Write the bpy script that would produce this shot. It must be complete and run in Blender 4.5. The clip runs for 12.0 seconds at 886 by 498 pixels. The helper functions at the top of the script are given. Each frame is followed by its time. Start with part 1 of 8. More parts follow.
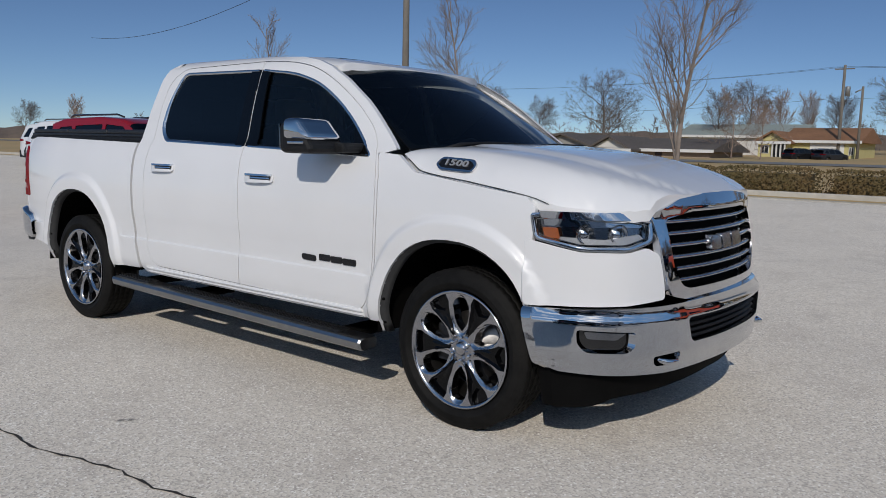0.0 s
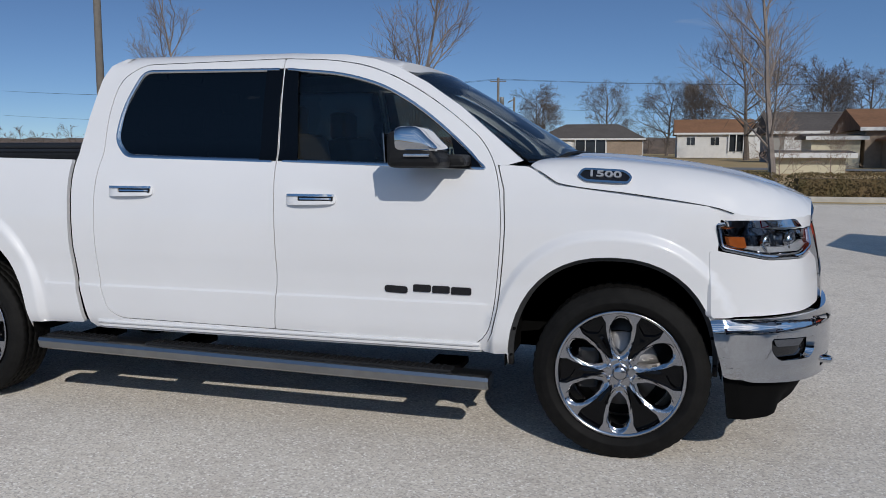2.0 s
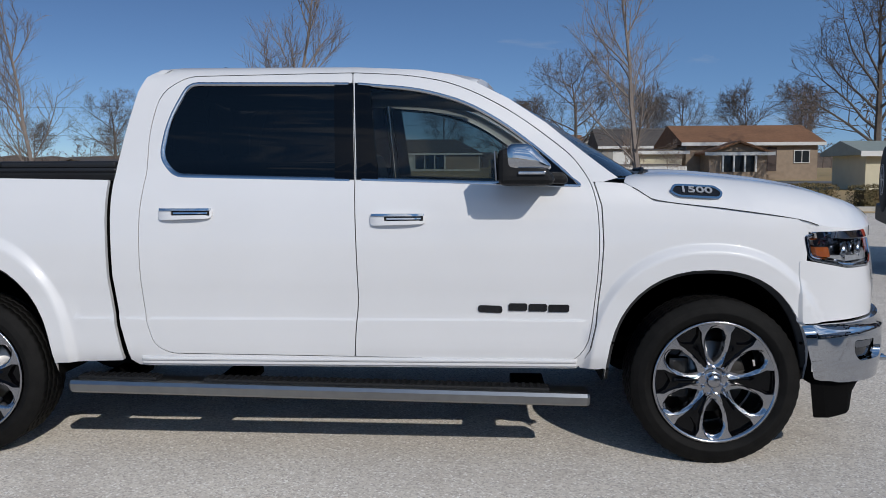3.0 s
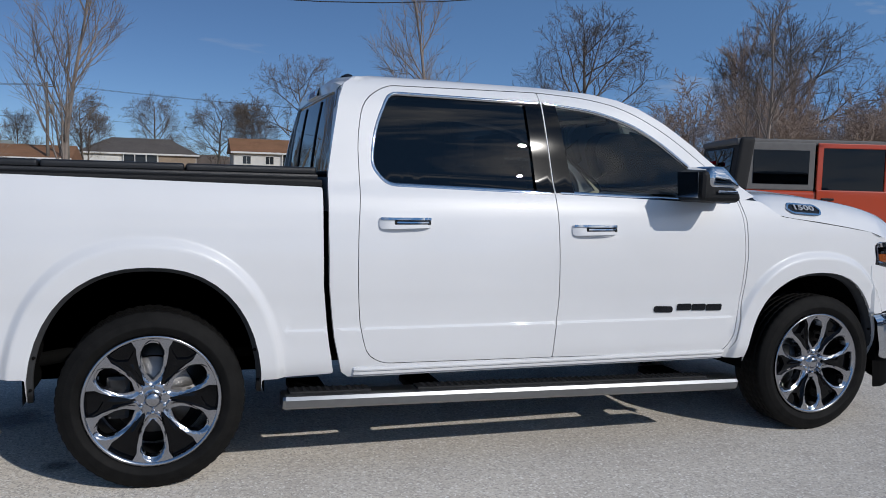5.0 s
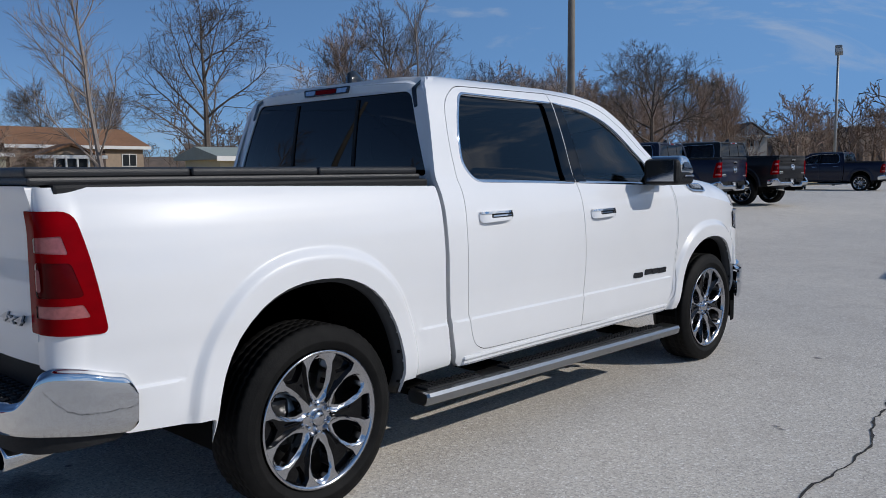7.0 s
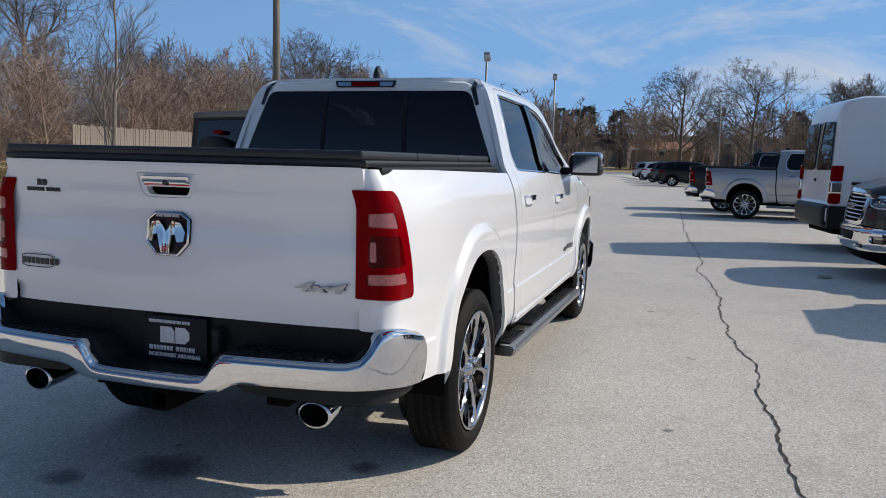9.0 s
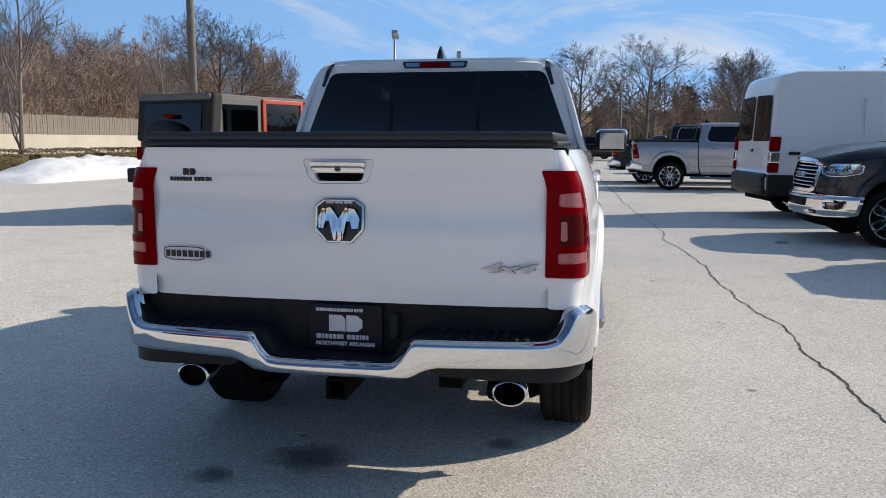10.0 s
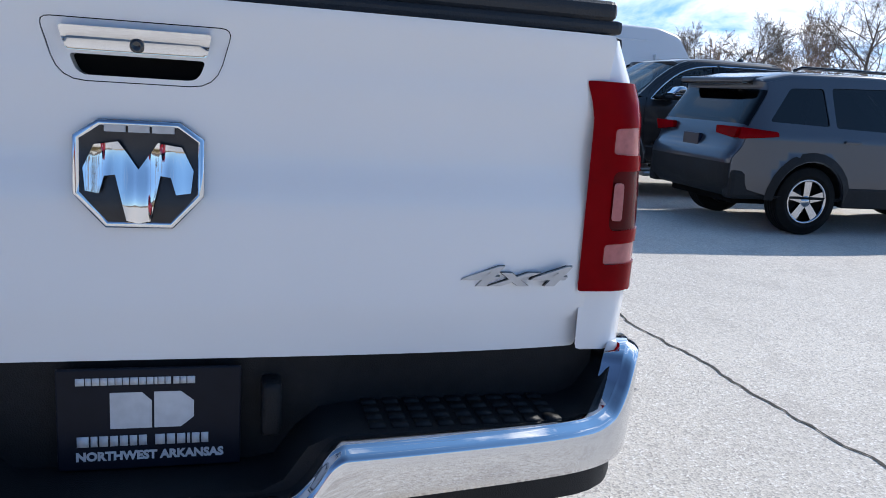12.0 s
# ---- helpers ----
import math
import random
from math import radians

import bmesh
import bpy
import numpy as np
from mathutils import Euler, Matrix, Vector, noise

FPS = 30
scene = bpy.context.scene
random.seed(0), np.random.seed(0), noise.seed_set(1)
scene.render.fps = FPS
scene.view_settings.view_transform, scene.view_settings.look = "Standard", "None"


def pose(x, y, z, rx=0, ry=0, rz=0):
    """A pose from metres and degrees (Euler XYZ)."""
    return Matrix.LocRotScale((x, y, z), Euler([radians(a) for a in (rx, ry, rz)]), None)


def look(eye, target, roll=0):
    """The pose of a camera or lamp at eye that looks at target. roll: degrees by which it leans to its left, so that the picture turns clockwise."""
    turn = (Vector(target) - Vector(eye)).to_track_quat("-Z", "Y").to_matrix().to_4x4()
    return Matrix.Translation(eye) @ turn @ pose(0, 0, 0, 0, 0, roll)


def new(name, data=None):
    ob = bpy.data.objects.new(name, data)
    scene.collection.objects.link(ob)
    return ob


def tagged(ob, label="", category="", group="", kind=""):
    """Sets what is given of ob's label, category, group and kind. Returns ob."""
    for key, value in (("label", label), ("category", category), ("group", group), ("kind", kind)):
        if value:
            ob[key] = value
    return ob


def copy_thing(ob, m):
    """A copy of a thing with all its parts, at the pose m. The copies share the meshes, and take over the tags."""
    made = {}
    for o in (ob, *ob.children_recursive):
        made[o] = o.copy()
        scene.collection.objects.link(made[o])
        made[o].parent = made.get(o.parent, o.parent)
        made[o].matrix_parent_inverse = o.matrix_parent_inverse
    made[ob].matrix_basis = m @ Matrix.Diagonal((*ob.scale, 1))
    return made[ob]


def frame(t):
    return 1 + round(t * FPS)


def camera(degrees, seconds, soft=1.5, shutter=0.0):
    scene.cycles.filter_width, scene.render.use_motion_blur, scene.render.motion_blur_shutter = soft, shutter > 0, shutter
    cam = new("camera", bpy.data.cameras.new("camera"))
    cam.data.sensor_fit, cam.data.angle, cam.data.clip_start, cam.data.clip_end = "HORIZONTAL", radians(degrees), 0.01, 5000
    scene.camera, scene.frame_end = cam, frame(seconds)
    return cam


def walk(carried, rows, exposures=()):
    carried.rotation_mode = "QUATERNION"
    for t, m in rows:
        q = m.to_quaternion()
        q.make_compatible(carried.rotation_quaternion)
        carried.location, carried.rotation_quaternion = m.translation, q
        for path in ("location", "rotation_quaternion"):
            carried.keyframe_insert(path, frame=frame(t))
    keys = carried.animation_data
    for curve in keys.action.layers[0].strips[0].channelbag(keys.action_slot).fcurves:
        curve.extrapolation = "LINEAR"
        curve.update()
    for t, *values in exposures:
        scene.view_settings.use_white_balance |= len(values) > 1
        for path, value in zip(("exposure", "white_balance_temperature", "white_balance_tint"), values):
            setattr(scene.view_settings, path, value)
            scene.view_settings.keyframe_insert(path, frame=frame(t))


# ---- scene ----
cam = camera(58.3, 12.0, 0.9)
PATH = [
    (0, (4.138, -4.017, 1.396), (2.906, -2.463, 1.138), 1.3),
    (0.5, (3.643, -4.261, 1.384), (2.489, -2.646, 1.133), 0.8),
    (1, (3.082, -4.448, 1.39), (2.02, -2.771, 1.146), 0.7),
    (1.5, (2.522, -4.56, 1.391), (1.724, -2.741, 1.152), 0.5),
    (2, (1.944, -4.613, 1.384), (1.444, -2.69, 1.156), 0.2),
    (2.5, (1.353, -4.686, 1.399), (1.102, -2.713, 1.191), 0.1),
    (3, (0.721, -4.728, 1.397), (0.627, -2.739, 1.206), -0.2),
    (3.5, (0.086, -4.804, 1.406), (0.078, -2.812, 1.226), -0.1),
    (5.5, (-2.292, -4.474, 1.408), (-1.413, -2.686, 1.234), 1.3),
    (6, (-2.851, -4.199, 1.414), (-1.753, -2.538, 1.225), 0.4),
    (6.5, (-3.366, -3.921, 1.429), (-2.081, -2.401, 1.24), -0.3),
    (7, (-3.855, -3.584, 1.436), (-2.404, -2.221, 1.242), -0.5),
    (9, (-5.566, -1.996, 1.436), (-3.674, -1.388, 1.213), 1.4),
    (9.5, (-5.813, -1.501, 1.446), (-3.885, -1.032, 1.201), 0.9),
    (10, (-5.875, -0.962, 1.431), (-3.927, -0.599, 1.159), 0.1),
    (10.5, (-5.869, -0.493, 1.446), (-3.909, -0.229, 1.148), -0.4),
    (11, (-5.476, -0.198, 1.406), (-3.508, -0.077, 1.072), -0.0),
    (11.5, (-4.898, -0.016, 1.331), (-2.938, -0.124, 0.948), 1.7),
    (12, (-4.282, -0.152, 1.285), (-2.387, -0.657, 0.891), 3.7),
]
EXPOSURES = [(0.0, -0.58, 6600, 10), (2.0, -0.56, 6400, 10), (3.5, -0.54, 6350, 10), (5.5, -0.53, 6250, 10), (7.2, -0.38, 6350, 10), (9.0, 0.04, 7000, 10), (10.5, 0.46, 7150, 10), (11.2, 0.60, 6600, 10), (12.0, 0.62, 6300, 10)]
walk(cam, [(t, look(eye, target, roll)) for t, eye, target, roll in PATH], EXPOSURES)

# ---- world, sun ----
SUN_DIR = Vector((0.435, -0.80, 0.58)).normalized()
world = bpy.data.worlds.new("sky")
scene.world = world
world.use_nodes = True
wn, wl = world.node_tree.nodes, world.node_tree.links
bg = wn["Background"]
sky = wn.new("ShaderNodeTexSky")
sky.sky_type, sky.sun_disc = "NISHITA", False
sky.sun_elevation = math.asin(SUN_DIR.z)
sky.sun_rotation = math.atan2(SUN_DIR.x, SUN_DIR.y)
sky.altitude, sky.air_density, sky.dust_density, sky.ozone_density = 2200.0, 0.75, 0.0, 3.0
tc = wn.new("ShaderNodeTexCoord")
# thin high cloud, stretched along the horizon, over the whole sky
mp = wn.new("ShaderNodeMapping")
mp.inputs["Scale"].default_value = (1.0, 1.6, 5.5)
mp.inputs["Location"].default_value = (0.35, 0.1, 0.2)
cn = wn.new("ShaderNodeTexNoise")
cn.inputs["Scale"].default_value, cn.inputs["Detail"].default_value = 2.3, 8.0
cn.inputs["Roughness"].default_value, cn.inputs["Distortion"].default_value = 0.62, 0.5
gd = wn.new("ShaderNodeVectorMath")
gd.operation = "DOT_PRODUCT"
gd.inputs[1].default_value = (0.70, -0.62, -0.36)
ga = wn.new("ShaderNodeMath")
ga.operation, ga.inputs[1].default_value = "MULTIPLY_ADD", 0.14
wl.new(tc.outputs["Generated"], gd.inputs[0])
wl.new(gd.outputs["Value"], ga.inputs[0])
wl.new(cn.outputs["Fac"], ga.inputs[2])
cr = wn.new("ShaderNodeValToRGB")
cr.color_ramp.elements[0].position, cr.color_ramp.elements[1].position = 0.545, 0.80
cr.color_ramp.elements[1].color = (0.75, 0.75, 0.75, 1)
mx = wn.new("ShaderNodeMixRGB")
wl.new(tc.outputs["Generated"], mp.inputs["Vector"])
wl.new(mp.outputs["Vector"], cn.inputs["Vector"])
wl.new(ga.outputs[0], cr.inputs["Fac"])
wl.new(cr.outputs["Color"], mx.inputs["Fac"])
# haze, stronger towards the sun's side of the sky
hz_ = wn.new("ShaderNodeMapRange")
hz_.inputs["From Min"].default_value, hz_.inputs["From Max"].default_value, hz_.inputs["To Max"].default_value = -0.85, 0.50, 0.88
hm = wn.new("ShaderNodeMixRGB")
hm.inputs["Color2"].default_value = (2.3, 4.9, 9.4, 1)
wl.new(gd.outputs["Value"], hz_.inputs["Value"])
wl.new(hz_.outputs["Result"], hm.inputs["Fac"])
clear = wn.new("ShaderNodeMixRGB")
clear.blend_type, clear.inputs["Fac"].default_value = "MULTIPLY", 1.0
clear.inputs["Color2"].default_value = (0.90, 1.0, 1.10, 1)
wl.new(sky.outputs["Color"], clear.inputs["Color1"])
wl.new(clear.outputs["Color"], hm.inputs["Color1"])
# thin cloud glows near the sun
sd, sr, sc_ = wn.new("ShaderNodeVectorMath"), wn.new("ShaderNodeMapRange"), wn.new("ShaderNodeMixRGB")
sd.operation, sd.inputs[1].default_value = "DOT_PRODUCT", SUN_DIR
sr.inputs["From Min"].default_value = 0.55
sc_.inputs["Color1"].default_value, sc_.inputs["Color2"].default_value = (7.5, 7.8, 8.2, 1), (32.0, 30.0, 27.0, 1)
wl.new(tc.outputs["Generated"], sd.inputs[0])
wl.new(sd.outputs["Value"], sr.inputs["Value"])
wl.new(sr.outputs["Result"], sc_.inputs["Fac"])
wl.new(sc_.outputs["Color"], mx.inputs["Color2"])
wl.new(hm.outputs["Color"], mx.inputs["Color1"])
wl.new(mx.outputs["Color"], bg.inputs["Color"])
bg.inputs["Strength"].default_value = 0.085
sun = new("sun", bpy.data.lights.new("sun", "SUN"))
sun.data.energy, sun.data.angle, sun.data.color = 3.6, radians(0.55), (1.0, 0.94, 0.86)
sun.matrix_world = look(SUN_DIR * 50, (0, 0, 0))


# ---- materials ----
def material(name, color, rough=0.5, metal=0.0, coat=0.0, noise_scale=0.0, noise_amt=0.0, bump=0.0, bump_scale=0.0, spec=0.5, second=None, detail=6.0):
    """Principled surface; colour varies at two scales by object-space noise, with fine relief."""
    m = bpy.data.materials.new(name)
    m.use_nodes = True
    n, l = m.node_tree.nodes, m.node_tree.links
    b = n["Principled BSDF"]
    b.inputs["Base Color"].default_value = (*color, 1)
    b.inputs["Roughness"].default_value, b.inputs["Metallic"].default_value = rough, metal
    b.inputs["Coat Weight"].default_value, b.inputs["Coat Roughness"].default_value = coat, 0.03
    b.inputs["Specular IOR Level"].default_value = spec
    if noise_scale:
        c = n.new("ShaderNodeTexCoord")
        t1, t2 = n.new("ShaderNodeTexNoise"), n.new("ShaderNodeTexNoise")
        t1.inputs["Scale"].default_value, t1.inputs["Detail"].default_value = noise_scale, detail
        t2.inputs["Scale"].default_value, t2.inputs["Detail"].default_value = noise_scale * 0.11, 3.0
        mixa = n.new("ShaderNodeMath")
        mixa.operation = "ADD"
        ramp = n.new("ShaderNodeMapRange")
        ramp.inputs["From Min"].default_value, ramp.inputs["From Max"].default_value = 0.7, 1.3
        mc = n.new("ShaderNodeMixRGB")
        other = second if second else tuple(max(0.0, v * (1 - noise_amt)) for v in color)
        mc.inputs["Color1"].default_value, mc.inputs["Color2"].default_value = (*color, 1), (*other, 1)
        l.new(c.outputs["Object"], t1.inputs["Vector"])
        l.new(c.outputs["Object"], t2.inputs["Vector"])
        l.new(t1.outputs["Fac"], mixa.inputs[0])
        l.new(t2.outputs["Fac"], mixa.inputs[1])
        l.new(mixa.outputs[0], ramp.inputs["Value"])
        l.new(ramp.outputs["Result"], mc.inputs["Fac"])
        l.new(mc.outputs["Color"], b.inputs["Base Color"])
    if bump:
        c2 = n.new("ShaderNodeTexCoord")
        t3 = n.new("ShaderNodeTexNoise")
        t3.inputs["Scale"].default_value, t3.inputs["Detail"].default_value = bump_scale, 4.0
        bp = n.new("ShaderNodeBump")
        bp.inputs["Strength"].default_value, bp.inputs["Distance"].default_value = bump, 0.01
        l.new(c2.outputs["Object"], t3.inputs["Vector"])
        l.new(t3.outputs["Fac"], bp.inputs["Height"])
        l.new(bp.outputs["Normal"], b.inputs["Normal"])
    return m


def glass(name, tint, rough=0.0, ior=1.5):
    """Clear or tinted pane: see-through colour with Fresnel gloss."""
    m = bpy.data.materials.new(name)
    m.use_nodes = True
    n, l = m.node_tree.nodes, m.node_tree.links
    n.remove(n["Principled BSDF"])
    tr, gl, fr, ms = n.new("ShaderNodeBsdfTransparent"), n.new("ShaderNodeBsdfGlossy"), n.new("ShaderNodeFresnel"), n.new("ShaderNodeMixShader")
    tr.inputs["Color"].default_value = (*tint, 1)
    gl.inputs["Roughness"].default_value = rough
    fr.inputs["IOR"].default_value = ior
    l.new(fr.outputs[0], ms.inputs[0])
    l.new(tr.outputs[0], ms.inputs[1])
    l.new(gl.outputs[0], ms.inputs[2])
    l.new(ms.outputs[0], n["Material Output"].inputs[0])
    return m


def car_paint(name, color, rough=0.32, metal=0.0, coat=0.8, spec=0.5):
    return material(name, color, rough, metal, coat=coat, spec=spec, noise_scale=2.2, noise_amt=0.05)


WHITE = car_paint("white_pearl_paint", (0.765, 0.765, 0.77), 0.38, 0.0, 1.0, 0.4)
CHROME = material("chrome", (0.68, 0.69, 0.71), 0.04, 1.0, noise_scale=14.0, noise_amt=0.05)
POLISHED = material("polished_alloy", (0.53, 0.53, 0.55), 0.17, 1.0, noise_scale=30.0, noise_amt=0.10)
DARK_CHROME = material("dark_chrome", (0.28, 0.29, 0.31), 0.12, 1.0, noise_scale=30.0, noise_amt=0.1)
GLOSS_BLACK = material("gloss_black", (0.012, 0.012, 0.013), 0.12, 0.0, coat=0.6, noise_scale=9.0, noise_amt=0.2)
PILLAR = material("pillar_black", (0.002, 0.002, 0.0025), 0.05, 0.0, spec=0.3, noise_scale=9.0, noise_amt=0.2)
BLACK_PLASTIC = material("black_plastic", (0.016, 0.0165, 0.018), 0.5, spec=0.2, noise_scale=40.0, noise_amt=0.35, bump=0.25, bump_scale=350.0)
LIP_GREY = material("grey_lip_plastic", (0.055, 0.056, 0.058), 0.6, spec=0.25, noise_scale=30.0, noise_amt=0.3)
UNDER = material("underbody_black", (0.004, 0.004, 0.004), 0.9, spec=0.1, noise_scale=12.0, noise_amt=0.4)
VINYL = material("black_vinyl", (0.015, 0.0155, 0.018), 0.42, noise_scale=6.0, noise_amt=0.25, bump=0.2, bump_scale=260.0)
RUBBER = material("tyre_rubber", (0.006, 0.006, 0.006), 0.68, spec=0.12, noise_scale=18.0, noise_amt=0.3, second=(0.013, 0.0125, 0.012), bump=0.15, bump_scale=120.0)
STEP_ALU = material("brushed_step_metal", (0.38, 0.39, 0.40), 0.28, 1.0, noise_scale=22.0, noise_amt=0.14)
STEEL = material("brake_steel", (0.38, 0.37, 0.36), 0.38, 1.0, noise_scale=25.0, noise_amt=0.3)
PRIVACY = glass("privacy_glass", (0.025, 0.028, 0.032), ior=1.58)
GLASS = glass("window_glass", (0.42, 0.47, 0.46), ior=1.58)
WINDSHIELD = glass("windshield_glass", (0.40, 0.46, 0.47), ior=1.5)
LENS = glass("clear_lens", (0.86, 0.88, 0.90), ior=1.48)
RED_LENS = material("red_lens", (0.23, 0.0003, 0.003), 0.12, 0.0, coat=0.0, spec=0.04, noise_scale=20.0, noise_amt=0.3)
RED_DARK = material("dark_red_lens", (0.095, 0.0004, 0.002), 0.08, 0.0, coat=0.0, spec=0.10, noise_scale=20.0, noise_amt=0.3)
RED_CLEAR = material("pink_clear_lens", (0.46, 0.15, 0.15), 0.15, 0.2, coat=0.0, noise_scale=60.0, noise_amt=0.35)
AMBER = material("amber_lens", (0.50, 0.13, 0.03), 0.12, 0.0, coat=1.0, noise_scale=40.0, noise_amt=0.4)
SILVER_REFLECTOR = material("lamp_reflector", (0.80, 0.81, 0.84), 0.14, 1.0, noise_scale=35.0, noise_amt=0.35)
SEAT = material("tan_seat_leather", (0.16, 0.115, 0.08), 0.5, noise_scale=8.0, noise_amt=0.25)
CABIN = material("cabin_dark_trim", (0.025, 0.024, 0.024), 0.6, noise_scale=8.0, noise_amt=0.3)
BADGE_DARK = material("badge_dark_metal", (0.05, 0.05, 0.055), 0.25, 0.8, noise_scale=50.0, noise_amt=0.3)
BADGE_SILVER = material("badge_silver", (0.62, 0.62, 0.64), 0.18, 1.0, noise_scale=50.0, noise_amt=0.2)
LAMP_INNER = material("lamp_inner_silver", (0.60, 0.61, 0.64), 0.42, 0.35, noise_scale=30.0, noise_amt=0.4)
BADGE_WHITE = material("badge_pale_silver", (0.70, 0.70, 0.71), 0.35, 0.1, noise_scale=50.0, noise_amt=0.15)
SATIN_SILVER = material("satin_silver", (0.50, 0.50, 0.51), 0.35, 0.5, noise_scale=50.0, noise_amt=0.2)
PLATE_DARK = material("plate_dark_print", (0.006, 0.009, 0.018), 0.35, spec=0.15, noise_scale=30.0, noise_amt=0.3)
DECAL = material("black_decal", (0.012, 0.012, 0.013), 0.4, noise_scale=50.0, noise_amt=0.3)
PLATE_TEXT = material("plate_white_print", (0.62, 0.63, 0.65), 0.4, noise_scale=50.0, noise_amt=0.2)


# ---- mesh helpers ----
from mathutils.geometry import delaunay_2d_cdt


def part(name, bm, mat, parent=None, label="", smooth=None):
    """Links a bmesh as one mesh object, under a thing or a part."""
    me = bpy.data.meshes.new(name)
    if smooth is not None:
        for f in bm.faces:
            f.smooth = smooth
    nl = bm.verts.layers.float_vector.get("nrm")
    own = [tuple(v[nl]) for v in bm.verts] if nl else None
    if nl:
        bm.verts.layers.float_vector.remove(nl)
    bm.to_mesh(me)
    bm.free()
    if own and len(own) == len(me.vertices):
        me.normals_split_custom_set_from_vertices(own)
    for m in (mat if isinstance(mat, (list, tuple)) else [mat]):
        me.materials.append(m)
    ob = new(name, me)
    if parent is not None:
        ob.parent = parent
    if label:
        ob["label"] = label
    return ob


def thing(name, label, category, group="", m=None):
    e = new(name)
    e.empty_display_size = 0.2
    if m is not None:
        e.matrix_world = m
    return tagged(e, label, category, group)


def spline(knots, v):
    """Smooth monotone interpolation through (v, value) knots."""
    if v <= knots[0][0]:
        return knots[0][1]
    if v >= knots[-1][0]:
        return knots[-1][1]
    for i in range(len(knots) - 1):
        (a, fa), (b, fb) = knots[i], knots[i + 1]
        if v <= b:
            def slope(j):
                if j <= 0 or j >= len(knots) - 1:
                    return None
                d0 = (knots[j][1] - knots[j - 1][1]) / (knots[j][0] - knots[j - 1][0])
                d1 = (knots[j + 1][1] - knots[j][1]) / (knots[j + 1][0] - knots[j][0])
                return 0.0 if d0 * d1 <= 0 else 2 * d0 * d1 / (d0 + d1)
            h = b - a
            d = (fb - fa) / h
            s0, s1 = slope(i), slope(i + 1)
            s0 = d if s0 is None else s0
            s1 = d if s1 is None else s1
            t = (v - a) / h
            return fa * (2 * t ** 3 - 3 * t * t + 1) + h * s0 * (t ** 3 - 2 * t * t + t) + fb * (3 * t * t - 2 * t ** 3) + h * s1 * (t ** 3 - t * t)
    return knots[-1][1]


def inside(p, loop):
    x, y, c = p[0], p[1], False
    for i in range(len(loop)):
        (x0, y0), (x1, y1) = loop[i - 1], loop[i]
        if (y0 > y) != (y1 > y) and x < (x1 - x0) * (y - y0) / (y1 - y0) + x0:
            c = not c
    return c


def rounded(points, r=0.02, n=4):
    """A closed outline with each corner rounded; a point may carry its own radius."""
    out = []
    k = len(points)
    for i in range(k):
        p = Vector(points[i][:2])
        rr = points[i][2] if len(points[i]) > 2 else r
        a, b = Vector(points[i - 1][:2]) - p, Vector(points[(i + 1) % k][:2]) - p
        rr = min(rr, a.length * 0.48, b.length * 0.48)
        if rr < 1e-4:
            out.append(tuple(p))
            continue
        pa, pb = p + a.normalized() * rr, p + b.normalized() * rr
        for j in range(n + 1):
            t = j / n
            q = pa * (1 - t) ** 2 + p * 2 * t * (1 - t) + pb * t * t
            out.append((q.x, q.y))
    return out


def dense(loop, s):
    out = []
    for i in range(len(loop)):
        a, b = Vector(loop[i]), Vector(loop[(i + 1) % len(loop)])
        k = max(1, math.ceil((b - a).length / s))
        out += [tuple(a.lerp(b, j / k)) for j in range(k)]
    return out


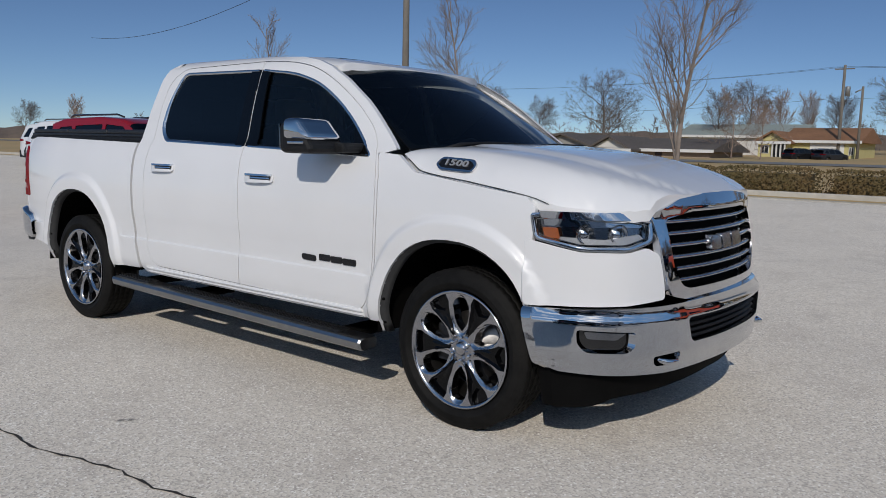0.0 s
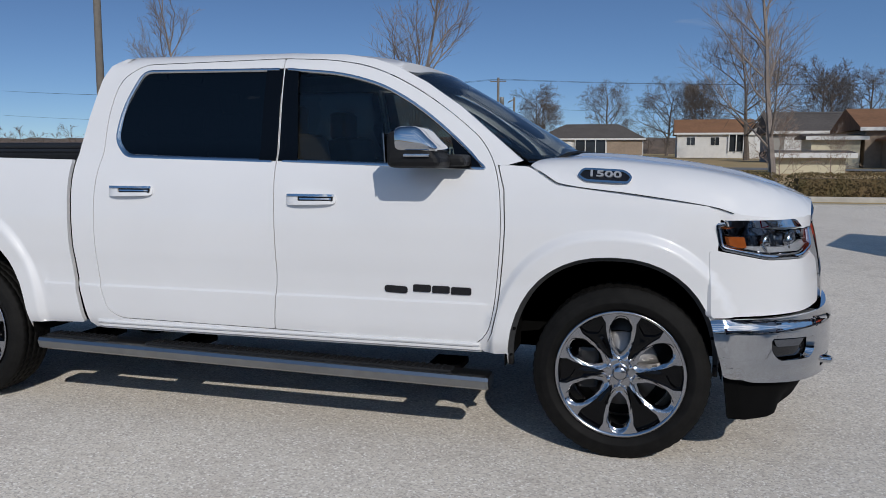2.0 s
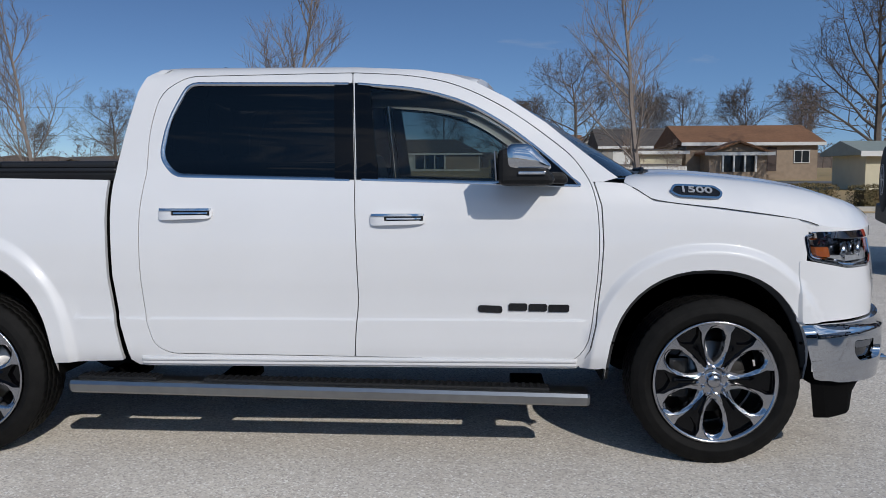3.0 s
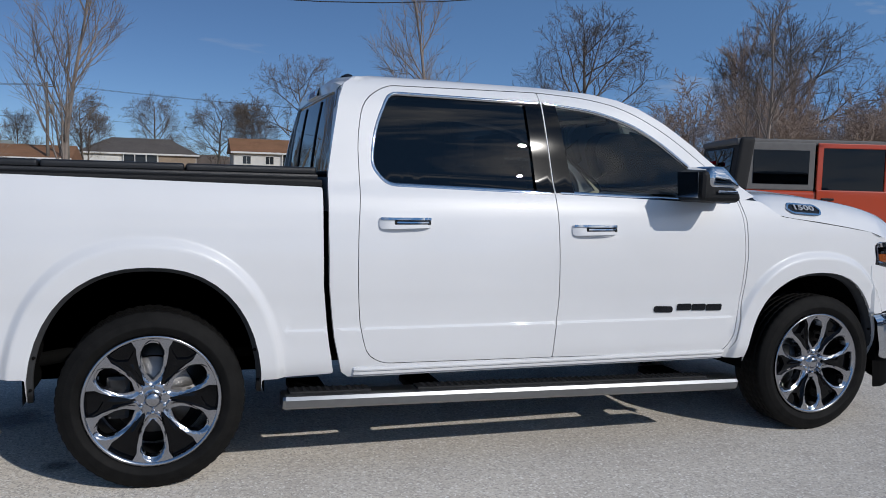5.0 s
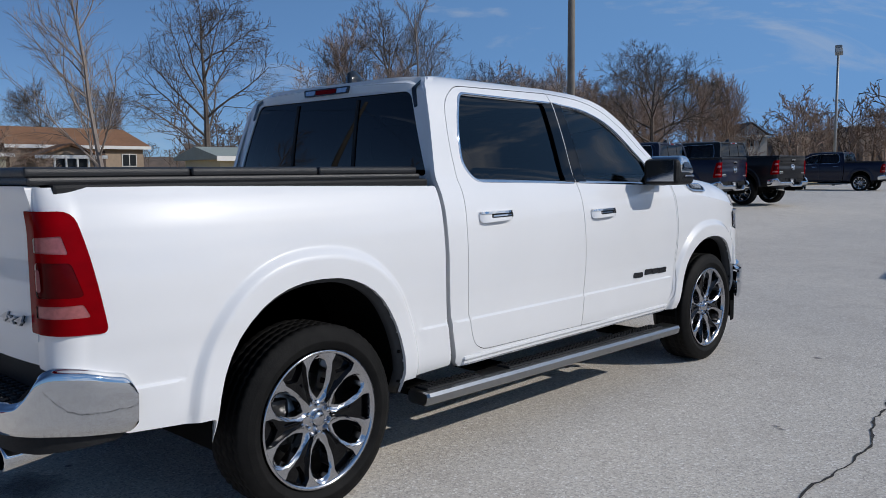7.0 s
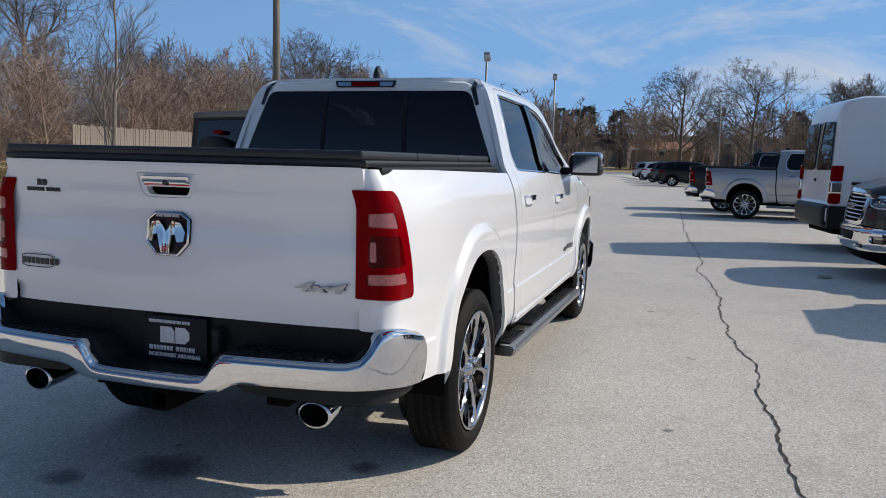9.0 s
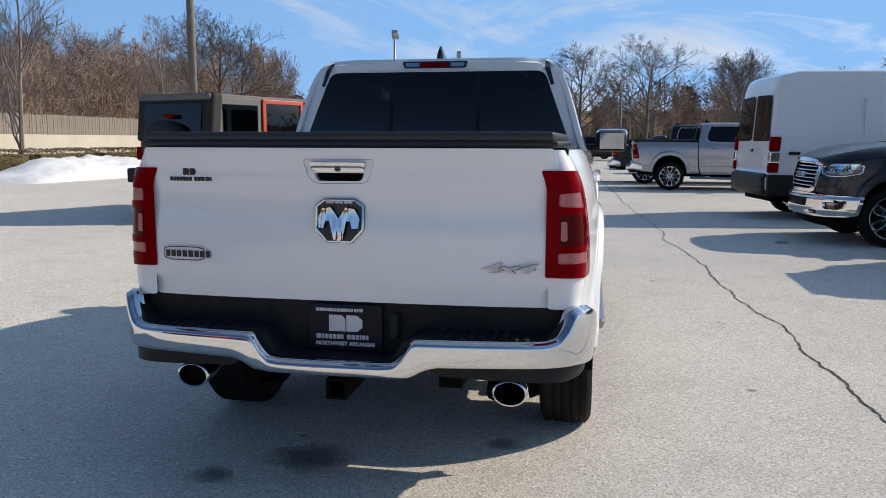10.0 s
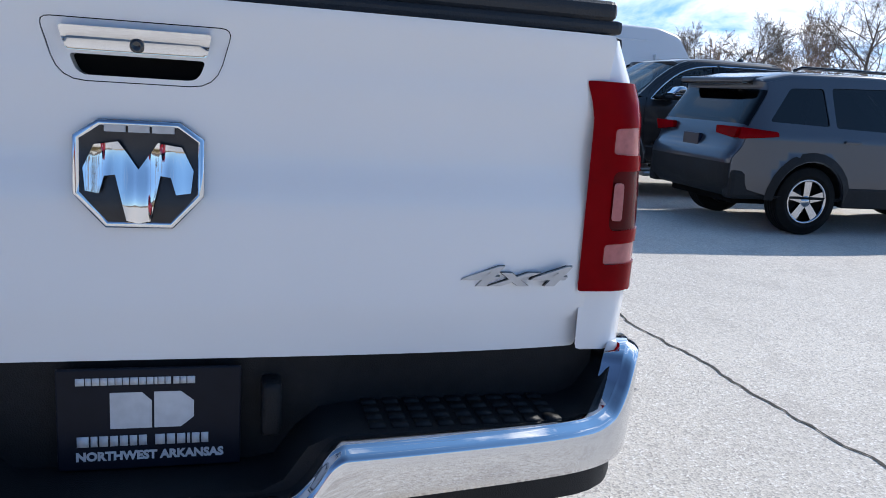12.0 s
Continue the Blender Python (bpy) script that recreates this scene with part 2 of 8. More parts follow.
def sheet(bm, loop, f, s=0.05, fold=0.02, out=(0, -1, 0), holes=(), mat=0, hole_fold=None, rows=(), bare=None):
    """A curved panel: a flat outline with holes, filled with a fine net, carried to space by f(u, v), its edges folded inwards."""
    out = Vector(out)
    loops = [dense(loop, s)] + [dense(h, s) for h in holes]
    us, vs = [p[0] for p in loops[0]], [p[1] for p in loops[0]]
    pts, edges = [], []
    for lp in loops:
        k = len(pts)
        pts += [Vector(p) for p in lp]
        edges += [(k + i, k + (i + 1) % len(lp)) for i in range(len(lp))]
    rim = np.array([tuple(p) for p in pts])
    u = min(us) + s * 0.5
    while u < max(us):
        v = min(vs) + s * 0.5
        while v < max(vs):
            if not (bare and bare(u, v)) and inside((u, v), loops[0]) and not any(inside((u, v), h) for h in loops[1:]):
                if ((rim - (u, v)) ** 2).sum(1).min() > (0.45 * s) ** 2:
                    pts.append(Vector((u, v)))
            v += s
        u += s
    for p in rows:
        if inside(p, loops[0]) and ((rim - p) ** 2).sum(1).min() > (0.3 * s) ** 2:
            pts.append(Vector(p))
    nl = bm.verts.layers.float_vector.get("nrm") or bm.verts.layers.float_vector.new("nrm")
    vv, _, ff, ov, _, _ = delaunay_2d_cdt(pts, edges, [], 0, 1e-6)
    made = [bm.verts.new(f(p[0], p[1])) for p in vv]
    fresh, lean = [], 0.0
    for tri in ff:
        c = sum((vv[i] for i in tri), Vector((0, 0))) / 3
        if not inside(c, loops[0]) or any(inside(c, h) for h in loops[1:]):
            continue
        e0, e1 = vv[tri[1]] - vv[tri[0]], vv[tri[2]] - vv[tri[0]]
        if abs(e0.x * e1.y - e0.y * e1.x) < 1e-5 * s:
            continue
        face = bm.faces.new([made[i] for i in tri])
        face.smooth, face.material_index = True, mat
        face.normal_update()
        lean += face.normal.dot(out) * face.calc_area()
        fresh.append(face)
    if lean < 0:
        for face in fresh:
            face.normal_flip()
    h = 0.004
    for v, p in zip(made, vv):
        # the surface's own normal, so that the shading is as smooth as the shape
        fu = Vector(f(p[0] + h, p[1])) - Vector(f(p[0] - h, p[1]))
        fv = Vector(f(p[0], p[1] + h)) - Vector(f(p[0], p[1] - h))
        q = fu.cross(fv)
        if q.length > 1e-9:
            q.normalize()
            own = sum((g.normal * g.calc_area() for g in v.link_faces), Vector())
            v[nl] = q if q.dot(own.normalized() + out * 0.6) > 0 else -q
    if fold:
        for k, lp in enumerate(loops):
            d = fold if k == 0 or hole_fold is None else hole_fold
            if not d:
                continue
            P = [Vector(f(*p)) for p in lp]
            a = [bm.verts.new(p) for p in P]
            b = [bm.verts.new(p - out * d) for p in P]
            for i in range(len(P)):
                j = (i + 1) % len(P)
                try:
                    face = bm.faces.new((a[i], a[j], b[j], b[i]))
                    face.material_index = mat
                except ValueError:
                    pass
    lone = [v for v in bm.verts if not v.link_faces]
    for v in lone:
        bm.verts.remove(v)


def box(bm, x0, x1, y0, y1, z0, z1, bevel=0.0, seg=2, mat=0, m=None):
    r = bmesh.ops.create_cube(bm, size=1.0)
    vs = r["verts"]
    for v in vs:
        v.co = Vector(((x0 + x1) / 2 + v.co.x * (x1 - x0), (y0 + y1) / 2 + v.co.y * (y1 - y0), (z0 + z1) / 2 + v.co.z * (z1 - z0)))
    fs = list({f for v in vs for f in v.link_faces})
    if bevel:
        es = list({e for v in vs for e in v.link_edges})
        g = bmesh.ops.bevel(bm, geom=es, offset=bevel, segments=seg, affect="EDGES", profile=0.6)
        fs = list(set(g["faces"]) | {f for f in fs if f.is_valid})
        vs = list({v for f in fs for v in f.verts})
    for f in fs:
        if f.is_valid:
            f.material_index = mat
    if m is not None:
        for v in vs:
            if v.is_valid:
                v.co = m @ v.co
    return vs


def tube(bm, path, r, n=8, mat=0, cap=True):
    """A round bar along a path; r is one radius or one for each point."""
    rs = r if isinstance(r, (list, tuple)) else [r] * len(path)
    P = [Vector(p) for p in path]
    rings = []
    up = Vector((0.13, 0.21, 0.97))
    for i, p in enumerate(P):
        d = (P[min(i + 1, len(P) - 1)] - P[max(i - 1, 0)]).normalized()
        a = d.cross(up)
        if a.length < 0.05:
            a = d.cross(Vector((1, 0, 0)))
        a.normalize()
        b = d.cross(a)
        rings.append([bm.verts.new(p + (a * math.cos(k * math.tau / n) + b * math.sin(k * math.tau / n)) * rs[i]) for k in range(n)])
    for q, w in zip(rings, rings[1:]):
        for k in range(n):
            f = bm.faces.new((q[k], q[(k + 1) % n], w[(k + 1) % n], w[k]))
            f.smooth, f.material_index = True, mat
    if cap:
        for ring in (rings[0], rings[-1]):
            f = bm.faces.new(ring if ring is rings[-1] else ring[::-1])
            f.material_index = mat


def lathe(bm, prof, n=48, axis="y", m=None, mat=0, closed=False):
    """Turns a profile of (radius, height along the axis)."""
    rings = []
    for r, h in prof:
        ring = []
        for k in range(n):
            a = k * math.tau / n
            c = Vector((r * math.cos(a), h, r * math.sin(a))) if axis == "y" else Vector((r * math.cos(a), r * math.sin(a), h))
            ring.append(bm.verts.new(m @ c if m is not None else c))
        rings.append(ring)
    pairs = list(zip(rings, rings[1:])) + ([(rings[-1], rings[0])] if closed else [])
    for q, w in pairs:
        for k in range(n):
            f = bm.faces.new((q[k], q[(k + 1) % n], w[(k + 1) % n], w[k]))
            f.smooth, f.material_index = True, mat


def fix_normals(bm):
    bmesh.ops.recalc_face_normals(bm, faces=bm.faces[:])


def text_mesh(name, body, size, mat, parent, m, depth=0.004, label="", bold=0.0, shear=0.0):
    cu = bpy.data.curves.new(name, "FONT")
    cu.body, cu.size, cu.extrude, cu.align_x, cu.align_y = body, size, depth, "CENTER", "CENTER"
    cu.offset, cu.shear, cu.resolution_u = bold, shear, 3
    tmp = bpy.data.objects.new(name, cu)
    scene.collection.objects.link(tmp)
    me = bpy.data.meshes.new_from_object(tmp.evaluated_get(bpy.context.evaluated_depsgraph_get()))
    bpy.data.objects.remove(tmp)
    me.materials.clear()
    me.materials.append(mat)
    me.transform(m)
    ob = new(name, me)
    ob.parent = parent
    if label:
        ob["label"] = label
    return ob


def bars(bm, cols, h, f, out, gap=0.25, rnd=None):
    """A row of plain upright blocks of given widths, standing for writing; f maps (u, v) to space."""
    u = 0.0
    for w in cols:
        if w > 0:
            o = Vector(out)
            q = [Vector(f(u + a, b)) for a, b in ((0, 0), (w, 0), (w, h), (0, h))]
            lo = [bm.verts.new(p) for p in q]
            hi = [bm.verts.new(p + o) for p in q]
            bm.faces.new(hi)
            for i in range(4):
                bm.faces.new((lo[i], lo[(i + 1) % 4], hi[(i + 1) % 4], hi[i]))
        u += abs(w) + gap * h
    return u

# ---- the pickup: body surfaces (x forward, y left, z up, axles at x = 1.836 and -1.836) ----
SIDE = [(0.40, 0.925), (0.46, 0.955), (0.50, 0.974), (0.53, 0.983), (0.60, 0.989), (0.68, 0.988), (0.79, 0.989), (0.90, 0.998), (1.02, 1.000), (1.15, 0.992), (1.25, 0.977), (1.32, 0.955), (1.36, 0.936), (1.40, 0.912), (1.46, 0.892), (1.60, 0.850), (1.72, 0.808), (1.80, 0.775), (1.85, 0.742), (1.88, 0.705), (1.90, 0.660), (1.91, 0.60)]
CREASE = (0.668, 0.682, 0.692, 0.6965, 0.701, 0.7055, 0.710, 0.718, 0.732)


def lines(x0, x1, heights, s=0.028):
    """Net points that follow level creases of the body side."""
    return [(x, z) for z in heights for x in np.arange(x0, x1, s)]


def near_crease(v):
    return 0.655 < v < 0.745


ARCH_F, ARCH_R = (1.79, 0.40, 0.475, 0.545), (-1.852, 0.41, 0.490, 0.595)


def arch_gap(a, x, z):
    dx, dz = abs(x - a[0]) / a[2], max(0.0, z - a[1]) / a[3]
    return ((dx ** 2.3 + dz ** 2.3) ** (1 / 2.3) - 1) * 0.5


def flare_rows(a):
    """Net points that follow the flare round a wheel opening."""
    out = []
    for i in range(13):
        k = 1 + 2 * (0.010 + i * 0.0105)
        for j in range(-6, 91 + 6):
            q = math.pi * j / 90
            c, s = math.cos(q), math.sin(q)
            if j < 0 or j > 90:
                z = a[1] - 0.03 * (-j if j < 0 else j - 90)
                out.append((a[0] + math.copysign(a[2] * k, c), z))
            else:
                out.append((a[0] + a[2] * k * math.copysign(abs(c) ** (2 / 2.3), c), a[1] + a[3] * k * abs(s) ** (2 / 2.3)))
    return out


def ease(t):
    t = min(1.0, max(0.0, t))
    return t * t * (3 - 2 * t)


def lift(z):
    """The greenhouse's true height over the belt line."""
    return z + 0.030 * max(0.0, (z - 1.39) / 0.46)


def crease(z):
    """A sharp level line: the panel tucks in above it and stands out below it."""
    if z > 0.703:
        return -0.0045 * ease((0.80 - z) / 0.097)
    return -0.0045 + 0.0095 * ease((0.703 - z) / 0.007) - 0.005 * ease((0.694 - z) / 0.10)


def half_width(x, z):
    w = spline(SIDE, z)
    if 0.55 < z < 0.80:
        w += crease(z) * ease((min(arch_gap(ARCH_F, x, z), arch_gap(ARCH_R, x, z)) - 0.125) / 0.05)
    if x > 1.9:
        w -= 0.055 * ((x - 1.9) / 0.5) ** 2
    if x < -2.2:
        w -= 0.055 * ((-2.2 - x) / 0.6) ** 2
    if z > 1.38 and x > 0.1:
        w -= 0.045 * min(1.0, (z - 1.38) / 0.2) * ((x - 0.1) / 1.1) ** 2
    for a in (ARCH_F, ARCH_R):
        d = arch_gap(a, x, z)
        if d < 0.16:
            w += 0.027 * ease(1 - (d - 0.070) / 0.045) * ease((z - 0.35) / 0.1 + 0.5)
    return w


def side_point(sg):
    def f(x, z):
        if x < -2.78:
            t, r = -2.78 - x, 0.10
            w = half_width(-2.78, z)
            w += (0.946 - 0.040 * ease((z - 1.24) / 0.15) - w) * ease(t / (r * math.pi / 2))
            if t < r * math.pi / 2:
                return (-2.78 - r * math.sin(t / r), sg * (w - r * (1 - math.cos(t / r))), z)
            return (-2.78 - r, sg * (w - r - (t - r * math.pi / 2)), z)
        return (x, sg * half_width(x, z), lift(z))
    return f


def arch_line(a, z0, z1, grow=0.0, n=22):
    """The wheel opening, from its rear foot over the top to its front foot."""
    cx, cz, ra, rb = a
    ra, rb = ra + grow, rb + grow
    out = []
    for i in range(n + 1):
        q = math.pi - math.pi * i / n
        c, s = math.cos(q), math.sin(q)
        out.append((cx + ra * math.copysign(abs(c) ** (2 / 2.3), c), cz + rb * abs(s) ** (2 / 2.3)))
    return [(out[0][0], z0)] + out + [(out[-1][0], z1)]


PLAN = [(2.00, 1.000), (2.28, 0.968), (2.46, 0.910), (2.60, 0.805), (2.69, 0.660), (2.745, 0.50), (2.785, 0.25), (2.795, 0.0)]


def _plan_table():
    pts = [(x, -y) for x, y in PLAN] + [(x, y) for x, y in PLAN[-2::-1]]
    fine = []
    for i in range(len(pts) - 1):
        p0, p1, p2, p3 = (Vector(pts[max(0, min(len(pts) - 1, i + k))]) for k in (-1, 0, 1, 2))
        for j in range(12):
            t = j / 12
            fine.append(0.5 * (2 * p1 + (p2 - p0) * t + (2 * p0 - 5 * p1 + 4 * p2 - p3) * t * t + (3 * p1 - p0 - 3 * p2 + p3) * t ** 3))
    fine.append(Vector(pts[-1]))
    acc = [0.0]
    for a, b in zip(fine, fine[1:]):
        acc.append(acc[-1] + (b - a).length)
    return fine, [s - acc[-1] / 2 for s in acc]


PLAN_P, PLAN_S = _plan_table()


def nose(off=0.0, lean=0.075):
    """The rounded front: c metres along it from the middle (right side negative), z up, off metres proud."""
    def f(c, z):
        i = int(np.clip(np.searchsorted(PLAN_S, c), 1, len(PLAN_S) - 1))
        t = (c - PLAN_S[i - 1]) / (PLAN_S[i] - PLAN_S[i - 1])
        p = PLAN_P[i - 1].lerp(PLAN_P[i], t)
        d = (PLAN_P[i] - PLAN_P[i - 1]).normalized()
        n = Vector((d.y, -d.x))
        back = lean * max(0.0, (z - 0.75) / 0.4) ** 2 * max(0.0, n.x)
        return (p.x + n.x * off - back, p.y + n.y * off, z)
    return f


def _tail_table():
    back = [(-3.068 + 0.050 * (y / 0.70) ** 2, y) for y in np.linspace(0.0, 0.70, 29)]
    turn = [(-3.018 + 0.300 * (1 - math.cos(a) ** 0.9), 0.70 + 0.280 * math.sin(a) ** 0.9) for a in np.linspace(0.0, math.pi / 2, 40)[1:]]
    half = back + turn + [(-2.718 + 0.14 * k / 6, 0.980 + 0.004 * k / 6) for k in range(1, 7)]
    for _ in range(60):
        half = [half[0]] + [((half[k - 1][0] + 2 * half[k][0] + half[k + 1][0]) / 4, (half[k - 1][1] + 2 * half[k][1] + half[k + 1][1]) / 4) for k in range(1, len(half) - 1)] + [half[-1]]
    acc = [0.0]
    for a, b in zip(half, half[1:]):
        acc.append(acc[-1] + math.hypot(b[0] - a[0], b[1] - a[1]))
    return half, acc


TAIL_P, TAIL_S = _tail_table()


def stern(off=0.0):
    """The rear bumper's plan line: c metres from the middle (right side negative), off metres proud."""
    def f(c, z):
        q = min(abs(c), TAIL_S[-1] - 1e-6)
        i = int(np.clip(np.searchsorted(TAIL_S, q), 1, len(TAIL_S) - 1))
        t = (q - TAIL_S[i - 1]) / (TAIL_S[i] - TAIL_S[i - 1])
        (x0, y0), (x1, y1) = TAIL_P[i - 1], TAIL_P[i]
        L = math.hypot(x1 - x0, y1 - y0)
        x, y = x0 + (x1 - x0) * t - off * (y1 - y0) / L, y0 + (y1 - y0) * t + off * (x1 - x0) / L
        return (x, math.copysign(y, c), z)
    return f


HOOD_C = [(1.40, 1.385), (1.52, 1.408), (1.65, 1.415), (2.0, 1.390), (2.3, 1.345), (2.5, 1.290), (2.62, 1.243), (2.74, 1.185)]
HOOD_E = [(1.40, 1.350), (1.47, 1.310), (1.54, 1.268), (1.87, 1.225), (2.22, 1.172), (2.35, 1.135), (2.60, 1.120), (2.75, 1.15)]
HOOD_Y = [(1.40, 0.905), (1.54, 0.930), (1.87, 0.942), (2.10, 0.950), (2.28, 0.945), (2.45, 0.893), (2.58, 0.790), (2.66, 0.675), (2.72, 0.52)]
HOOD_S = [(0.0, 1.0), (0.45, 0.985), (0.54, 0.965), (0.62, 0.885), (0.72, 0.865), (0.84, 0.80), (0.92, 0.60), (0.97, 0.33), (1.0, 0.0)]


def hood_point(x, y):
    q = min(1.0, abs(y) / spline(HOOD_Y, x))
    e, c = spline(HOOD_E, x), spline(HOOD_C, x)
    return (x, y, e + (c - e) * spline(HOOD_S, q))


ROOF_X = [(-1.0, 1.868), (-0.93, 1.893), (-0.6, 1.913), (-0.1, 1.918), (0.3, 1.908), (0.50, 1.893), (0.64, 1.873), (0.76, 1.845), (0.83, 1.822)]


def roof_point(x, y):
    q = abs(y) / 0.72
    return (x, y, 0.030 + spline(ROOF_X, x) - 0.022 * q ** 3 - 0.05 * ease((q - 0.86) / 0.16))


def screen_point(a, b):
    """The windshield: a from -1 to 1 across, b from 0 at the cowl to 1 at the roof."""
    return (1.375 * (1 - b) + 0.685 * b + (0.24 - 0.12 * b) * (1 - a * a), a * (0.835 - 0.165 * b), 1.378 + 0.448 * b + 0.033 * b * (1 - a * a) + 0.03 * b * (1 - b))


def gate_point(y, z):
    x = -2.890 - 0.026 * ease((z - 0.862) / 0.022) - 0.018 * ease((z - 1.32) / 0.07) + 0.012 * ease((z - 1.05) / 0.12) * ease((1.30 - z) / 0.10) + 0.03 * (y / 0.8) ** 4
    return (x, y, z)


def cab_back(y, z):
    return (-1.055 + 0.085 * ((z - 1.30) / 0.58) ** 1.6 + 0.075 * ease((z - 1.825) / 0.07) * ease((abs(y) - 0.50) / 0.18) + 0.012 * (abs(y) / 0.8) ** 4, y, lift(z)) if z > 1.30 else (-1.055 + 0.012 * (abs(y) / 0.8) ** 4, y, z)


REAR_DOOR = [(-0.74, 1.850, 0.05), (-0.865, 1.775, 0.1), (-0.905, 1.59, 0.1), (-0.900, 1.37, 0.1), (-0.918, 1.18, 0.1), (-0.918, 0.91, 0.1), (-0.900, 0.69, 0.08), (-0.865, 0.57, 0.06), (-0.79, 0.527, 0.06),
             (0.115, 0.517, 0.008), (0.121, 0.63, 0.05), (0.137, 0.79, 0.05), (0.129, 1.04, 0.1), (0.118, 1.37, 0.1), (0.092, 1.78, 0.1), (0.084, 1.862, 0.01)]
FRONT_DOOR = [(0.089, 1.862, 0.01), (0.097, 1.78, 0.1), (0.123, 1.37, 0.1), (0.134, 1.04, 0.1), (0.142, 0.79, 0.05), (0.126, 0.63, 0.05), (0.120, 0.517, 0.008), (1.165, 0.500, 0.05), (1.225, 0.57, 0.06),
              (1.248, 0.68, 0.08), (1.270, 0.90, 0.1), (1.278, 1.06, 0.1), (1.268, 1.24, 0.1), (1.235, 1.365, 0.06), (1.160, 1.468, 0.05), (1.0, 1.590, 0.1), (0.84, 1.692, 0.1), (0.68, 1.770, 0.1), (0.54, 1.818, 0.1), (0.36, 1.848, 0.1)]
REAR_PANE = [(-0.735, 1.820, 0.05), (-0.822, 1.64, 0.1), (-0.846, 1.47, 0.05), (-0.77, 1.384, 0.05), (0.098, 1.362, 0.004), (0.074, 1.812, 0.004)]
FRONT_PANE = [(0.112, 1.812, 0.004), (0.148, 1.364, 0.004), (1.205, 1.330, 0.03), (1.10, 1.424, 0.05), (0.965, 1.533, 0.1), (0.81, 1.640, 0.1), (0.64, 1.727, 0.1), (0.42, 1.785, 0.1)]


def shrink(loop, d):
    """Moves an outline inwards by d."""
    n = len(loop)
    area = sum(loop[i - 1][0] * loop[i][1] - loop[i][0] * loop[i - 1][1] for i in range(n))
    sg = 1 if area > 0 else -1
    out = []
    for i in range(n):
        a, p, b = Vector(loop[i - 1]), Vector(loop[i]), Vector(loop[(i + 1) % n])
        e = ((p - a).normalized() + (b - p).normalized())
        if e.length < 1e-6:
            e = b - p
        e.normalize()
        out.append((p.x - sg * e.y * d, p.y + sg * e.x * d))
    return out


def band(bm, loop, f, w, h, out, mat=0, skip=None):
    """A raised trim strip of width w and height h along an outline on a surface."""
    inner = shrink(loop, w)
    mid = shrink(loop, w * 0.5)
    o = Vector(out)
    A = [bm.verts.new(f(*p)) for p in loop]
    M = [bm.verts.new(Vector(f(*p)) + o * h) for p in mid]
    B = [bm.verts.new(Vector(f(*p)) - o * 0.012) for p in inner]
    n = len(loop)
    for X, Y in ((A, M), (M, B)):
        for i in range(n):
            j = (i + 1) % n
            if skip and skip(loop[i]) and skip(loop[j]):
                continue
            fc = bm.faces.new((X[i], X[j], Y[j], Y[i]))
            fc.normal_update()
            if fc.normal.dot(o) < 0:
                fc.normal_flip()
            fc.smooth, fc.material_index = True, mat


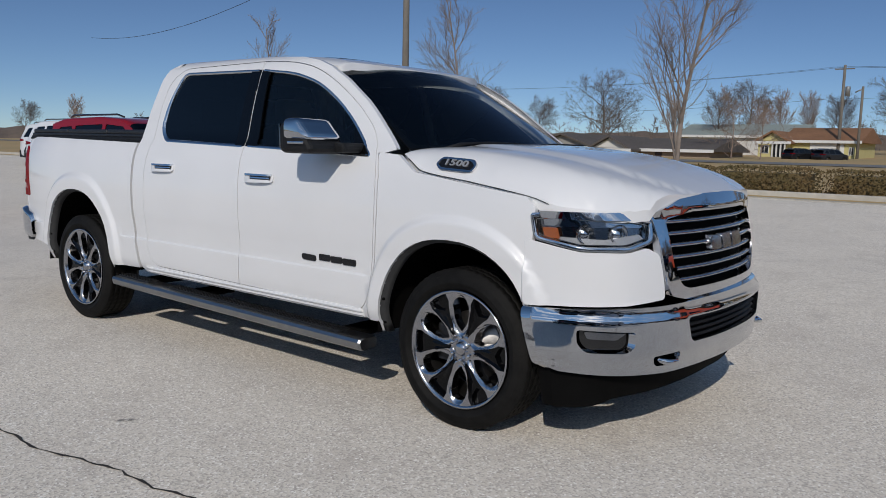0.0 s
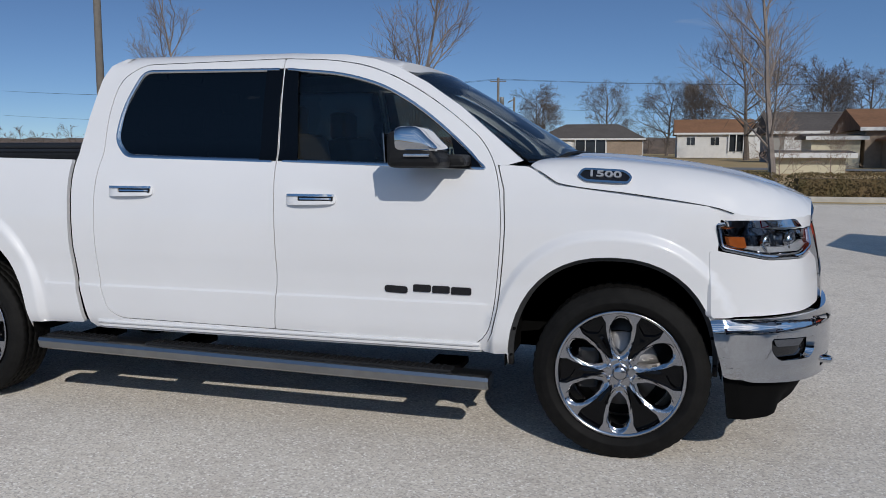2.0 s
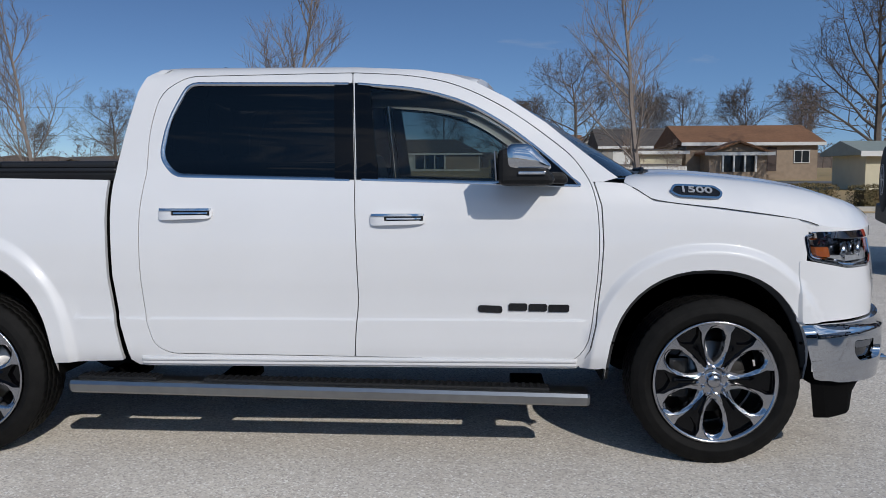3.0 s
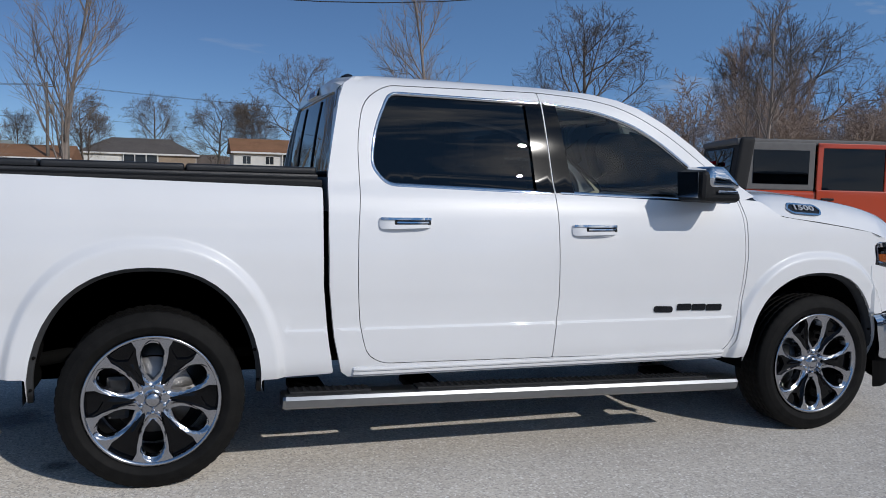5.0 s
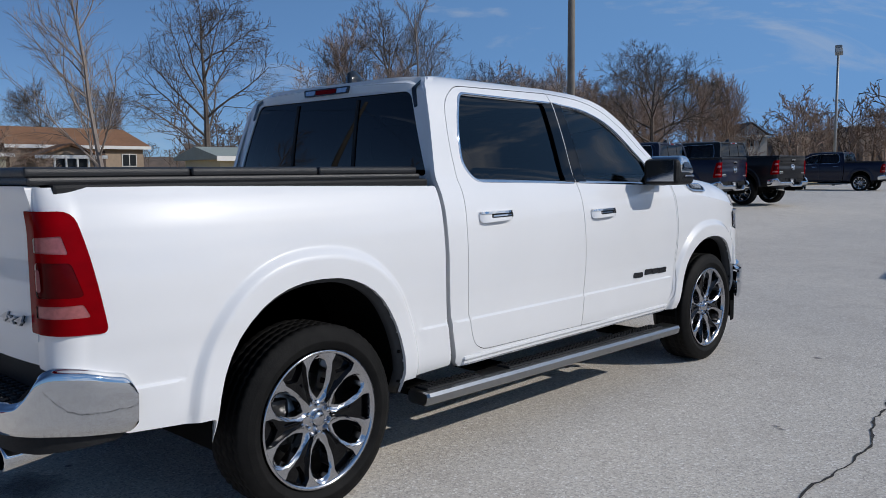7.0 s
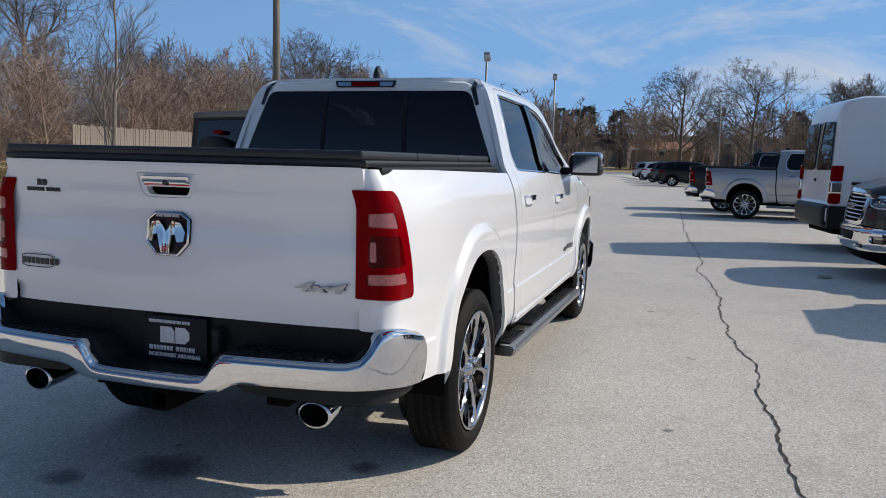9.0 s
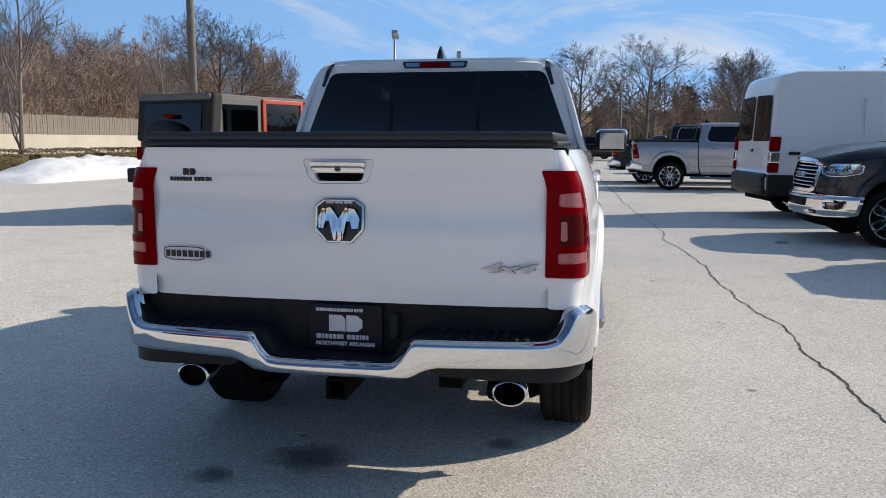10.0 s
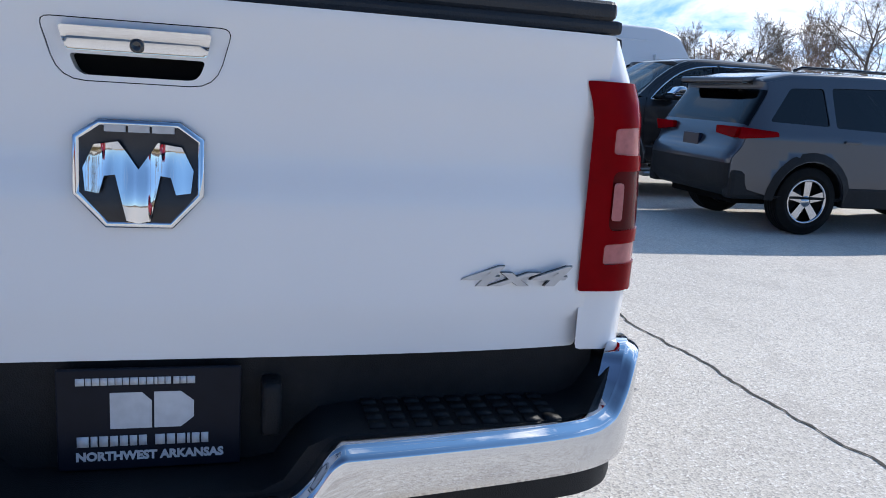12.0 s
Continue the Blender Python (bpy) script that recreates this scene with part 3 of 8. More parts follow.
def wheel_set(owner, x, y, z, sg, tyre_r=0.402, rim_r=0.298, style="petal", name="wheel"):
    """A wheel on the side sg (-1 right, 1 left) of its owner; its parts hang on the rim barrel."""
    base = pose(x, y, z) if sg < 0 else pose(x, y, z, 0, 0, 180)
    bm = bmesh.new()
    lathe(bm, [(rim_r - 0.004, -0.100), (rim_r - 0.012, -0.085), (rim_r - 0.03, -0.02), (rim_r - 0.04, 0.10), (rim_r, 0.19)], 56)
    lathe(bm, [(0.001, 0.03), (0.07, 0.03), (rim_r - 0.05, 0.10)], 40)
    barrel = part(name, bm, material_cache("barrel"), owner)
    barrel.matrix_local = base
    bm = bmesh.new()
    r = tyre_r
    prof = [(rim_r - 0.004, -0.088), (rim_r + 0.006, -0.108), (rim_r + 0.03, -0.116), (rim_r + 0.033, -0.1185), (rim_r + 0.04, -0.1185), (rim_r + 0.043, -0.1165), (rim_r + 0.066, -0.1165), (rim_r + 0.069, -0.114),
            (r - 0.022, -0.108), (r - 0.006, -0.096)]
    for k in range(5):
        a = -0.092 + k * 0.042
        prof += [(r - 0.002 + 0.002 * (k in (1, 2, 3)), a), (r, a + 0.004), (r, a + 0.030), (r - 0.009, a + 0.032), (r - 0.009, a + 0.039)]
    prof = prof[:-2] + [(r - 0.006, 0.114), (r - 0.03, 0.126), (rim_r + 0.03, 0.134), (rim_r - 0.01, 0.12)]
    if style == "petal":
        lathe(bm, prof, 168)
        # sipes across the tread
        for v in bm.verts:
            q = math.hypot(v.co.x, v.co.z)
            if q > r - 0.004 and int(round(math.atan2(v.co.z, v.co.x) / math.tau * 168)) % 3 == 0:
                v.co.x *= (r - 0.0045) / q
                v.co.z *= (r - 0.0045) / q
    else:
        lathe(bm, prof, 64)
    part("tyre", bm, RUBBER, barrel, "black rubber tyre")
    if style == "petal":
        face = lambda q: -0.098 + 0.018 * (1 - q / 0.28) + 0.012 * ease((0.10 - q) / 0.06)
        lip = bmesh.new()
        lathe(lip, [(rim_r - 0.006, -0.104), (rim_r - 0.002, -0.113), (rim_r - 0.012, -0.112), (rim_r - 0.020, -0.100), (rim_r - 0.024, -0.085)], 72)
        part("rim_lip", lip, POLISHED, barrel)
        half = [(0.066, 0.028), (0.100, 0.041), (0.150, 0.056), (0.205, 0.0665), (0.236, 0.068), (0.262, 0.084), (0.276, 0.090), (0.290, 0.050)]
        sp = rounded([(u, -v) for u, v in half] + [(0.294, 0.0, 0.0)] + [(u, v) for u, v in half[::-1]], 0.003, 2)
        gap = [(0.122, 0.031), (0.160, 0.044), (0.214, 0.0485), (0.246, 0.036)]
        hole = rounded([(0.086, 0.0, 0.006)] + [(u, -v) for u, v in gap] + [(0.260, 0.014), (0.260, -0.014)][::-1] + [(u, v) for u, v in gap[::-1]], 0.005, 2)
        bm = bmesh.new()

        def pf(u, v):
            # a chamfer falls from the crest of the loop into its opening
            q = math.hypot((u - 0.172) / 0.085, v / 0.046)
            return (u, face(math.hypot(u, v)) - 0.006 + 0.014 * ease((1.30 - q) / 0.25), v)
        sheet(bm, sp, pf, 0.009, 0.030, (0, -1, 0), [hole], hole_fold=0.055)
        spoke = part("spoke", bm, POLISHED, barrel, "polished split spoke")
        pk = rounded([(0.070, 0.0, 0.0), (0.145, -0.040), (0.185, -0.048), (0.222, -0.066), (0.279, -0.098), (0.288, 0.0, 0.0), (0.279, 0.098), (0.222, 0.066), (0.185, 0.048), (0.145, 0.040)], 0.006, 2)
        bm = bmesh.new()
        pk_in = rounded([(0.205, 0.0, 0.0), (0.228, -0.040), (0.268, -0.064), (0.274, 0.0, 0.0), (0.268, 0.064), (0.228, 0.040)], 0.006, 2)
        sheet(bm, pk, lambda u, v: (u, face(math.hypot(u, v)) + 0.010 - 0.006 * ease(1 - abs(v) / 0.02) * ease((0.20 - u) / 0.04), v), 0.02, 0.03, (0, -1, 0), [pk_in], hole_fold=0.02)
        sheet(bm, pk_in, lambda u, v: (u, face(math.hypot(u, v)) + 0.030, v), 0.02, 0.0, (0, -1, 0))
        pocket = part("spoke_pocket", bm, PILLAR, barrel, "gloss black pocket between spokes")
        for k in range(6):
            for src, ang in ((spoke, math.pi / 2 + k * math.pi / 3), (pocket, math.pi / 2 + (k + 0.5) * math.pi / 3)):
                o = src if k == 0 else src.copy()
                if k:
                    scene.collection.objects.link(o)
                    o.parent = barrel
                o.matrix_local = Matrix.Rotation(-ang, 4, "Y")
        bm = bmesh.new()
        lathe(bm, [(0.0005, -0.094), (0.026, -0.094), (0.031, -0.088), (0.034, -0.070), (0.048, -0.069), (0.080, -0.074), (0.086, -0.066)], 36)
        part("hub_cap", bm, POLISHED, barrel)
        bm = bmesh.new()
        lathe(bm, [(0.0005, -0.075 - 0.012), (0.006, -0.087), (0.0105, -0.080), (0.0115, -0.05)], 6, m=Matrix.Translation((0.058, -0.006, 0)))
        nut = part("lug_nut", bm, CHROME, barrel)
        for k in range(1, 6):
            o = nut.copy()
            scene.collection.objects.link(o)
            o.parent = barrel
            o.matrix_local = Matrix.Rotation(k * math.pi / 3 + 0.52, 4, "Y")
        nut.matrix_local = Matrix.Rotation(0.52, 4, "Y")
        bm = bmesh.new()
        lathe(bm, [(0.06, -0.005), (0.07, 0.015), (0.175, 0.015), (0.178, 0.02), (0.178, 0.035), (0.175, 0.04), (0.06, 0.04)], 48)
        part("brake_disc", bm, STEEL, barrel)
        bm = bmesh.new()
        box(bm, -0.20, -0.10, -0.02, 0.05, -0.10, 0.10, 0.02)
        part("brake_caliper", bm, material_cache("barrel"), barrel)
    else:
        n = 6 if style == "six" else 5
        bm = bmesh.new()
        lathe(bm, [(rim_r - 0.002, -0.108), (rim_r - 0.014, -0.112), (rim_r - 0.024, -0.098), (rim_r - 0.03, -0.07)], 48)
        for k in range(n):
            for d in (-0.16, 0.16) if style == "six" else (0.0,):
                a = math.pi / 2 + k * math.tau / n
                p0, p1 = Vector((0.045 * math.cos(a), 0, 0.045 * math.sin(a))), Vector(((rim_r - 0.02) * math.cos(a + d), 0, (rim_r - 0.02) * math.sin(a + d)))
                t = (p1 - p0).normalized()
                s = Vector((-t.z, 0, t.x))
                w0, w1 = (0.022, 0.016) if style == "six" else (0.035, 0.045)
                q = [p0 - s * w0, p0 + s * w0, p1 + s * w1, p1 - s * w1]
                top = [bm.verts.new(v + Vector((0, -0.090 - 0.008 * (i > 1), 0))) for i, v in enumerate(q)]
                low = [bm.verts.new(v + Vector((0, -0.045, 0))) for v in q]
                bm.faces.new(top)
                for i in range(4):
                    bm.faces.new((top[i], top[(i + 1) % 4], low[(i + 1) % 4], low[i]))
        lathe(bm, [(0.0005, -0.098), (0.055, -0.096), (0.065, -0.08), (0.065, -0.04)], 20)
        fix_normals(bm)
        part("spokes", bm, POLISHED, barrel, "silver alloy wheel face")
    return barrel


_cache = {}


def material_cache(key):
    if key not in _cache:
        _cache[key] = material("wheel_barrel_dark", (0.05, 0.05, 0.05), 0.35, 0.7, noise_scale=15.0, noise_amt=0.4)
    return _cache[key]


def pickup(name, label, group, paint, m):
    T = thing(name, label, "pickup truck", group, m)
    # dark inner shell, seen only through joints and wheel openings
    shells = [(-2.80, 2.30, -0.50, 0.50, 0.50, 0.98), (-1.00, 1.30, -0.915, 0.915, 0.53, 1.28), (-2.83, -1.06, -0.86, 0.86, 1.02, 1.385), (1.30, 2.55, -0.74, 0.74, 0.96, 1.16)]
    shells += [(-2.70, -2.45, sg * 0.60 - 0.29, sg * 0.60 + 0.29, 0.62, 1.03) for sg in (-1, 1)] + [(-1.30, -1.05, sg * 0.60 - 0.29, sg * 0.60 + 0.29, 0.50, 1.03) for sg in (-1, 1)] + [(2.30, 2.60, -0.72, 0.72, 0.45, 0.97)]
    for b6 in shells:
        bm = bmesh.new()
        box(bm, *b6, 0.03)
        part("inner_shell", bm, UNDER, T, "black inner body")
    bm = bmesh.new()
    for sg in (-1, 1):
        box(bm, -2.8, 2.5, sg * 0.42 - 0.05, sg * 0.42 + 0.05, 0.43, 0.55, 0.01)
        tube(bm, [(-1.836, sg * 0.8, 0.40), (-1.836, 0, 0.40)], 0.05, 10)
        tube(bm, [(1.836, sg * 0.8, 0.40), (1.7, 0, 0.42)], 0.035, 10)
        tube(bm, [(-2.95, sg * 0.62, 0.475), (-2.5, sg * 0.60, 0.50), (-2.0, sg * 0.40, 0.55), (-0.3, sg * 0.35, 0.42)], 0.035, 10)
    box(bm, -0.6, 0.4, -0.35, 0.35, 0.30, 0.46, 0.04)
    lathe(bm, [(0.001, -0.14), (0.12, -0.10), (0.14, 0.0), (0.12, 0.10), (0.001, 0.14)], 16, m=pose(-1.836, 0, 0.40))
    tube(bm, [(-1.836, 0, 0.40), (0.3, 0, 0.42)], 0.045, 10)
    part("chassis", bm, UNDER, T, "black chassis frame and axle")
    for a, z0, z1 in ((ARCH_F, 0.47, 0.62), (ARCH_R, 0.535, 0.48)):
        for sg in (-1, 1):
            bm = bmesh.new()
            line = arch_line(a, z0, z1, 0.012)
            rows = [[bm.verts.new((x, sg * w, z)) for x, z in line] for w in (0.50, 0.75, 0.985)]
            for p, q in zip(rows, rows[1:]):
                for i in range(len(line) - 1):
                    bm.faces.new((p[i], p[i + 1], q[i + 1], q[i]))
            bm.faces.new(rows[0])
            part("wheel_liner", bm, UNDER, T, "black wheel-arch liner")
    for a, z0, z1 in ((ARCH_F, 0.49, 0.64), (ARCH_R, 0.55, 0.50)):
        for sg in (-1, 1):
            bm = bmesh.new()
            line, deep = arch_line(a, z0, z1, -0.001, 40), arch_line(a, z0, z1, -0.020, 40)
            rows = [[bm.verts.new((x, sg * (half_width(x, z) - d), z)) for (x, z), (u, v) in zip(line, deep)] for d in (0.016, 0.022)]
            rows.append([bm.verts.new((u, sg * (half_width(x, z) - 0.030), v)) for (x, z), (u, v) in zip(line, deep)])
            rows.append([bm.verts.new((u, sg * (half_width(x, z) - 0.070), v)) for (x, z), (u, v) in zip(line, deep)])
            for p, q in zip(rows, rows[1:]):
                for i in range(len(line) - 1):
                    bm.faces.new((p[i], p[i + 1], q[i + 1], q[i])).smooth = True
            lip = part("arch_lip", bm, LIP_GREY, T, "dark grey wheel-opening lip")
            for k in (2, 5, 37, 40):
                (x, z), (u, v) = line[k], deep[k]
                bm = bmesh.new()
                lathe(bm, [(0.0005, 0.006), (0.006, 0.005), (0.008, -0.006)], 8, "y", Matrix.Translation(((x + 2 * u) / 3, sg * (half_width(x, z) - 0.024), (z + 2 * v) / 3)) @ Matrix.Diagonal((1, sg, 1, 1)))
                part("lip_bolt", bm, UNDER, lip)
    for sg in (-1, 1):
        f, out = side_point(sg), (0, sg, 0)
        # sides of the cargo bed
        bm = bmesh.new()
        lp = [(-1.085, 1.368), (-1.087, 1.18), (-1.083, 0.91), (-1.058, 0.66), (-1.028, 0.485)]
        lp += [(-1.33, 0.475)] + arch_line(ARCH_R, 0.530, 0.475)[::-1] + [(-2.44, 0.532), (-2.665, 0.545), (-2.672, 0.74), (-2.72, 0.772), (-2.80, 0.785), (-2.948, 0.792), (-2.948, 1.395), (-2.4, 1.392)]
        lp = rounded(lp, 0.012, 2)
        sheet(bm, lp, f, 0.03, 0.025, out, rows=flare_rows(ARCH_R) + [p for p in lines(-2.9, -1.0, CREASE) if arch_gap(ARCH_R, *p) > 0.155], bare=lambda u, v: arch_gap(ARCH_R, u, v) < 0.142 or (near_crease(v) and arch_gap(ARCH_R, u, v) > 0.15))
        bed = part("bed_side", bm, paint, T)
        # tail lamp wrapped round the corner
        bm = bmesh.new()
        g = lambda u, v, off=0.016: tuple(Vector(f(u, v)) + Vector((-0.75 * off * ease((-2.74 - u) / 0.06), sg * 0.3 * off * ease((u + 2.92) / 0.1), 0)))
        lamp = rounded([(-2.778, 1.318, 0.04), (-2.705, 0.905, 0.03), (-2.948, 0.915, 0.008), (-2.948, 1.318, 0.008)], 0.02)
        holes = [rounded([(-2.822, 1.238), (-2.806, 1.178), (-2.936, 1.184), (-2.936, 1.232)], 0.008), rounded([(-2.800, 1.150), (-2.770, 1.035), (-2.932, 1.035), (-2.932, 1.152)], 0.018), rounded([(-2.775, 1.010), (-2.758, 0.966), (-2.936, 0.968), (-2.936, 1.008)], 0.008)]
        sheet(bm, lamp, g, 0.03, 0.036, out, holes, hole_fold=0.006)
        tl = part("tail_lamp", bm, RED_LENS, T, "red tail lamp")
        for h, mt, nm in ((holes[0], RED_CLEAR, "reverse_lens"), (holes[1], RED_DARK, "brake_lens"), (holes[2], RED_CLEAR, "reverse_lens")):
            bm = bmesh.new()
            sheet(bm, h, lambda u, v: g(u, v, 0.011), 0.03, 0.0, out)
            part(nm, bm, mt, tl)
        bm = bmesh.new()
        sheet(bm, rounded([(-2.905, 1.128), (-2.903, 1.055), (-2.922, 1.055), (-2.922, 1.13)], 0.008), lambda u, v: g(u, v, 0.018), 0.03, 0.006, out)
        part("lens_bar", bm, RED_CLEAR, tl)
        # cab side with its door openings
        bm = bmesh.new()
        lp = [(-1.058, 1.37), (-1.054, 1.43), (-1.025, 1.59), (-0.985, 1.78), (-0.955, 1.850), (-0.90, 1.888), (-0.80, 1.902), (0.10, 1.896), (0.42, 1.878), (0.58, 1.850), (0.70, 1.812), (0.86, 1.735), (1.04, 1.622), (1.21, 1.492), (1.37, 1.372),
              (1.30, 1.352), (1.252, 1.352), (1.286, 1.24), (1.295, 1.06), (1.286, 0.90), (1.264, 0.68), (1.238, 0.56), (1.20, 0.475), (1.17, 0.462), (-0.955, 0.462), (-0.990, 0.49), (-1.028, 0.66), (-1.055, 0.91), (-1.060, 1.18)]
        both = rounded([(-0.74, 1.854, 0.05), (-0.869, 1.778, 0.1), (-0.909, 1.59, 0.1), (-0.904, 1.37, 0.1), (-0.922, 1.18, 0.1), (-0.922, 0.91, 0.1), (-0.904, 0.69, 0.08), (-0.868, 0.567, 0.06), (-0.79, 0.523, 0.06),
                        (0.12, 0.513, 0.01), (1.167, 0.496, 0.05), (1.229, 0.57, 0.06), (1.252, 0.68, 0.08), (1.274, 0.90, 0.1), (1.282, 1.06, 0.1), (1.272, 1.24, 0.1), (1.239, 1.367, 0.06), (1.162, 1.472, 0.05), (1.002, 1.594, 0.1),
                        (0.842, 1.696, 0.1), (0.682, 1.774, 0.1), (0.542, 1.822, 0.1), (0.36, 1.852, 0.1), (0.09, 1.866, 0.02)], 0.02)
        sheet(bm, lp, f, 0.04, 0.03, out, [both], hole_fold=0.03, rows=lines(-1.05, 1.3, CREASE), bare=lambda u, v: near_crease(v))
        part("cab_side", bm, paint, T)
        # ribbed sill under the doors
        bm = bmesh.new()
        sec = [(0.978, 0.5115), (0.988, 0.509), (0.990, 0.499), (0.986, 0.491), (0.975, 0.489), (0.981, 0.486), (0.980, 0.474), (0.974, 0.469), (0.964, 0.467), (0.969, 0.464), (0.964, 0.460), (0.946, 0.4575), (0.905, 0.4575)]
        rows = [[bm.verts.new((x, sg * (y - k), z)) for y, z in sec] for x, k in ((-0.945, 0.025), (-0.93, 0.006), (-0.90, 0.0), (0.1, 0.0), (1.15, 0.0), (1.18, 0.006), (1.19, 0.025))]
        for p, q in zip(rows, rows[1:]):
            for i in range(len(sec) - 1):
                bm.faces.new((p[i], p[i + 1], q[i + 1], q[i]))
        fix_normals(bm)
        part("sill", bm, paint, T, "ribbed white sill")
        # doors
        for nm, outline, pane, tint in (("rear_door", REAR_DOOR, REAR_PANE, PRIVACY), ("front_door", FRONT_DOOR, FRONT_PANE, GLASS)):
            bm = bmesh.new()
            pl = rounded(pane, 0.03)
            sheet(bm, rounded(outline, 0.02), f, 0.045, 0.025, out, [pl], hole_fold=0.03, rows=lines(-0.93, 1.3, CREASE), bare=lambda u, v: near_crease(v))
            door = part(nm, bm, paint, T)
            bm = bmesh.new()
            deep = lambda u, v, d=0.014: tuple(Vector(f(u, v)) - Vector((0, sg * d, 0)))
            sheet(bm, shrink(pl, 0.002), deep, 0.06, 0.0, out)
            part("window_pane", bm, tint, door, "dark tinted window" if tint is PRIVACY else "lightly tinted window")
            bm = bmesh.new()
            band(bm, shrink(pl, -0.004), f, 0.019, 0.006, out, skip=lambda p: -0.01 < p[0] < 0.19)
            part("window_trim", bm, CHROME, door, "chrome window surround")
            bm = bmesh.new()
            if nm == "rear_door":
                sheet(bm, [(0.000, 1.806), (0.022, 1.370), (0.1165, 1.366), (0.0905, 1.814)], lambda u, v: deep(u, v, -0.003), 0.06, 0.010, out)
            else:
                sheet(bm, [(0.1010, 1.814), (0.1275, 1.366), (0.232, 1.366), (0.178, 1.802)], lambda u, v: deep(u, v, -0.003), 0.06, 0.010, out)
                part("pillar_cover", bm, PILLAR, door, "gloss black pillar cover")
                bm = bmesh.new()
                sheet(bm, [(1.00, 1.500), (1.055, 1.345), (1.19, 1.338), (1.09, 1.425)], lambda u, v: deep(u, v, 0.003), 0.06, 0.012, out)
            part("pillar_cover", bm, PILLAR, door, "gloss black pillar cover")
            # handle: body-coloured grip with a chrome strap over a dark hollow
            hx, hz = (-0.69, 1.203) if nm == "rear_door" else (0.33, 1.176)
            hy = lambda u, v, d: (hx + u, sg * (half_width(hx + u, hz + v) + d), hz + v)
            bm = bmesh.new()
            sheet(bm, rounded([(-0.132, -0.026), (0.132, -0.018), (0.132, 0.030), (-0.132, 0.030)], 0.02), lambda u, v: hy(u, v, 0.030 - 0.35 * (u / 0.26) ** 4), 0.02, 0.03, out,
                  [rounded([(-0.062, -0.004), (0.120, -0.002), (0.120, 0.018), (-0.062, 0.018)], 0.006)], hole_fold=0.012)
            hd = part("door_handle", bm, paint, door)
            bm = bmesh.new()
            sheet(bm, rounded([(-0.066, -0.006), (0.122, -0.004), (0.122, 0.020), (-0.066, 0.020)], 0.006), lambda u, v: hy(u, v, 0.020), 0.02, 0.0, out)
            part("handle_hollow", bm, BLACK_PLASTIC, hd)
            bm = bmesh.new()
            sheet(bm, rounded([(-0.125, 0.019), (0.125, 0.019), (0.125, 0.030), (-0.125, 0.030)], 0.003), lambda u, v: hy(u, v, 0.036 - 0.35 * (u / 0.26) ** 4), 0.02, 0.008, out)
            sheet(bm, rounded([(-0.050, 0.003), (0.117, 0.004), (0.117, 0.011), (-0.050, 0.011)], 0.003), lambda u, v: hy(u, v, 0.032 - 0.35 * (u / 0.26) ** 4), 0.02, 0.008, out)
            part("handle_strip", bm, CHROME, hd, "chrome handle strip")
            if nm == "front_door":
                # door emblem: a small oval plate and three block shapes
                def fd(u, v, d=0.0):
                    return (u, sg * (half_width(u, v) + d), v)
                bm = bmesh.new()
                sheet(bm, rounded([(0.710, 0.736), (0.826, 0.732), (0.826, 0.767), (0.710, 0.771)], 0.016), lambda u, v: fd(u, v, 0.006), 0.02, 0.006, out)
                part("emblem_plate", bm, BADGE_DARK, door)
                for x0, w in ((0.855, 0.088), (0.950, 0.086), (1.043, 0.098)):
                    bm = bmesh.new()
                    z0 = 0.744 - (x0 - 0.85) * 0.03
                    q = [(0, 0), (w - 0.006, 0), (w, 0.006), (w, 0.030), (w - 0.006, 0.036), (0.006, 0.036), (0, 0.030)]
                    sheet(bm, [(x0 + a, z0 + b) for a, b in q] if sg < 0 else [(x0 + a, z0 + b) for a, b in q], lambda u, v: fd(u, v, 0.007), 0.03, 0.007, out)
                    part("emblem_block", bm, BADGE_DARK, door, "dark metal emblem block")
        # front fender
        bm = bmesh.new()
        lp = [(1.258, 1.352), (1.33, 1.350), (1.40, 1.345), (1.452, 1.312), (1.53, 1.262), (1.87, 1.219), (2.20, 1.176), (2.246, 1.130), (2.238, 0.96), (2.236, 0.70), (2.255, 0.60)]
        lp += arch_line(ARCH_F, 0.47, 0.62)[::-1][1:] + [(1.29, 0.462), (1.19, 0.462), (1.244, 0.56), (1.270, 0.68), (1.292, 0.90), (1.301, 1.06), (1.292, 1.24)]
        sheet(bm, rounded(lp, 0.012, 2), f, 0.03, 0.025, out, rows=flare_rows(ARCH_F) + [p for p in lines(1.2, 2.3, CREASE) if arch_gap(ARCH_F, *p) > 0.155], bare=lambda u, v: arch_gap(ARCH_F, u, v) < 0.142 or (near_crease(v) and arch_gap(ARCH_F, u, v) > 0.15))
        part("front_fender", bm, paint, T)
        # running board
        bm = bmesh.new()
        tilt = lambda x: 0.347 - 0.018 * x
        sec = [(1.055, 0.000), (1.060, 0.018), (1.050, 0.034), (1.020, 0.038), (0.925, 0.038), (0.915, 0.025), (0.915, -0.015), (0.930, -0.030), (1.030, -0.030), (1.050, -0.018)]
        rows = []
        for x in (-1.272, -1.26, -0.6, 0.0, 0.6, 1.225, 1.237):
            k = 0.88 if x in (-1.272, 1.237) else 1.0
            rows.append([bm.verts.new((x, sg * (0.975 + (y - 0.975) * k), tilt(x) + z * k)) for y, z in sec])
        for p, q in zip(rows, rows[1:]):
            for i in range(len(sec)):
                bm.faces.new((p[i], p[(i + 1) % len(sec)], q[(i + 1) % len(sec)], q[i]))
        bm.faces.new(rows[0])
        bm.faces.new(rows[-1])
        fix_normals(bm)
        board = part("running_board", bm, STEP_ALU, T, "brushed metal running board")
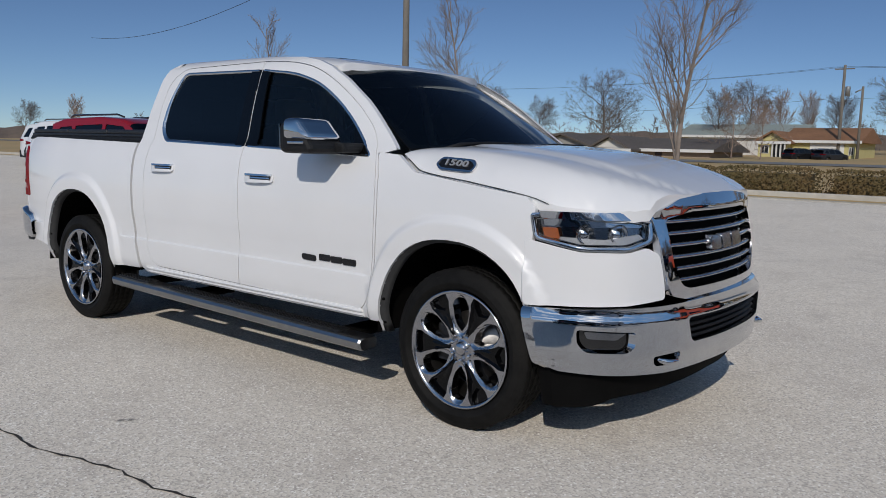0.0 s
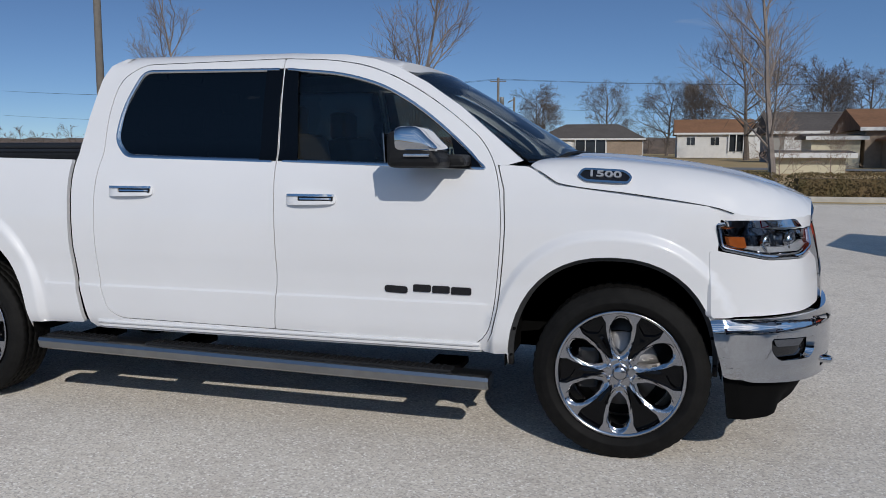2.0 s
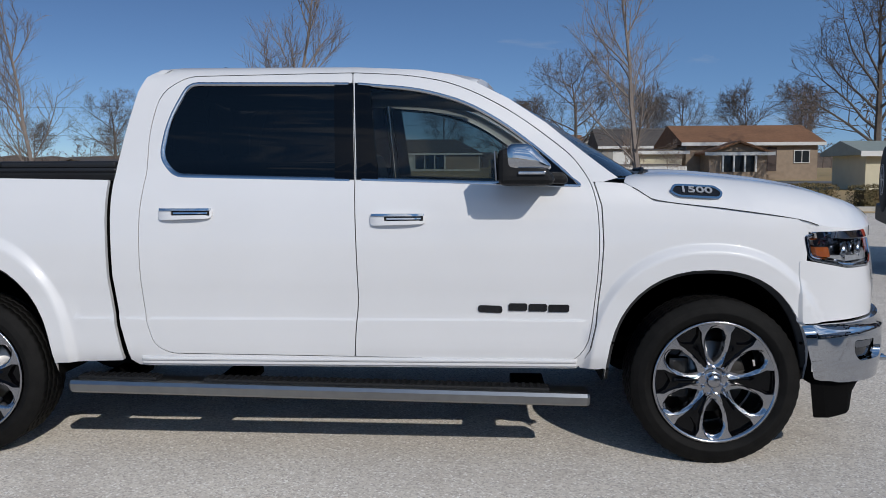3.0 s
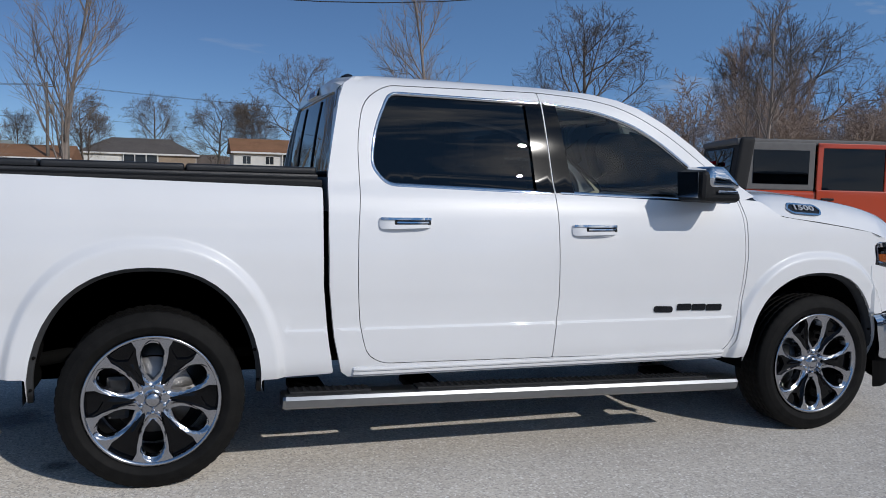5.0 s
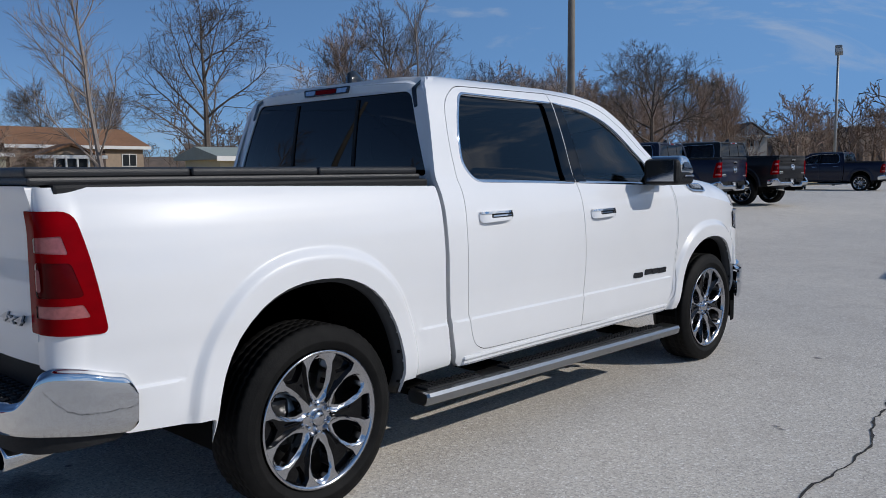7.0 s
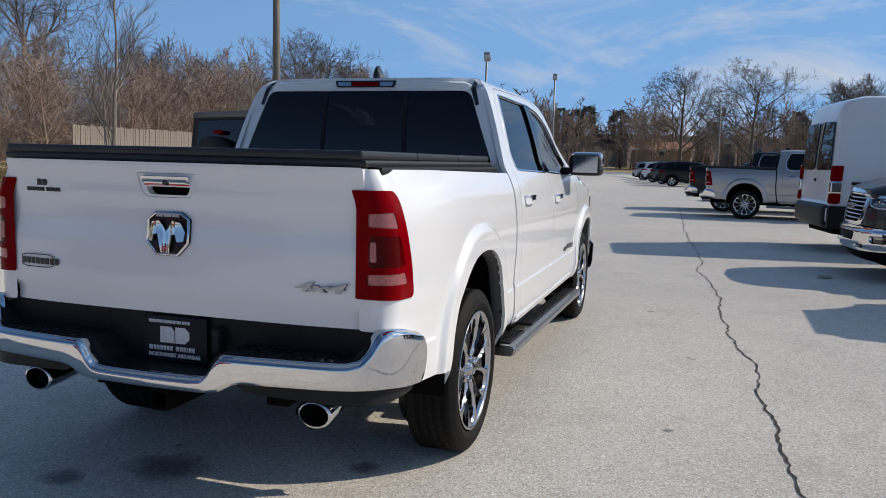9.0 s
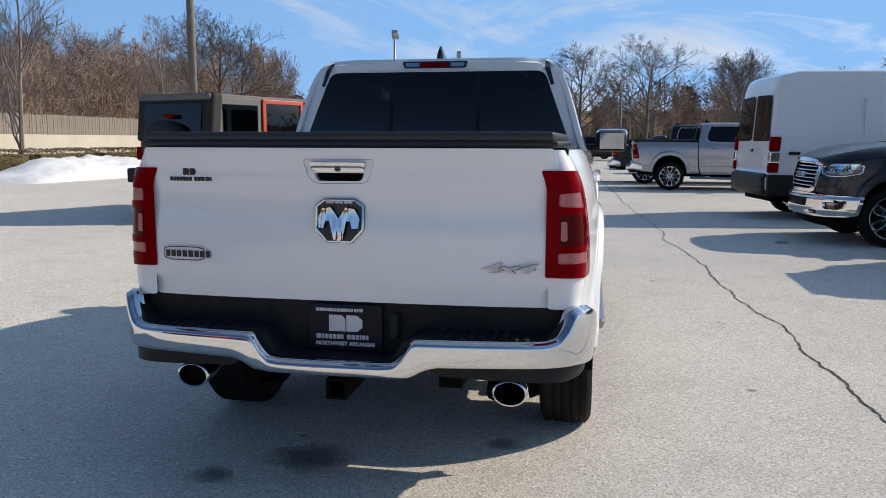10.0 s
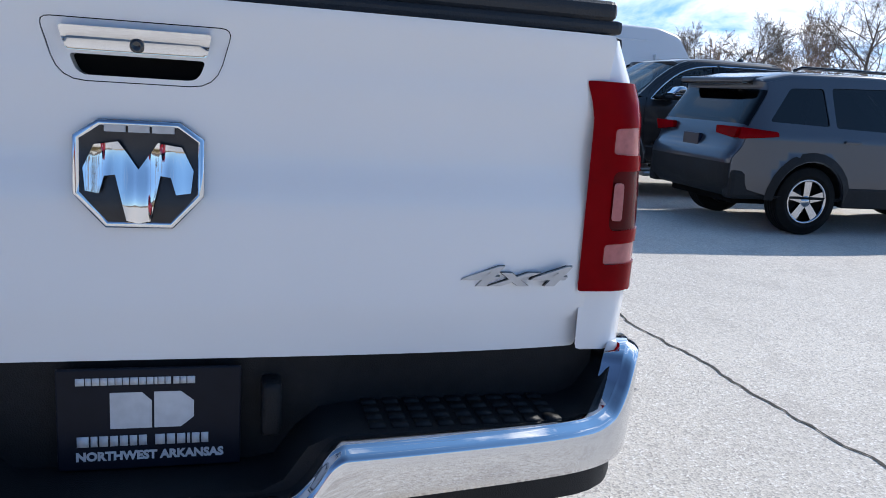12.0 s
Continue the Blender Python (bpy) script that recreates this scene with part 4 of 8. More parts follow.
        for x0, x1 in ((-1.24, -0.85), (-0.62, 1.05)):
            bm = bmesh.new()
            box(bm, x0, x1, min(sg * 0.932, sg * 1.020), max(sg * 0.932, sg * 1.020), 0.030, 0.050, 0.008)
            x = x0 + 0.03
            while x < x1 - 0.03:
                for y in (0.940, 0.960, 0.980, 1.0):
                    box(bm, x, x + 0.016, min(sg * y, sg * (y + 0.012)), max(sg * y, sg * (y + 0.012)), 0.050, 0.054)
                x += 0.036
            for v in bm.verts:
                v.co.z += tilt(v.co.x)
            part("tread_pad", bm, BLACK_PLASTIC, board, "black ribbed tread pad")
        for x in (-1.12, -0.52, 0.96):
            bm = bmesh.new()
            box(bm, x - 0.085, x + 0.085, min(sg * 0.60, sg * 0.95), max(sg * 0.60, sg * 0.95), tilt(x) - 0.02, tilt(x) + 0.015, 0.008)
            part("board_bracket", bm, UNDER, board)
        # mirror
        bm = bmesh.new()
        box(bm, 0.98, 1.12, min(sg * 0.86, sg * 1.06), max(sg * 0.86, sg * 1.06), 1.345, 1.400, 0.02)
        box(bm, 0.800, 1.055, min(sg * 0.985, sg * 1.235), max(sg * 0.985, sg * 1.235), 1.338, 1.505, 0.045, 4)
        for v in bm.verts:
            if abs(v.co.y) > 0.97 and v.co.z > 1.33:
                v.co.x += 0.05 * (abs(v.co.y) - 1.1) * -1
                if v.co.x > 0.93:
                    v.co.x -= 0.10 * ease((v.co.z - 1.36) / 0.14)
        mir = part("mirror", bm, BLACK_PLASTIC, T, "door mirror with a chrome cap")
        bm = bmesh.new()
        box(bm, 0.835, 1.050, min(sg * 0.992, sg * 1.244), max(sg * 0.992, sg * 1.244), 1.405, 1.524, 0.045, 4)
        for v in bm.verts:
            v.co.x += -0.05 * (abs(v.co.y) - 1.1)
            if v.co.x > 0.93:
                v.co.x -= 0.09 * ease((v.co.z - 1.40) / 0.12)
        part("mirror_cap", bm, CHROME, mir, "chrome mirror cap", True)
        bm = bmesh.new()
        box(bm, 0.794, 0.800, min(sg * 1.02, sg * 1.215), max(sg * 1.02, sg * 1.215), 1.362, 1.492, 0.0)
        for v in bm.verts:
            v.co.x += -0.07 * (abs(v.co.y) - 1.1) - 0.06 * (v.co.z - 1.427) - 0.003
        part("mirror_glass", bm, DARK_CHROME, mir, "mirror glass")
        bm = bmesh.new()
        box(bm, 0.885, 1.005, min(sg * 1.238, sg * 1.249), max(sg * 1.238, sg * 1.249), 1.388, 1.402, 0.004)
        part("mirror_signal", bm, SILVER_REFLECTOR, mir)
        # hood-side badge
        bm = bmesh.new()
        def bd(u, v, off=0.0):
            y0 = 0.882 - 0.80 * (v - 1.31) + 0.02 * (u - 1.74)
            return (u, sg * (y0 + 0.022 + off), v - 0.05 * (u - 1.74))
        bl = rounded([(1.615, 1.300, 0.015), (1.655, 1.276, 0.02), (1.850, 1.276, 0.02), (1.868, 1.310, 0.02), (1.830, 1.338, 0.02), (1.640, 1.338, 0.02)], 0.02)
        sheet(bm, bl, bd, 0.03, 0.03, out, [shrink(bl, 0.010)], hole_fold=0.01)
        bg_ = part("hood_badge", bm, CHROME, T, "chrome framed dark hood badge")
        bm = bmesh.new()
        sheet(bm, shrink(bl, 0.009), lambda u, v: bd(u, v, -0.005), 0.03, 0.0, out)
        part("badge_plate", bm, BADGE_DARK, bg_)
        p0 = Vector(bd(1.74, 1.312, 0.0))
        bx = Vector(bd(1.76, 1.312)) - Vector(bd(1.72, 1.312))
        bx = bx.normalized() * (1 if sg < 0 else -1)
        bz = (Vector(bd(1.74, 1.33)) - Vector(bd(1.74, 1.29))).normalized()
        mt = Matrix((bx, bz, bx.cross(bz))).transposed().to_4x4()
        text_mesh("badge_number", "1500", 0.062, SATIN_SILVER, bg_, Matrix.Translation(p0) @ mt @ Matrix.Diagonal((1.25, 0.8, 1, 1)), 0.003, bold=0.0012)
        # front lamp
        nf = nose(0.004)
        s2 = 1 if sg > 0 else -1
        hl = rounded([(s2 * 1.262, 1.108, 0.03), (s2 * 1.240, 0.988, 0.03), (s2 * 1.02, 0.945, 0.03), (s2 * 0.80, 0.945, 0.03), (s2 * 0.66, 0.985, 0.03), (s2 * 0.64, 1.085, 0.02), (s2 * 0.80, 1.112, 0.03)], 0.02)
        no = (0.75, sg * 0.66, 0)
        bm = bmesh.new()
        sheet(bm, hl, nose(-0.038), 0.05, 0.0, no)
        head = part("headlamp", bm, DARK_CHROME, T, "headlamp with black housing and amber marker")
        bm = bmesh.new()
        sheet(bm, hl, nf, 0.05, 0.0, no)
        part("lens", bm, LENS, head)
        bm = bmesh.new()
        band(bm, hl, nose(0.002), 0.030, 0.006, no)
        sheet(bm, rounded([(s2 * 1.205, 1.092), (s2 * 1.195, 1.052), (s2 * 0.70, 1.048), (s2 * 0.66, 1.078)], 0.006), nose(-0.022), 0.05, 0.02, no)
        sheet(bm, rounded([(s2 * 1.17, 0.985), (s2 * 1.02, 0.958), (s2 * 0.82, 0.960), (s2 * 0.70, 0.985), (s2 * 0.82, 0.985), (s2 * 1.0, 0.985)], 0.006), nose(-0.025), 0.05, 0.02, no)
        sheet(bm, rounded([(s2 * 1.205, 1.118), (s2 * 1.200, 1.088), (s2 * 0.70, 1.082), (s2 * 0.645, 1.090), (s2 * 0.80, 1.120)], 0.006), nose(0.012), 0.05, 0.02, no)
        part("lamp_bezel", bm, CHROME, head)
        bm = bmesh.new()
        sheet(bm, rounded([(s2 * 1.165, 1.005), (s2 * 1.15, 0.985), (s2 * 1.02, 0.960), (s2 * 0.82, 0.960), (s2 * 0.69, 0.99), (s2 * 0.72, 1.02), (s2 * 0.90, 0.996)], 0.006), nose(-0.018), 0.05, 0.015, no)
        part("lower_reflector", bm, LAMP_INNER, head, "silver lower reflector")
        bm = bmesh.new()
        sheet(bm, rounded([(s2 * 1.200, 1.045), (s2 * 1.188, 1.000), (s2 * 1.115, 0.996), (s2 * 1.125, 1.045)], 0.008), nose(-0.008), 0.04, 0.02, no)
        part("marker_lamp", bm, AMBER, head, "amber side marker")
        for cc in (1.00, 0.83):
            bm = bmesh.new()
            c0 = Vector(nose(-0.045)(s2 * cc, 1.018))
            rot = Vector((0, 0, 1)).rotation_difference(Vector((0.9, sg * 0.42, 0))).to_matrix().to_4x4()
            lathe(bm, [(0.046, 0.0), (0.048, 0.022), (0.040, 0.024), (0.038, 0.006), (0.030, 0.016), (0.016, 0.026), (0.0005, 0.029)], 24, "z", Matrix.Translation(c0) @ rot)
            part("projector", bm, SILVER_REFLECTOR, head)
        # white panel under the lamp
        bm = bmesh.new()

        def fascia(c, z):
            x, y, _ = nose(0.004)(c, z)
            y = math.copysign(abs(y) + 0.027 * ease(1 - (arch_gap(ARCH_F, x, z) - 0.070) / 0.045), y)
            return (x, y, z)
        sheet(bm, rounded([(s2 * 1.272, 0.690), (s2 * 1.284, 0.985), (s2 * 1.250, 0.984), (s2 * 1.02, 0.942), (s2 * 0.80, 0.941), (s2 * 0.70, 0.962), (s2 * 0.632, 0.930), (s2 * 0.610, 0.800), (s2 * 0.60, 0.725), (s2 * 0.80, 0.705)], 0.02), fascia, 0.03, 0.03, no)
        part("fascia_panel", bm, paint, T)
        # fog lamp
        bm = bmesh.new()
        fg = rounded([(s2 * 1.02, 0.600), (s2 * 1.015, 0.545), (s2 * 0.985, 0.512), (s2 * 0.83, 0.510), (s2 * 0.80, 0.535), (s2 * 0.80, 0.590)], 0.02)
        sheet(bm, fg, nose(0.020), 0.05, 0.0, no)
        fogl = part("fog_lamp", bm, GLOSS_BLACK, T, "fog lamp in a black recess")
        bm = bmesh.new()
        sheet(bm, rounded([(s2 * 1.00, 0.592), (s2 * 0.985, 0.560), (s2 * 0.86, 0.556), (s2 * 0.82, 0.586)], 0.01), nose(0.030), 0.04, 0.01, no)
        part("lens", bm, DARK_CHROME, fogl)
        # tow hook
        bm = bmesh.new()
        c0 = Vector(nose(0.03)(s2 * 0.60, 0.452))
        tube(bm, [c0 + Vector((-0.08, 0, 0.01)), c0 + Vector((0.02, 0.03, 0)), c0 + Vector((0.05, 0, -0.005)), c0 + Vector((0.03, -0.05, 0)), c0 + Vector((-0.08, -0.06, 0.01))], 0.014, 8)
        part("tow_hook", bm, CHROME, T, "chrome tow hook")
        # black corner of the rear valance, exhaust tip
        bm = bmesh.new()
        lathe(bm, [(0.058, 0.0), (0.066, 0.002), (0.068, 0.010), (0.060, 0.22), (0.045, 0.24)], 32, "z", pose(-2.985, sg * 0.645 - 0.034, 0.482, 0, 86, 0) @ Matrix.Diagonal((0.78, 1.02, 1, 1)))
        lathe(bm, [(0.058, 0.0), (0.054, 0.02), (0.050, 0.20)], 32, "z", pose(-2.985, sg * 0.645 - 0.034, 0.482, 0, 86, 0) @ Matrix.Diagonal((0.78, 1.02, 1, 1)), mat=1)
        part("exhaust_tip", bm, [CHROME, UNDER], T, "chrome exhaust tip")
    # hood
    bm = bmesh.new()
    edge = [(x, spline(HOOD_Y, x) - 0.002) for x in np.linspace(1.402, 2.66, 32)]
    lp = [(x, -y) for x, y in edge] + [(2.705, -0.40), (2.722, -0.12), (2.708, -0.05), (2.708, 0.05), (2.722, 0.12), (2.705, 0.40)] + [(x, y) for x, y in edge[::-1]] + [(1.43, 0.80), (1.59, 0.55), (1.66, 0.0), (1.59, -0.55), (1.43, -0.80)]
    sheet(bm, lp, hood_point, 0.05, 0.05, (0, 0, 1))
    part("hood", bm, paint, T, "hood with a raised centre")
    for sg in (-1, 1):
        bm = bmesh.new()
        tube(bm, [Vector(hood_point(x, sg * spline(HOOD_Y, x))) + Vector((0, sg * 0.003, 0.0)) for x in np.linspace(1.44, 2.30, 30)], 0.0018, 6)
        part("hood_seam", bm, UNDER, T, "dark seam beside the hood")
    # cowl, wipers, windshield, roof
    bm = bmesh.new()
    box(bm, 1.30, 1.66, -0.84, 0.84, 1.30, 1.345, 0.01)
    cowl = part("cowl", bm, BLACK_PLASTIC, T, "black cowl panel")
    for y0, y1 in ((-0.72, -0.10), (0.0, 0.62)):
        bm = bmesh.new()
        tube(bm, [(1.50, y0, 1.375), (1.545, y0 + 0.1, 1.405), (1.585, (y0 + y1) / 2, 1.415), (1.60, y1, 1.412)], 0.010, 6)
        part("wiper", bm, BLACK_PLASTIC, cowl, "black wiper arm")
    bm = bmesh.new()
    sheet(bm, rounded([(-1, 0), (1, 0), (1, 1), (-1, 1)], 0.02), screen_point, 0.08, 0.0, (0.7, 0, 0.7))
    part("windshield", bm, WINDSHIELD, T, "windshield")
    bm = bmesh.new()
    sheet(bm, [(-1.0, -0.02), (1.0, -0.02), (1.0, 1.0), (-1.0, 1.0)], lambda a, b: tuple(Vector(screen_point(a, b)) - Vector((0.004, 0, 0.004))), 0.08, 0.0, (0.7, 0, 0.7), [rounded([(-0.95, 0.05), (0.95, 0.05), (0.95, 0.95), (0.12, 0.93), (-0.12, 0.93), (-0.95, 0.95)], 0.03)])
    part("windshield_frit", bm, GLOSS_BLACK, T, "black windshield border")
    bm = bmesh.new()
    sheet(bm, rounded([(-0.985, -0.70, 0.12), (0.70, -0.685), (0.755, -0.5), (0.815, 0, 0.1), (0.755, 0.5), (0.70, 0.685), (-0.985, 0.70, 0.12)], 0.03), roof_point, 0.06, 0.045, (0, 0, 1), [rounded([(-0.42, -0.46), (0.46, -0.46), (0.46, 0.46), (-0.42, 0.46)], 0.04)], hole_fold=0.01)
    part("roof", bm, paint, T)
    bm = bmesh.new()
    sheet(bm, rounded([(-0.41, -0.45), (0.45, -0.45), (0.45, 0.45), (-0.41, 0.45)], 0.04), lambda x, y: tuple(Vector(roof_point(x, y)) + Vector((0, 0, 0.004))), 0.08, 0.02, (0, 0, 1))
    part("sunroof", bm, GLOSS_BLACK, T, "dark glass sunroof")
    bm = bmesh.new()
    rows = []
    for k in range(9):
        t = k / 8
        x = -0.66 - 0.17 * t
        h = 0.004 + 0.082 * ease(t / 0.75) * (1 - 0.25 * ease((t - 0.8) / 0.2))
        w = 0.035 * (1 - 0.35 * t)
        rows.append([bm.verts.new((x, a * w, 1.938 + h * b)) for a, b in ((-1, -0.3), (-0.75, 0.45), (-0.2, 1), (0.2, 1), (0.75, 0.45), (1, -0.3))])
    for p, q in zip(rows, rows[1:]):
        for i in range(5):
            bm.faces.new((p[i], p[i + 1], q[i + 1], q[i]))
    bm.faces.new(rows[-1])
    fix_normals(bm)
    part("roof_antenna", bm, paint if paint is not WHITE else GLOSS_BLACK, T, "shark-fin antenna", True)
    # back of the cab
    bm = bmesh.new()
    pane = rounded([(-0.668, 1.818, 0.05), (-0.826, 1.415, 0.03), (0.826, 1.415, 0.03), (0.668, 1.818, 0.05)], 0.03)
    sheet(bm, rounded([(-0.700, 1.893, 0.02), (-0.762, 1.80, 0.0), (-0.840, 1.60, 0.0), (-0.882, 1.46, 0.0), (-0.905, 1.38, 0.0), (-0.90, 1.25, 0.0), (0.90, 1.25, 0.0), (0.905, 1.38, 0.0), (0.882, 1.46, 0.0), (0.840, 1.60, 0.0), (0.762, 1.80, 0.0), (0.700, 1.893, 0.02)], 0.02), cab_back, 0.06, 0.04, (-1, 0, 0), [pane], hole_fold=0.015)
    part("cab_back", bm, paint, T)
    for sg in (-1, 1):
        bm = bmesh.new()
        sheet(bm, rounded([(sg * 0.668, 1.880), (sg * 0.672, 1.828), (sg * 0.708, 1.735), (sg * 0.728, 1.742), (sg * 0.700, 1.835), (sg * 0.690, 1.882)], 0.006), lambda y, z: tuple(Vector(cab_back(y, z)) - Vector((0.003, 0, 0))), 0.06, 0.006, (-1, 0, 0))
        part("pillar_strip", bm, GLOSS_BLACK, T, "black pillar strip beside the rear window")
    bm = bmesh.new()
    sheet(bm, pane, lambda y, z: tuple(Vector(cab_back(y, z)) + Vector((0.008, 0, 0))), 0.08, 0.0, (-1, 0, 0))
    rw = part("rear_window", bm, PRIVACY, T, "dark sliding rear window")
    for sg in (-1, 1):
        bm = bmesh.new()
        sheet(bm, [(sg * 0.255, 1.80), (sg * 0.262, 1.43), (sg * 0.285, 1.43), (sg * 0.278, 1.80)], lambda y, z: tuple(Vector(cab_back(y, z)) + Vector((0.002, 0, 0))), 0.08, 0.008, (-1, 0, 0))
        part("window_divider", bm, BLACK_PLASTIC, rw)
    bm = bmesh.new()
    br = rounded([(-0.205, 1.877), (-0.190, 1.838), (0.190, 1.838), (0.205, 1.877)], 0.012)
    sheet(bm, br, lambda y, z: (cab_back(y, z)[0] - 0.018, y, lift(z)), 0.04, 0.03, (-1, 0, 0))
    brk = part("brake_light", bm, GLOSS_BLACK, T, "high brake light")
    bm = bmesh.new()
    sheet(bm, rounded([(-0.088, 1.869), (-0.088, 1.846), (0.088, 1.846), (0.088, 1.869)], 0.006), lambda y, z: (cab_back(y, z)[0] - 0.021, y, lift(z)), 0.04, 0.006, (-1, 0, 0))
    part("lens", bm, RED_LENS, brk)
    for sg in (-1, 1):
        bm = bmesh.new()
        sheet(bm, rounded([(sg * 0.185, 1.869), (sg * 0.178, 1.846), (sg * 0.098, 1.846), (sg * 0.098, 1.869)], 0.006), lambda y, z: (cab_back(y, z)[0] - 0.020, y, lift(z)), 0.04, 0.006, (-1, 0, 0))
        part("cargo_lens", bm, SILVER_REFLECTOR, brk)
    # bed rails and folding cover
    for sg in (-1, 1):
        bm = bmesh.new()
        box(bm, -2.83, -1.075, sg * 0.838 - 0.036, sg * 0.838 + 0.036, 1.362, 1.404, 0.012)
        part("bed_rail", bm, BLACK_PLASTIC, T, "black bed rail cap")
    bm = bmesh.new()
    box(bm, -2.895, -1.09, -0.838, 0.838, 1.402, 1.428, 0.010)
    cover = part("bed_cover", bm, VINYL, T, "black folding bed cover")
    for x0, x1 in ((-2.90, -2.305), (-2.30, -1.70), (-1.695, -1.095)):
        bm = bmesh.new()
        box(bm, x0, x1, -0.824, 0.824, 1.425, 1.462, 0.016, 3)
        part("cover_panel", bm, VINYL, cover)
    # tailgate
    bm = bmesh.new()
    hz = rounded([(-0.145, 1.358, 0.02), (-0.118, 1.262, 0.04), (0.118, 1.262, 0.04), (0.145, 1.358, 0.02)], 0.02)
    sheet(bm, rounded([(-0.826, 1.400), (-0.820, 0.793), (0.820, 0.793), (0.826, 1.400)], 0.014), gate_point, 0.04, 0.05, (-1, 0, 0), [hz], hole_fold=0.006)
    gate = part("tailgate", bm, paint, T)
    go = lambda y, z, d=0.0: tuple(Vector(gate_point(y, z)) - Vector((d, 0, 0)))
    bm = bmesh.new()
    hh = rounded([(-0.102, 1.304, 0.008), (-0.090, 1.272, 0.02), (0.090, 1.272, 0.02), (0.102, 1.304, 0.008)], 0.01)
    sheet(bm, shrink(hz, 0.0015), lambda y, z: go(y, z, -0.002), 0.03, 0.01, (-1, 0, 0), [hh], hole_fold=0.04)
    bz2 = part("handle_bezel", bm, paint, gate)
    bm = bmesh.new()
    sheet(bm, shrink(hh, -0.002), lambda y, z: go(y, z, -0.035), 0.03, 0.0, (-1, 0, 0))
    part("handle_hollow", bm, UNDER, bz2)
    bm = bmesh.new()
    sheet(bm, rounded([(-0.112, 1.345), (-0.104, 1.309), (0.104, 1.309), (0.112, 1.345)], 0.006), lambda y, z: go(y, z, 0.010 + 0.010 * ease((z - 1.318) / 0.01)), 0.012, 0.02, (-1, 0, 0))
    hdl = part("tailgate_handle", bm, CHROME, bz2, "chrome tailgate handle")
    bm = bmesh.new()
    lathe(bm, [(0.0105, 0.0), (0.0105, 0.006), (0.007, 0.007), (0.0005, 0.004)], 16, "z", Matrix.Translation(go(0.0, 1.320, 0.016)) @ Euler((0, -math.pi / 2, 0)).to_matrix().to_4x4())
    part("camera_lens", bm, GLOSS_BLACK, hdl)
    # tailgate emblem: chrome eight-sided frame with a plain faceted shield
    oc = [(-0.062, 1.205), (-0.100, 1.178), (-0.100, 1.085), (-0.052, 1.032), (0.052, 1.032), (0.100, 1.085), (0.100, 1.178), (0.062, 1.205)]
    bm = bmesh.new()
    sheet(bm, oc, lambda y, z: go(y, z, 0.010), 0.03, 0.02, (-1, 0, 0))
    em = part("tailgate_emblem", bm, BADGE_DARK, gate, "chrome shield emblem")
    bm = bmesh.new()
    band(bm, oc, lambda y, z: go(y, z, 0.011), 0.014, 0.008, (-1, 0, 0))
    part("emblem_frame", bm, CHROME, em)
    bm = bmesh.new()
    for sg in (-1, 1):
        q = [(0.0, 1.128), (sg * 0.030, 1.172), (sg * 0.066, 1.166), (sg * 0.084, 1.128), (sg * 0.080, 1.092), (sg * 0.058, 1.090), (sg * 0.050, 1.118), (sg * 0.034, 1.120), (sg * 0.018, 1.046), (0.0, 1.042)]
        sheet(bm, q, lambda y, z: go(y, z, 0.016 + 0.020 * math.exp(-((abs(y) - 0.045) / 0.03) ** 2) + 0.008 * math.exp(-(y / 0.012) ** 2)), 0.010, 0.008, (-1, 0, 0))
    part("emblem_relief", bm, CHROME, em)
    for y0, w in ((0.052, 0.032), (0.016, 0.032), (-0.020, 0.034)):
        bm = bmesh.new()
        sheet(bm, [(y0, 1.186), (y0 - w, 1.186), (y0 - w, 1.199), (y0, 1.199)], lambda y, z: go(y, z, 0.018), 0.03, 0.004, (-1, 0, 0))
        part("emblem_bar", bm, SATIN_SILVER, em)
    # badges and decals on the tailgate
    bm = bmesh.new()
    lh = rounded([(0.765, 0.995, 0.01), (0.765, 0.948, 0.01), (0.730, 0.938, 0.01), (0.605, 0.938, 0.01), (0.570, 0.948, 0.01), (0.570, 0.995, 0.01), (0.605, 1.003, 0.01), (0.730, 1.003, 0.01)], 0.01)
    sheet(bm, lh, lambda y, z: go(y, z, 0.006), 0.03, 0.006, (-1, 0, 0))
    lb = part("trim_badge", bm, BADGE_WHITE, gate, "silver trim badge with dark bars")
    bm = bmesh.new()
    band(bm, shrink(lh, 0.004), lambda y, z: go(y, z, 0.007), 0.006, 0.002, (-1, 0, 0))
    bars(bm, [0.017, 0.018, 0.018, 0.019, 0.020, 0.018, 0.018, 0.018], 0.026, lambda u, v: go(0.750 - u, 0.957 + v, 0.006), (-0.004, 0, 0), 0.30)
    tagged(part("badge_inscription", bm, DECAL, lb), kind="stuff")
    bm = bmesh.new()
    for u0, q in ((0.660, [(0, 0), (0.028, 0), (0.028, 0.020), (0.022, 0.027), (0, 0.027)]), (0.630, [(0, 0), (0.020, 0), (0.028, 0.008), (0.028, 0.020), (0.020, 0.027), (0, 0.027)])):
        sheet(bm, [(u0 - a, 1.290 + b) for a, b in q], lambda y, z: go(y, z, 0.0015), 0.03, 0.001, (-1, 0, 0))
    bars(bm, [0.015, 0.009, 0.013, 0.012, 0.011, 0.010, 0.012, -0.006, 0.014, 0.012, 0.012, 0.004, 0.011, 0.009], 0.016, lambda u, v: go(0.722 - u, 1.266 + v, 0.0), (-0.002, 0, 0), 0.18)
    tagged(part("dealer_sticker", bm, DECAL, gate, "small black sticker of plain bars"), kind="stuff")
    mt = Matrix(((0, 0, -1, 0), (-1, 0, 0, 0), (0, 1, 0, 0), (0, 0, 0, 1)))
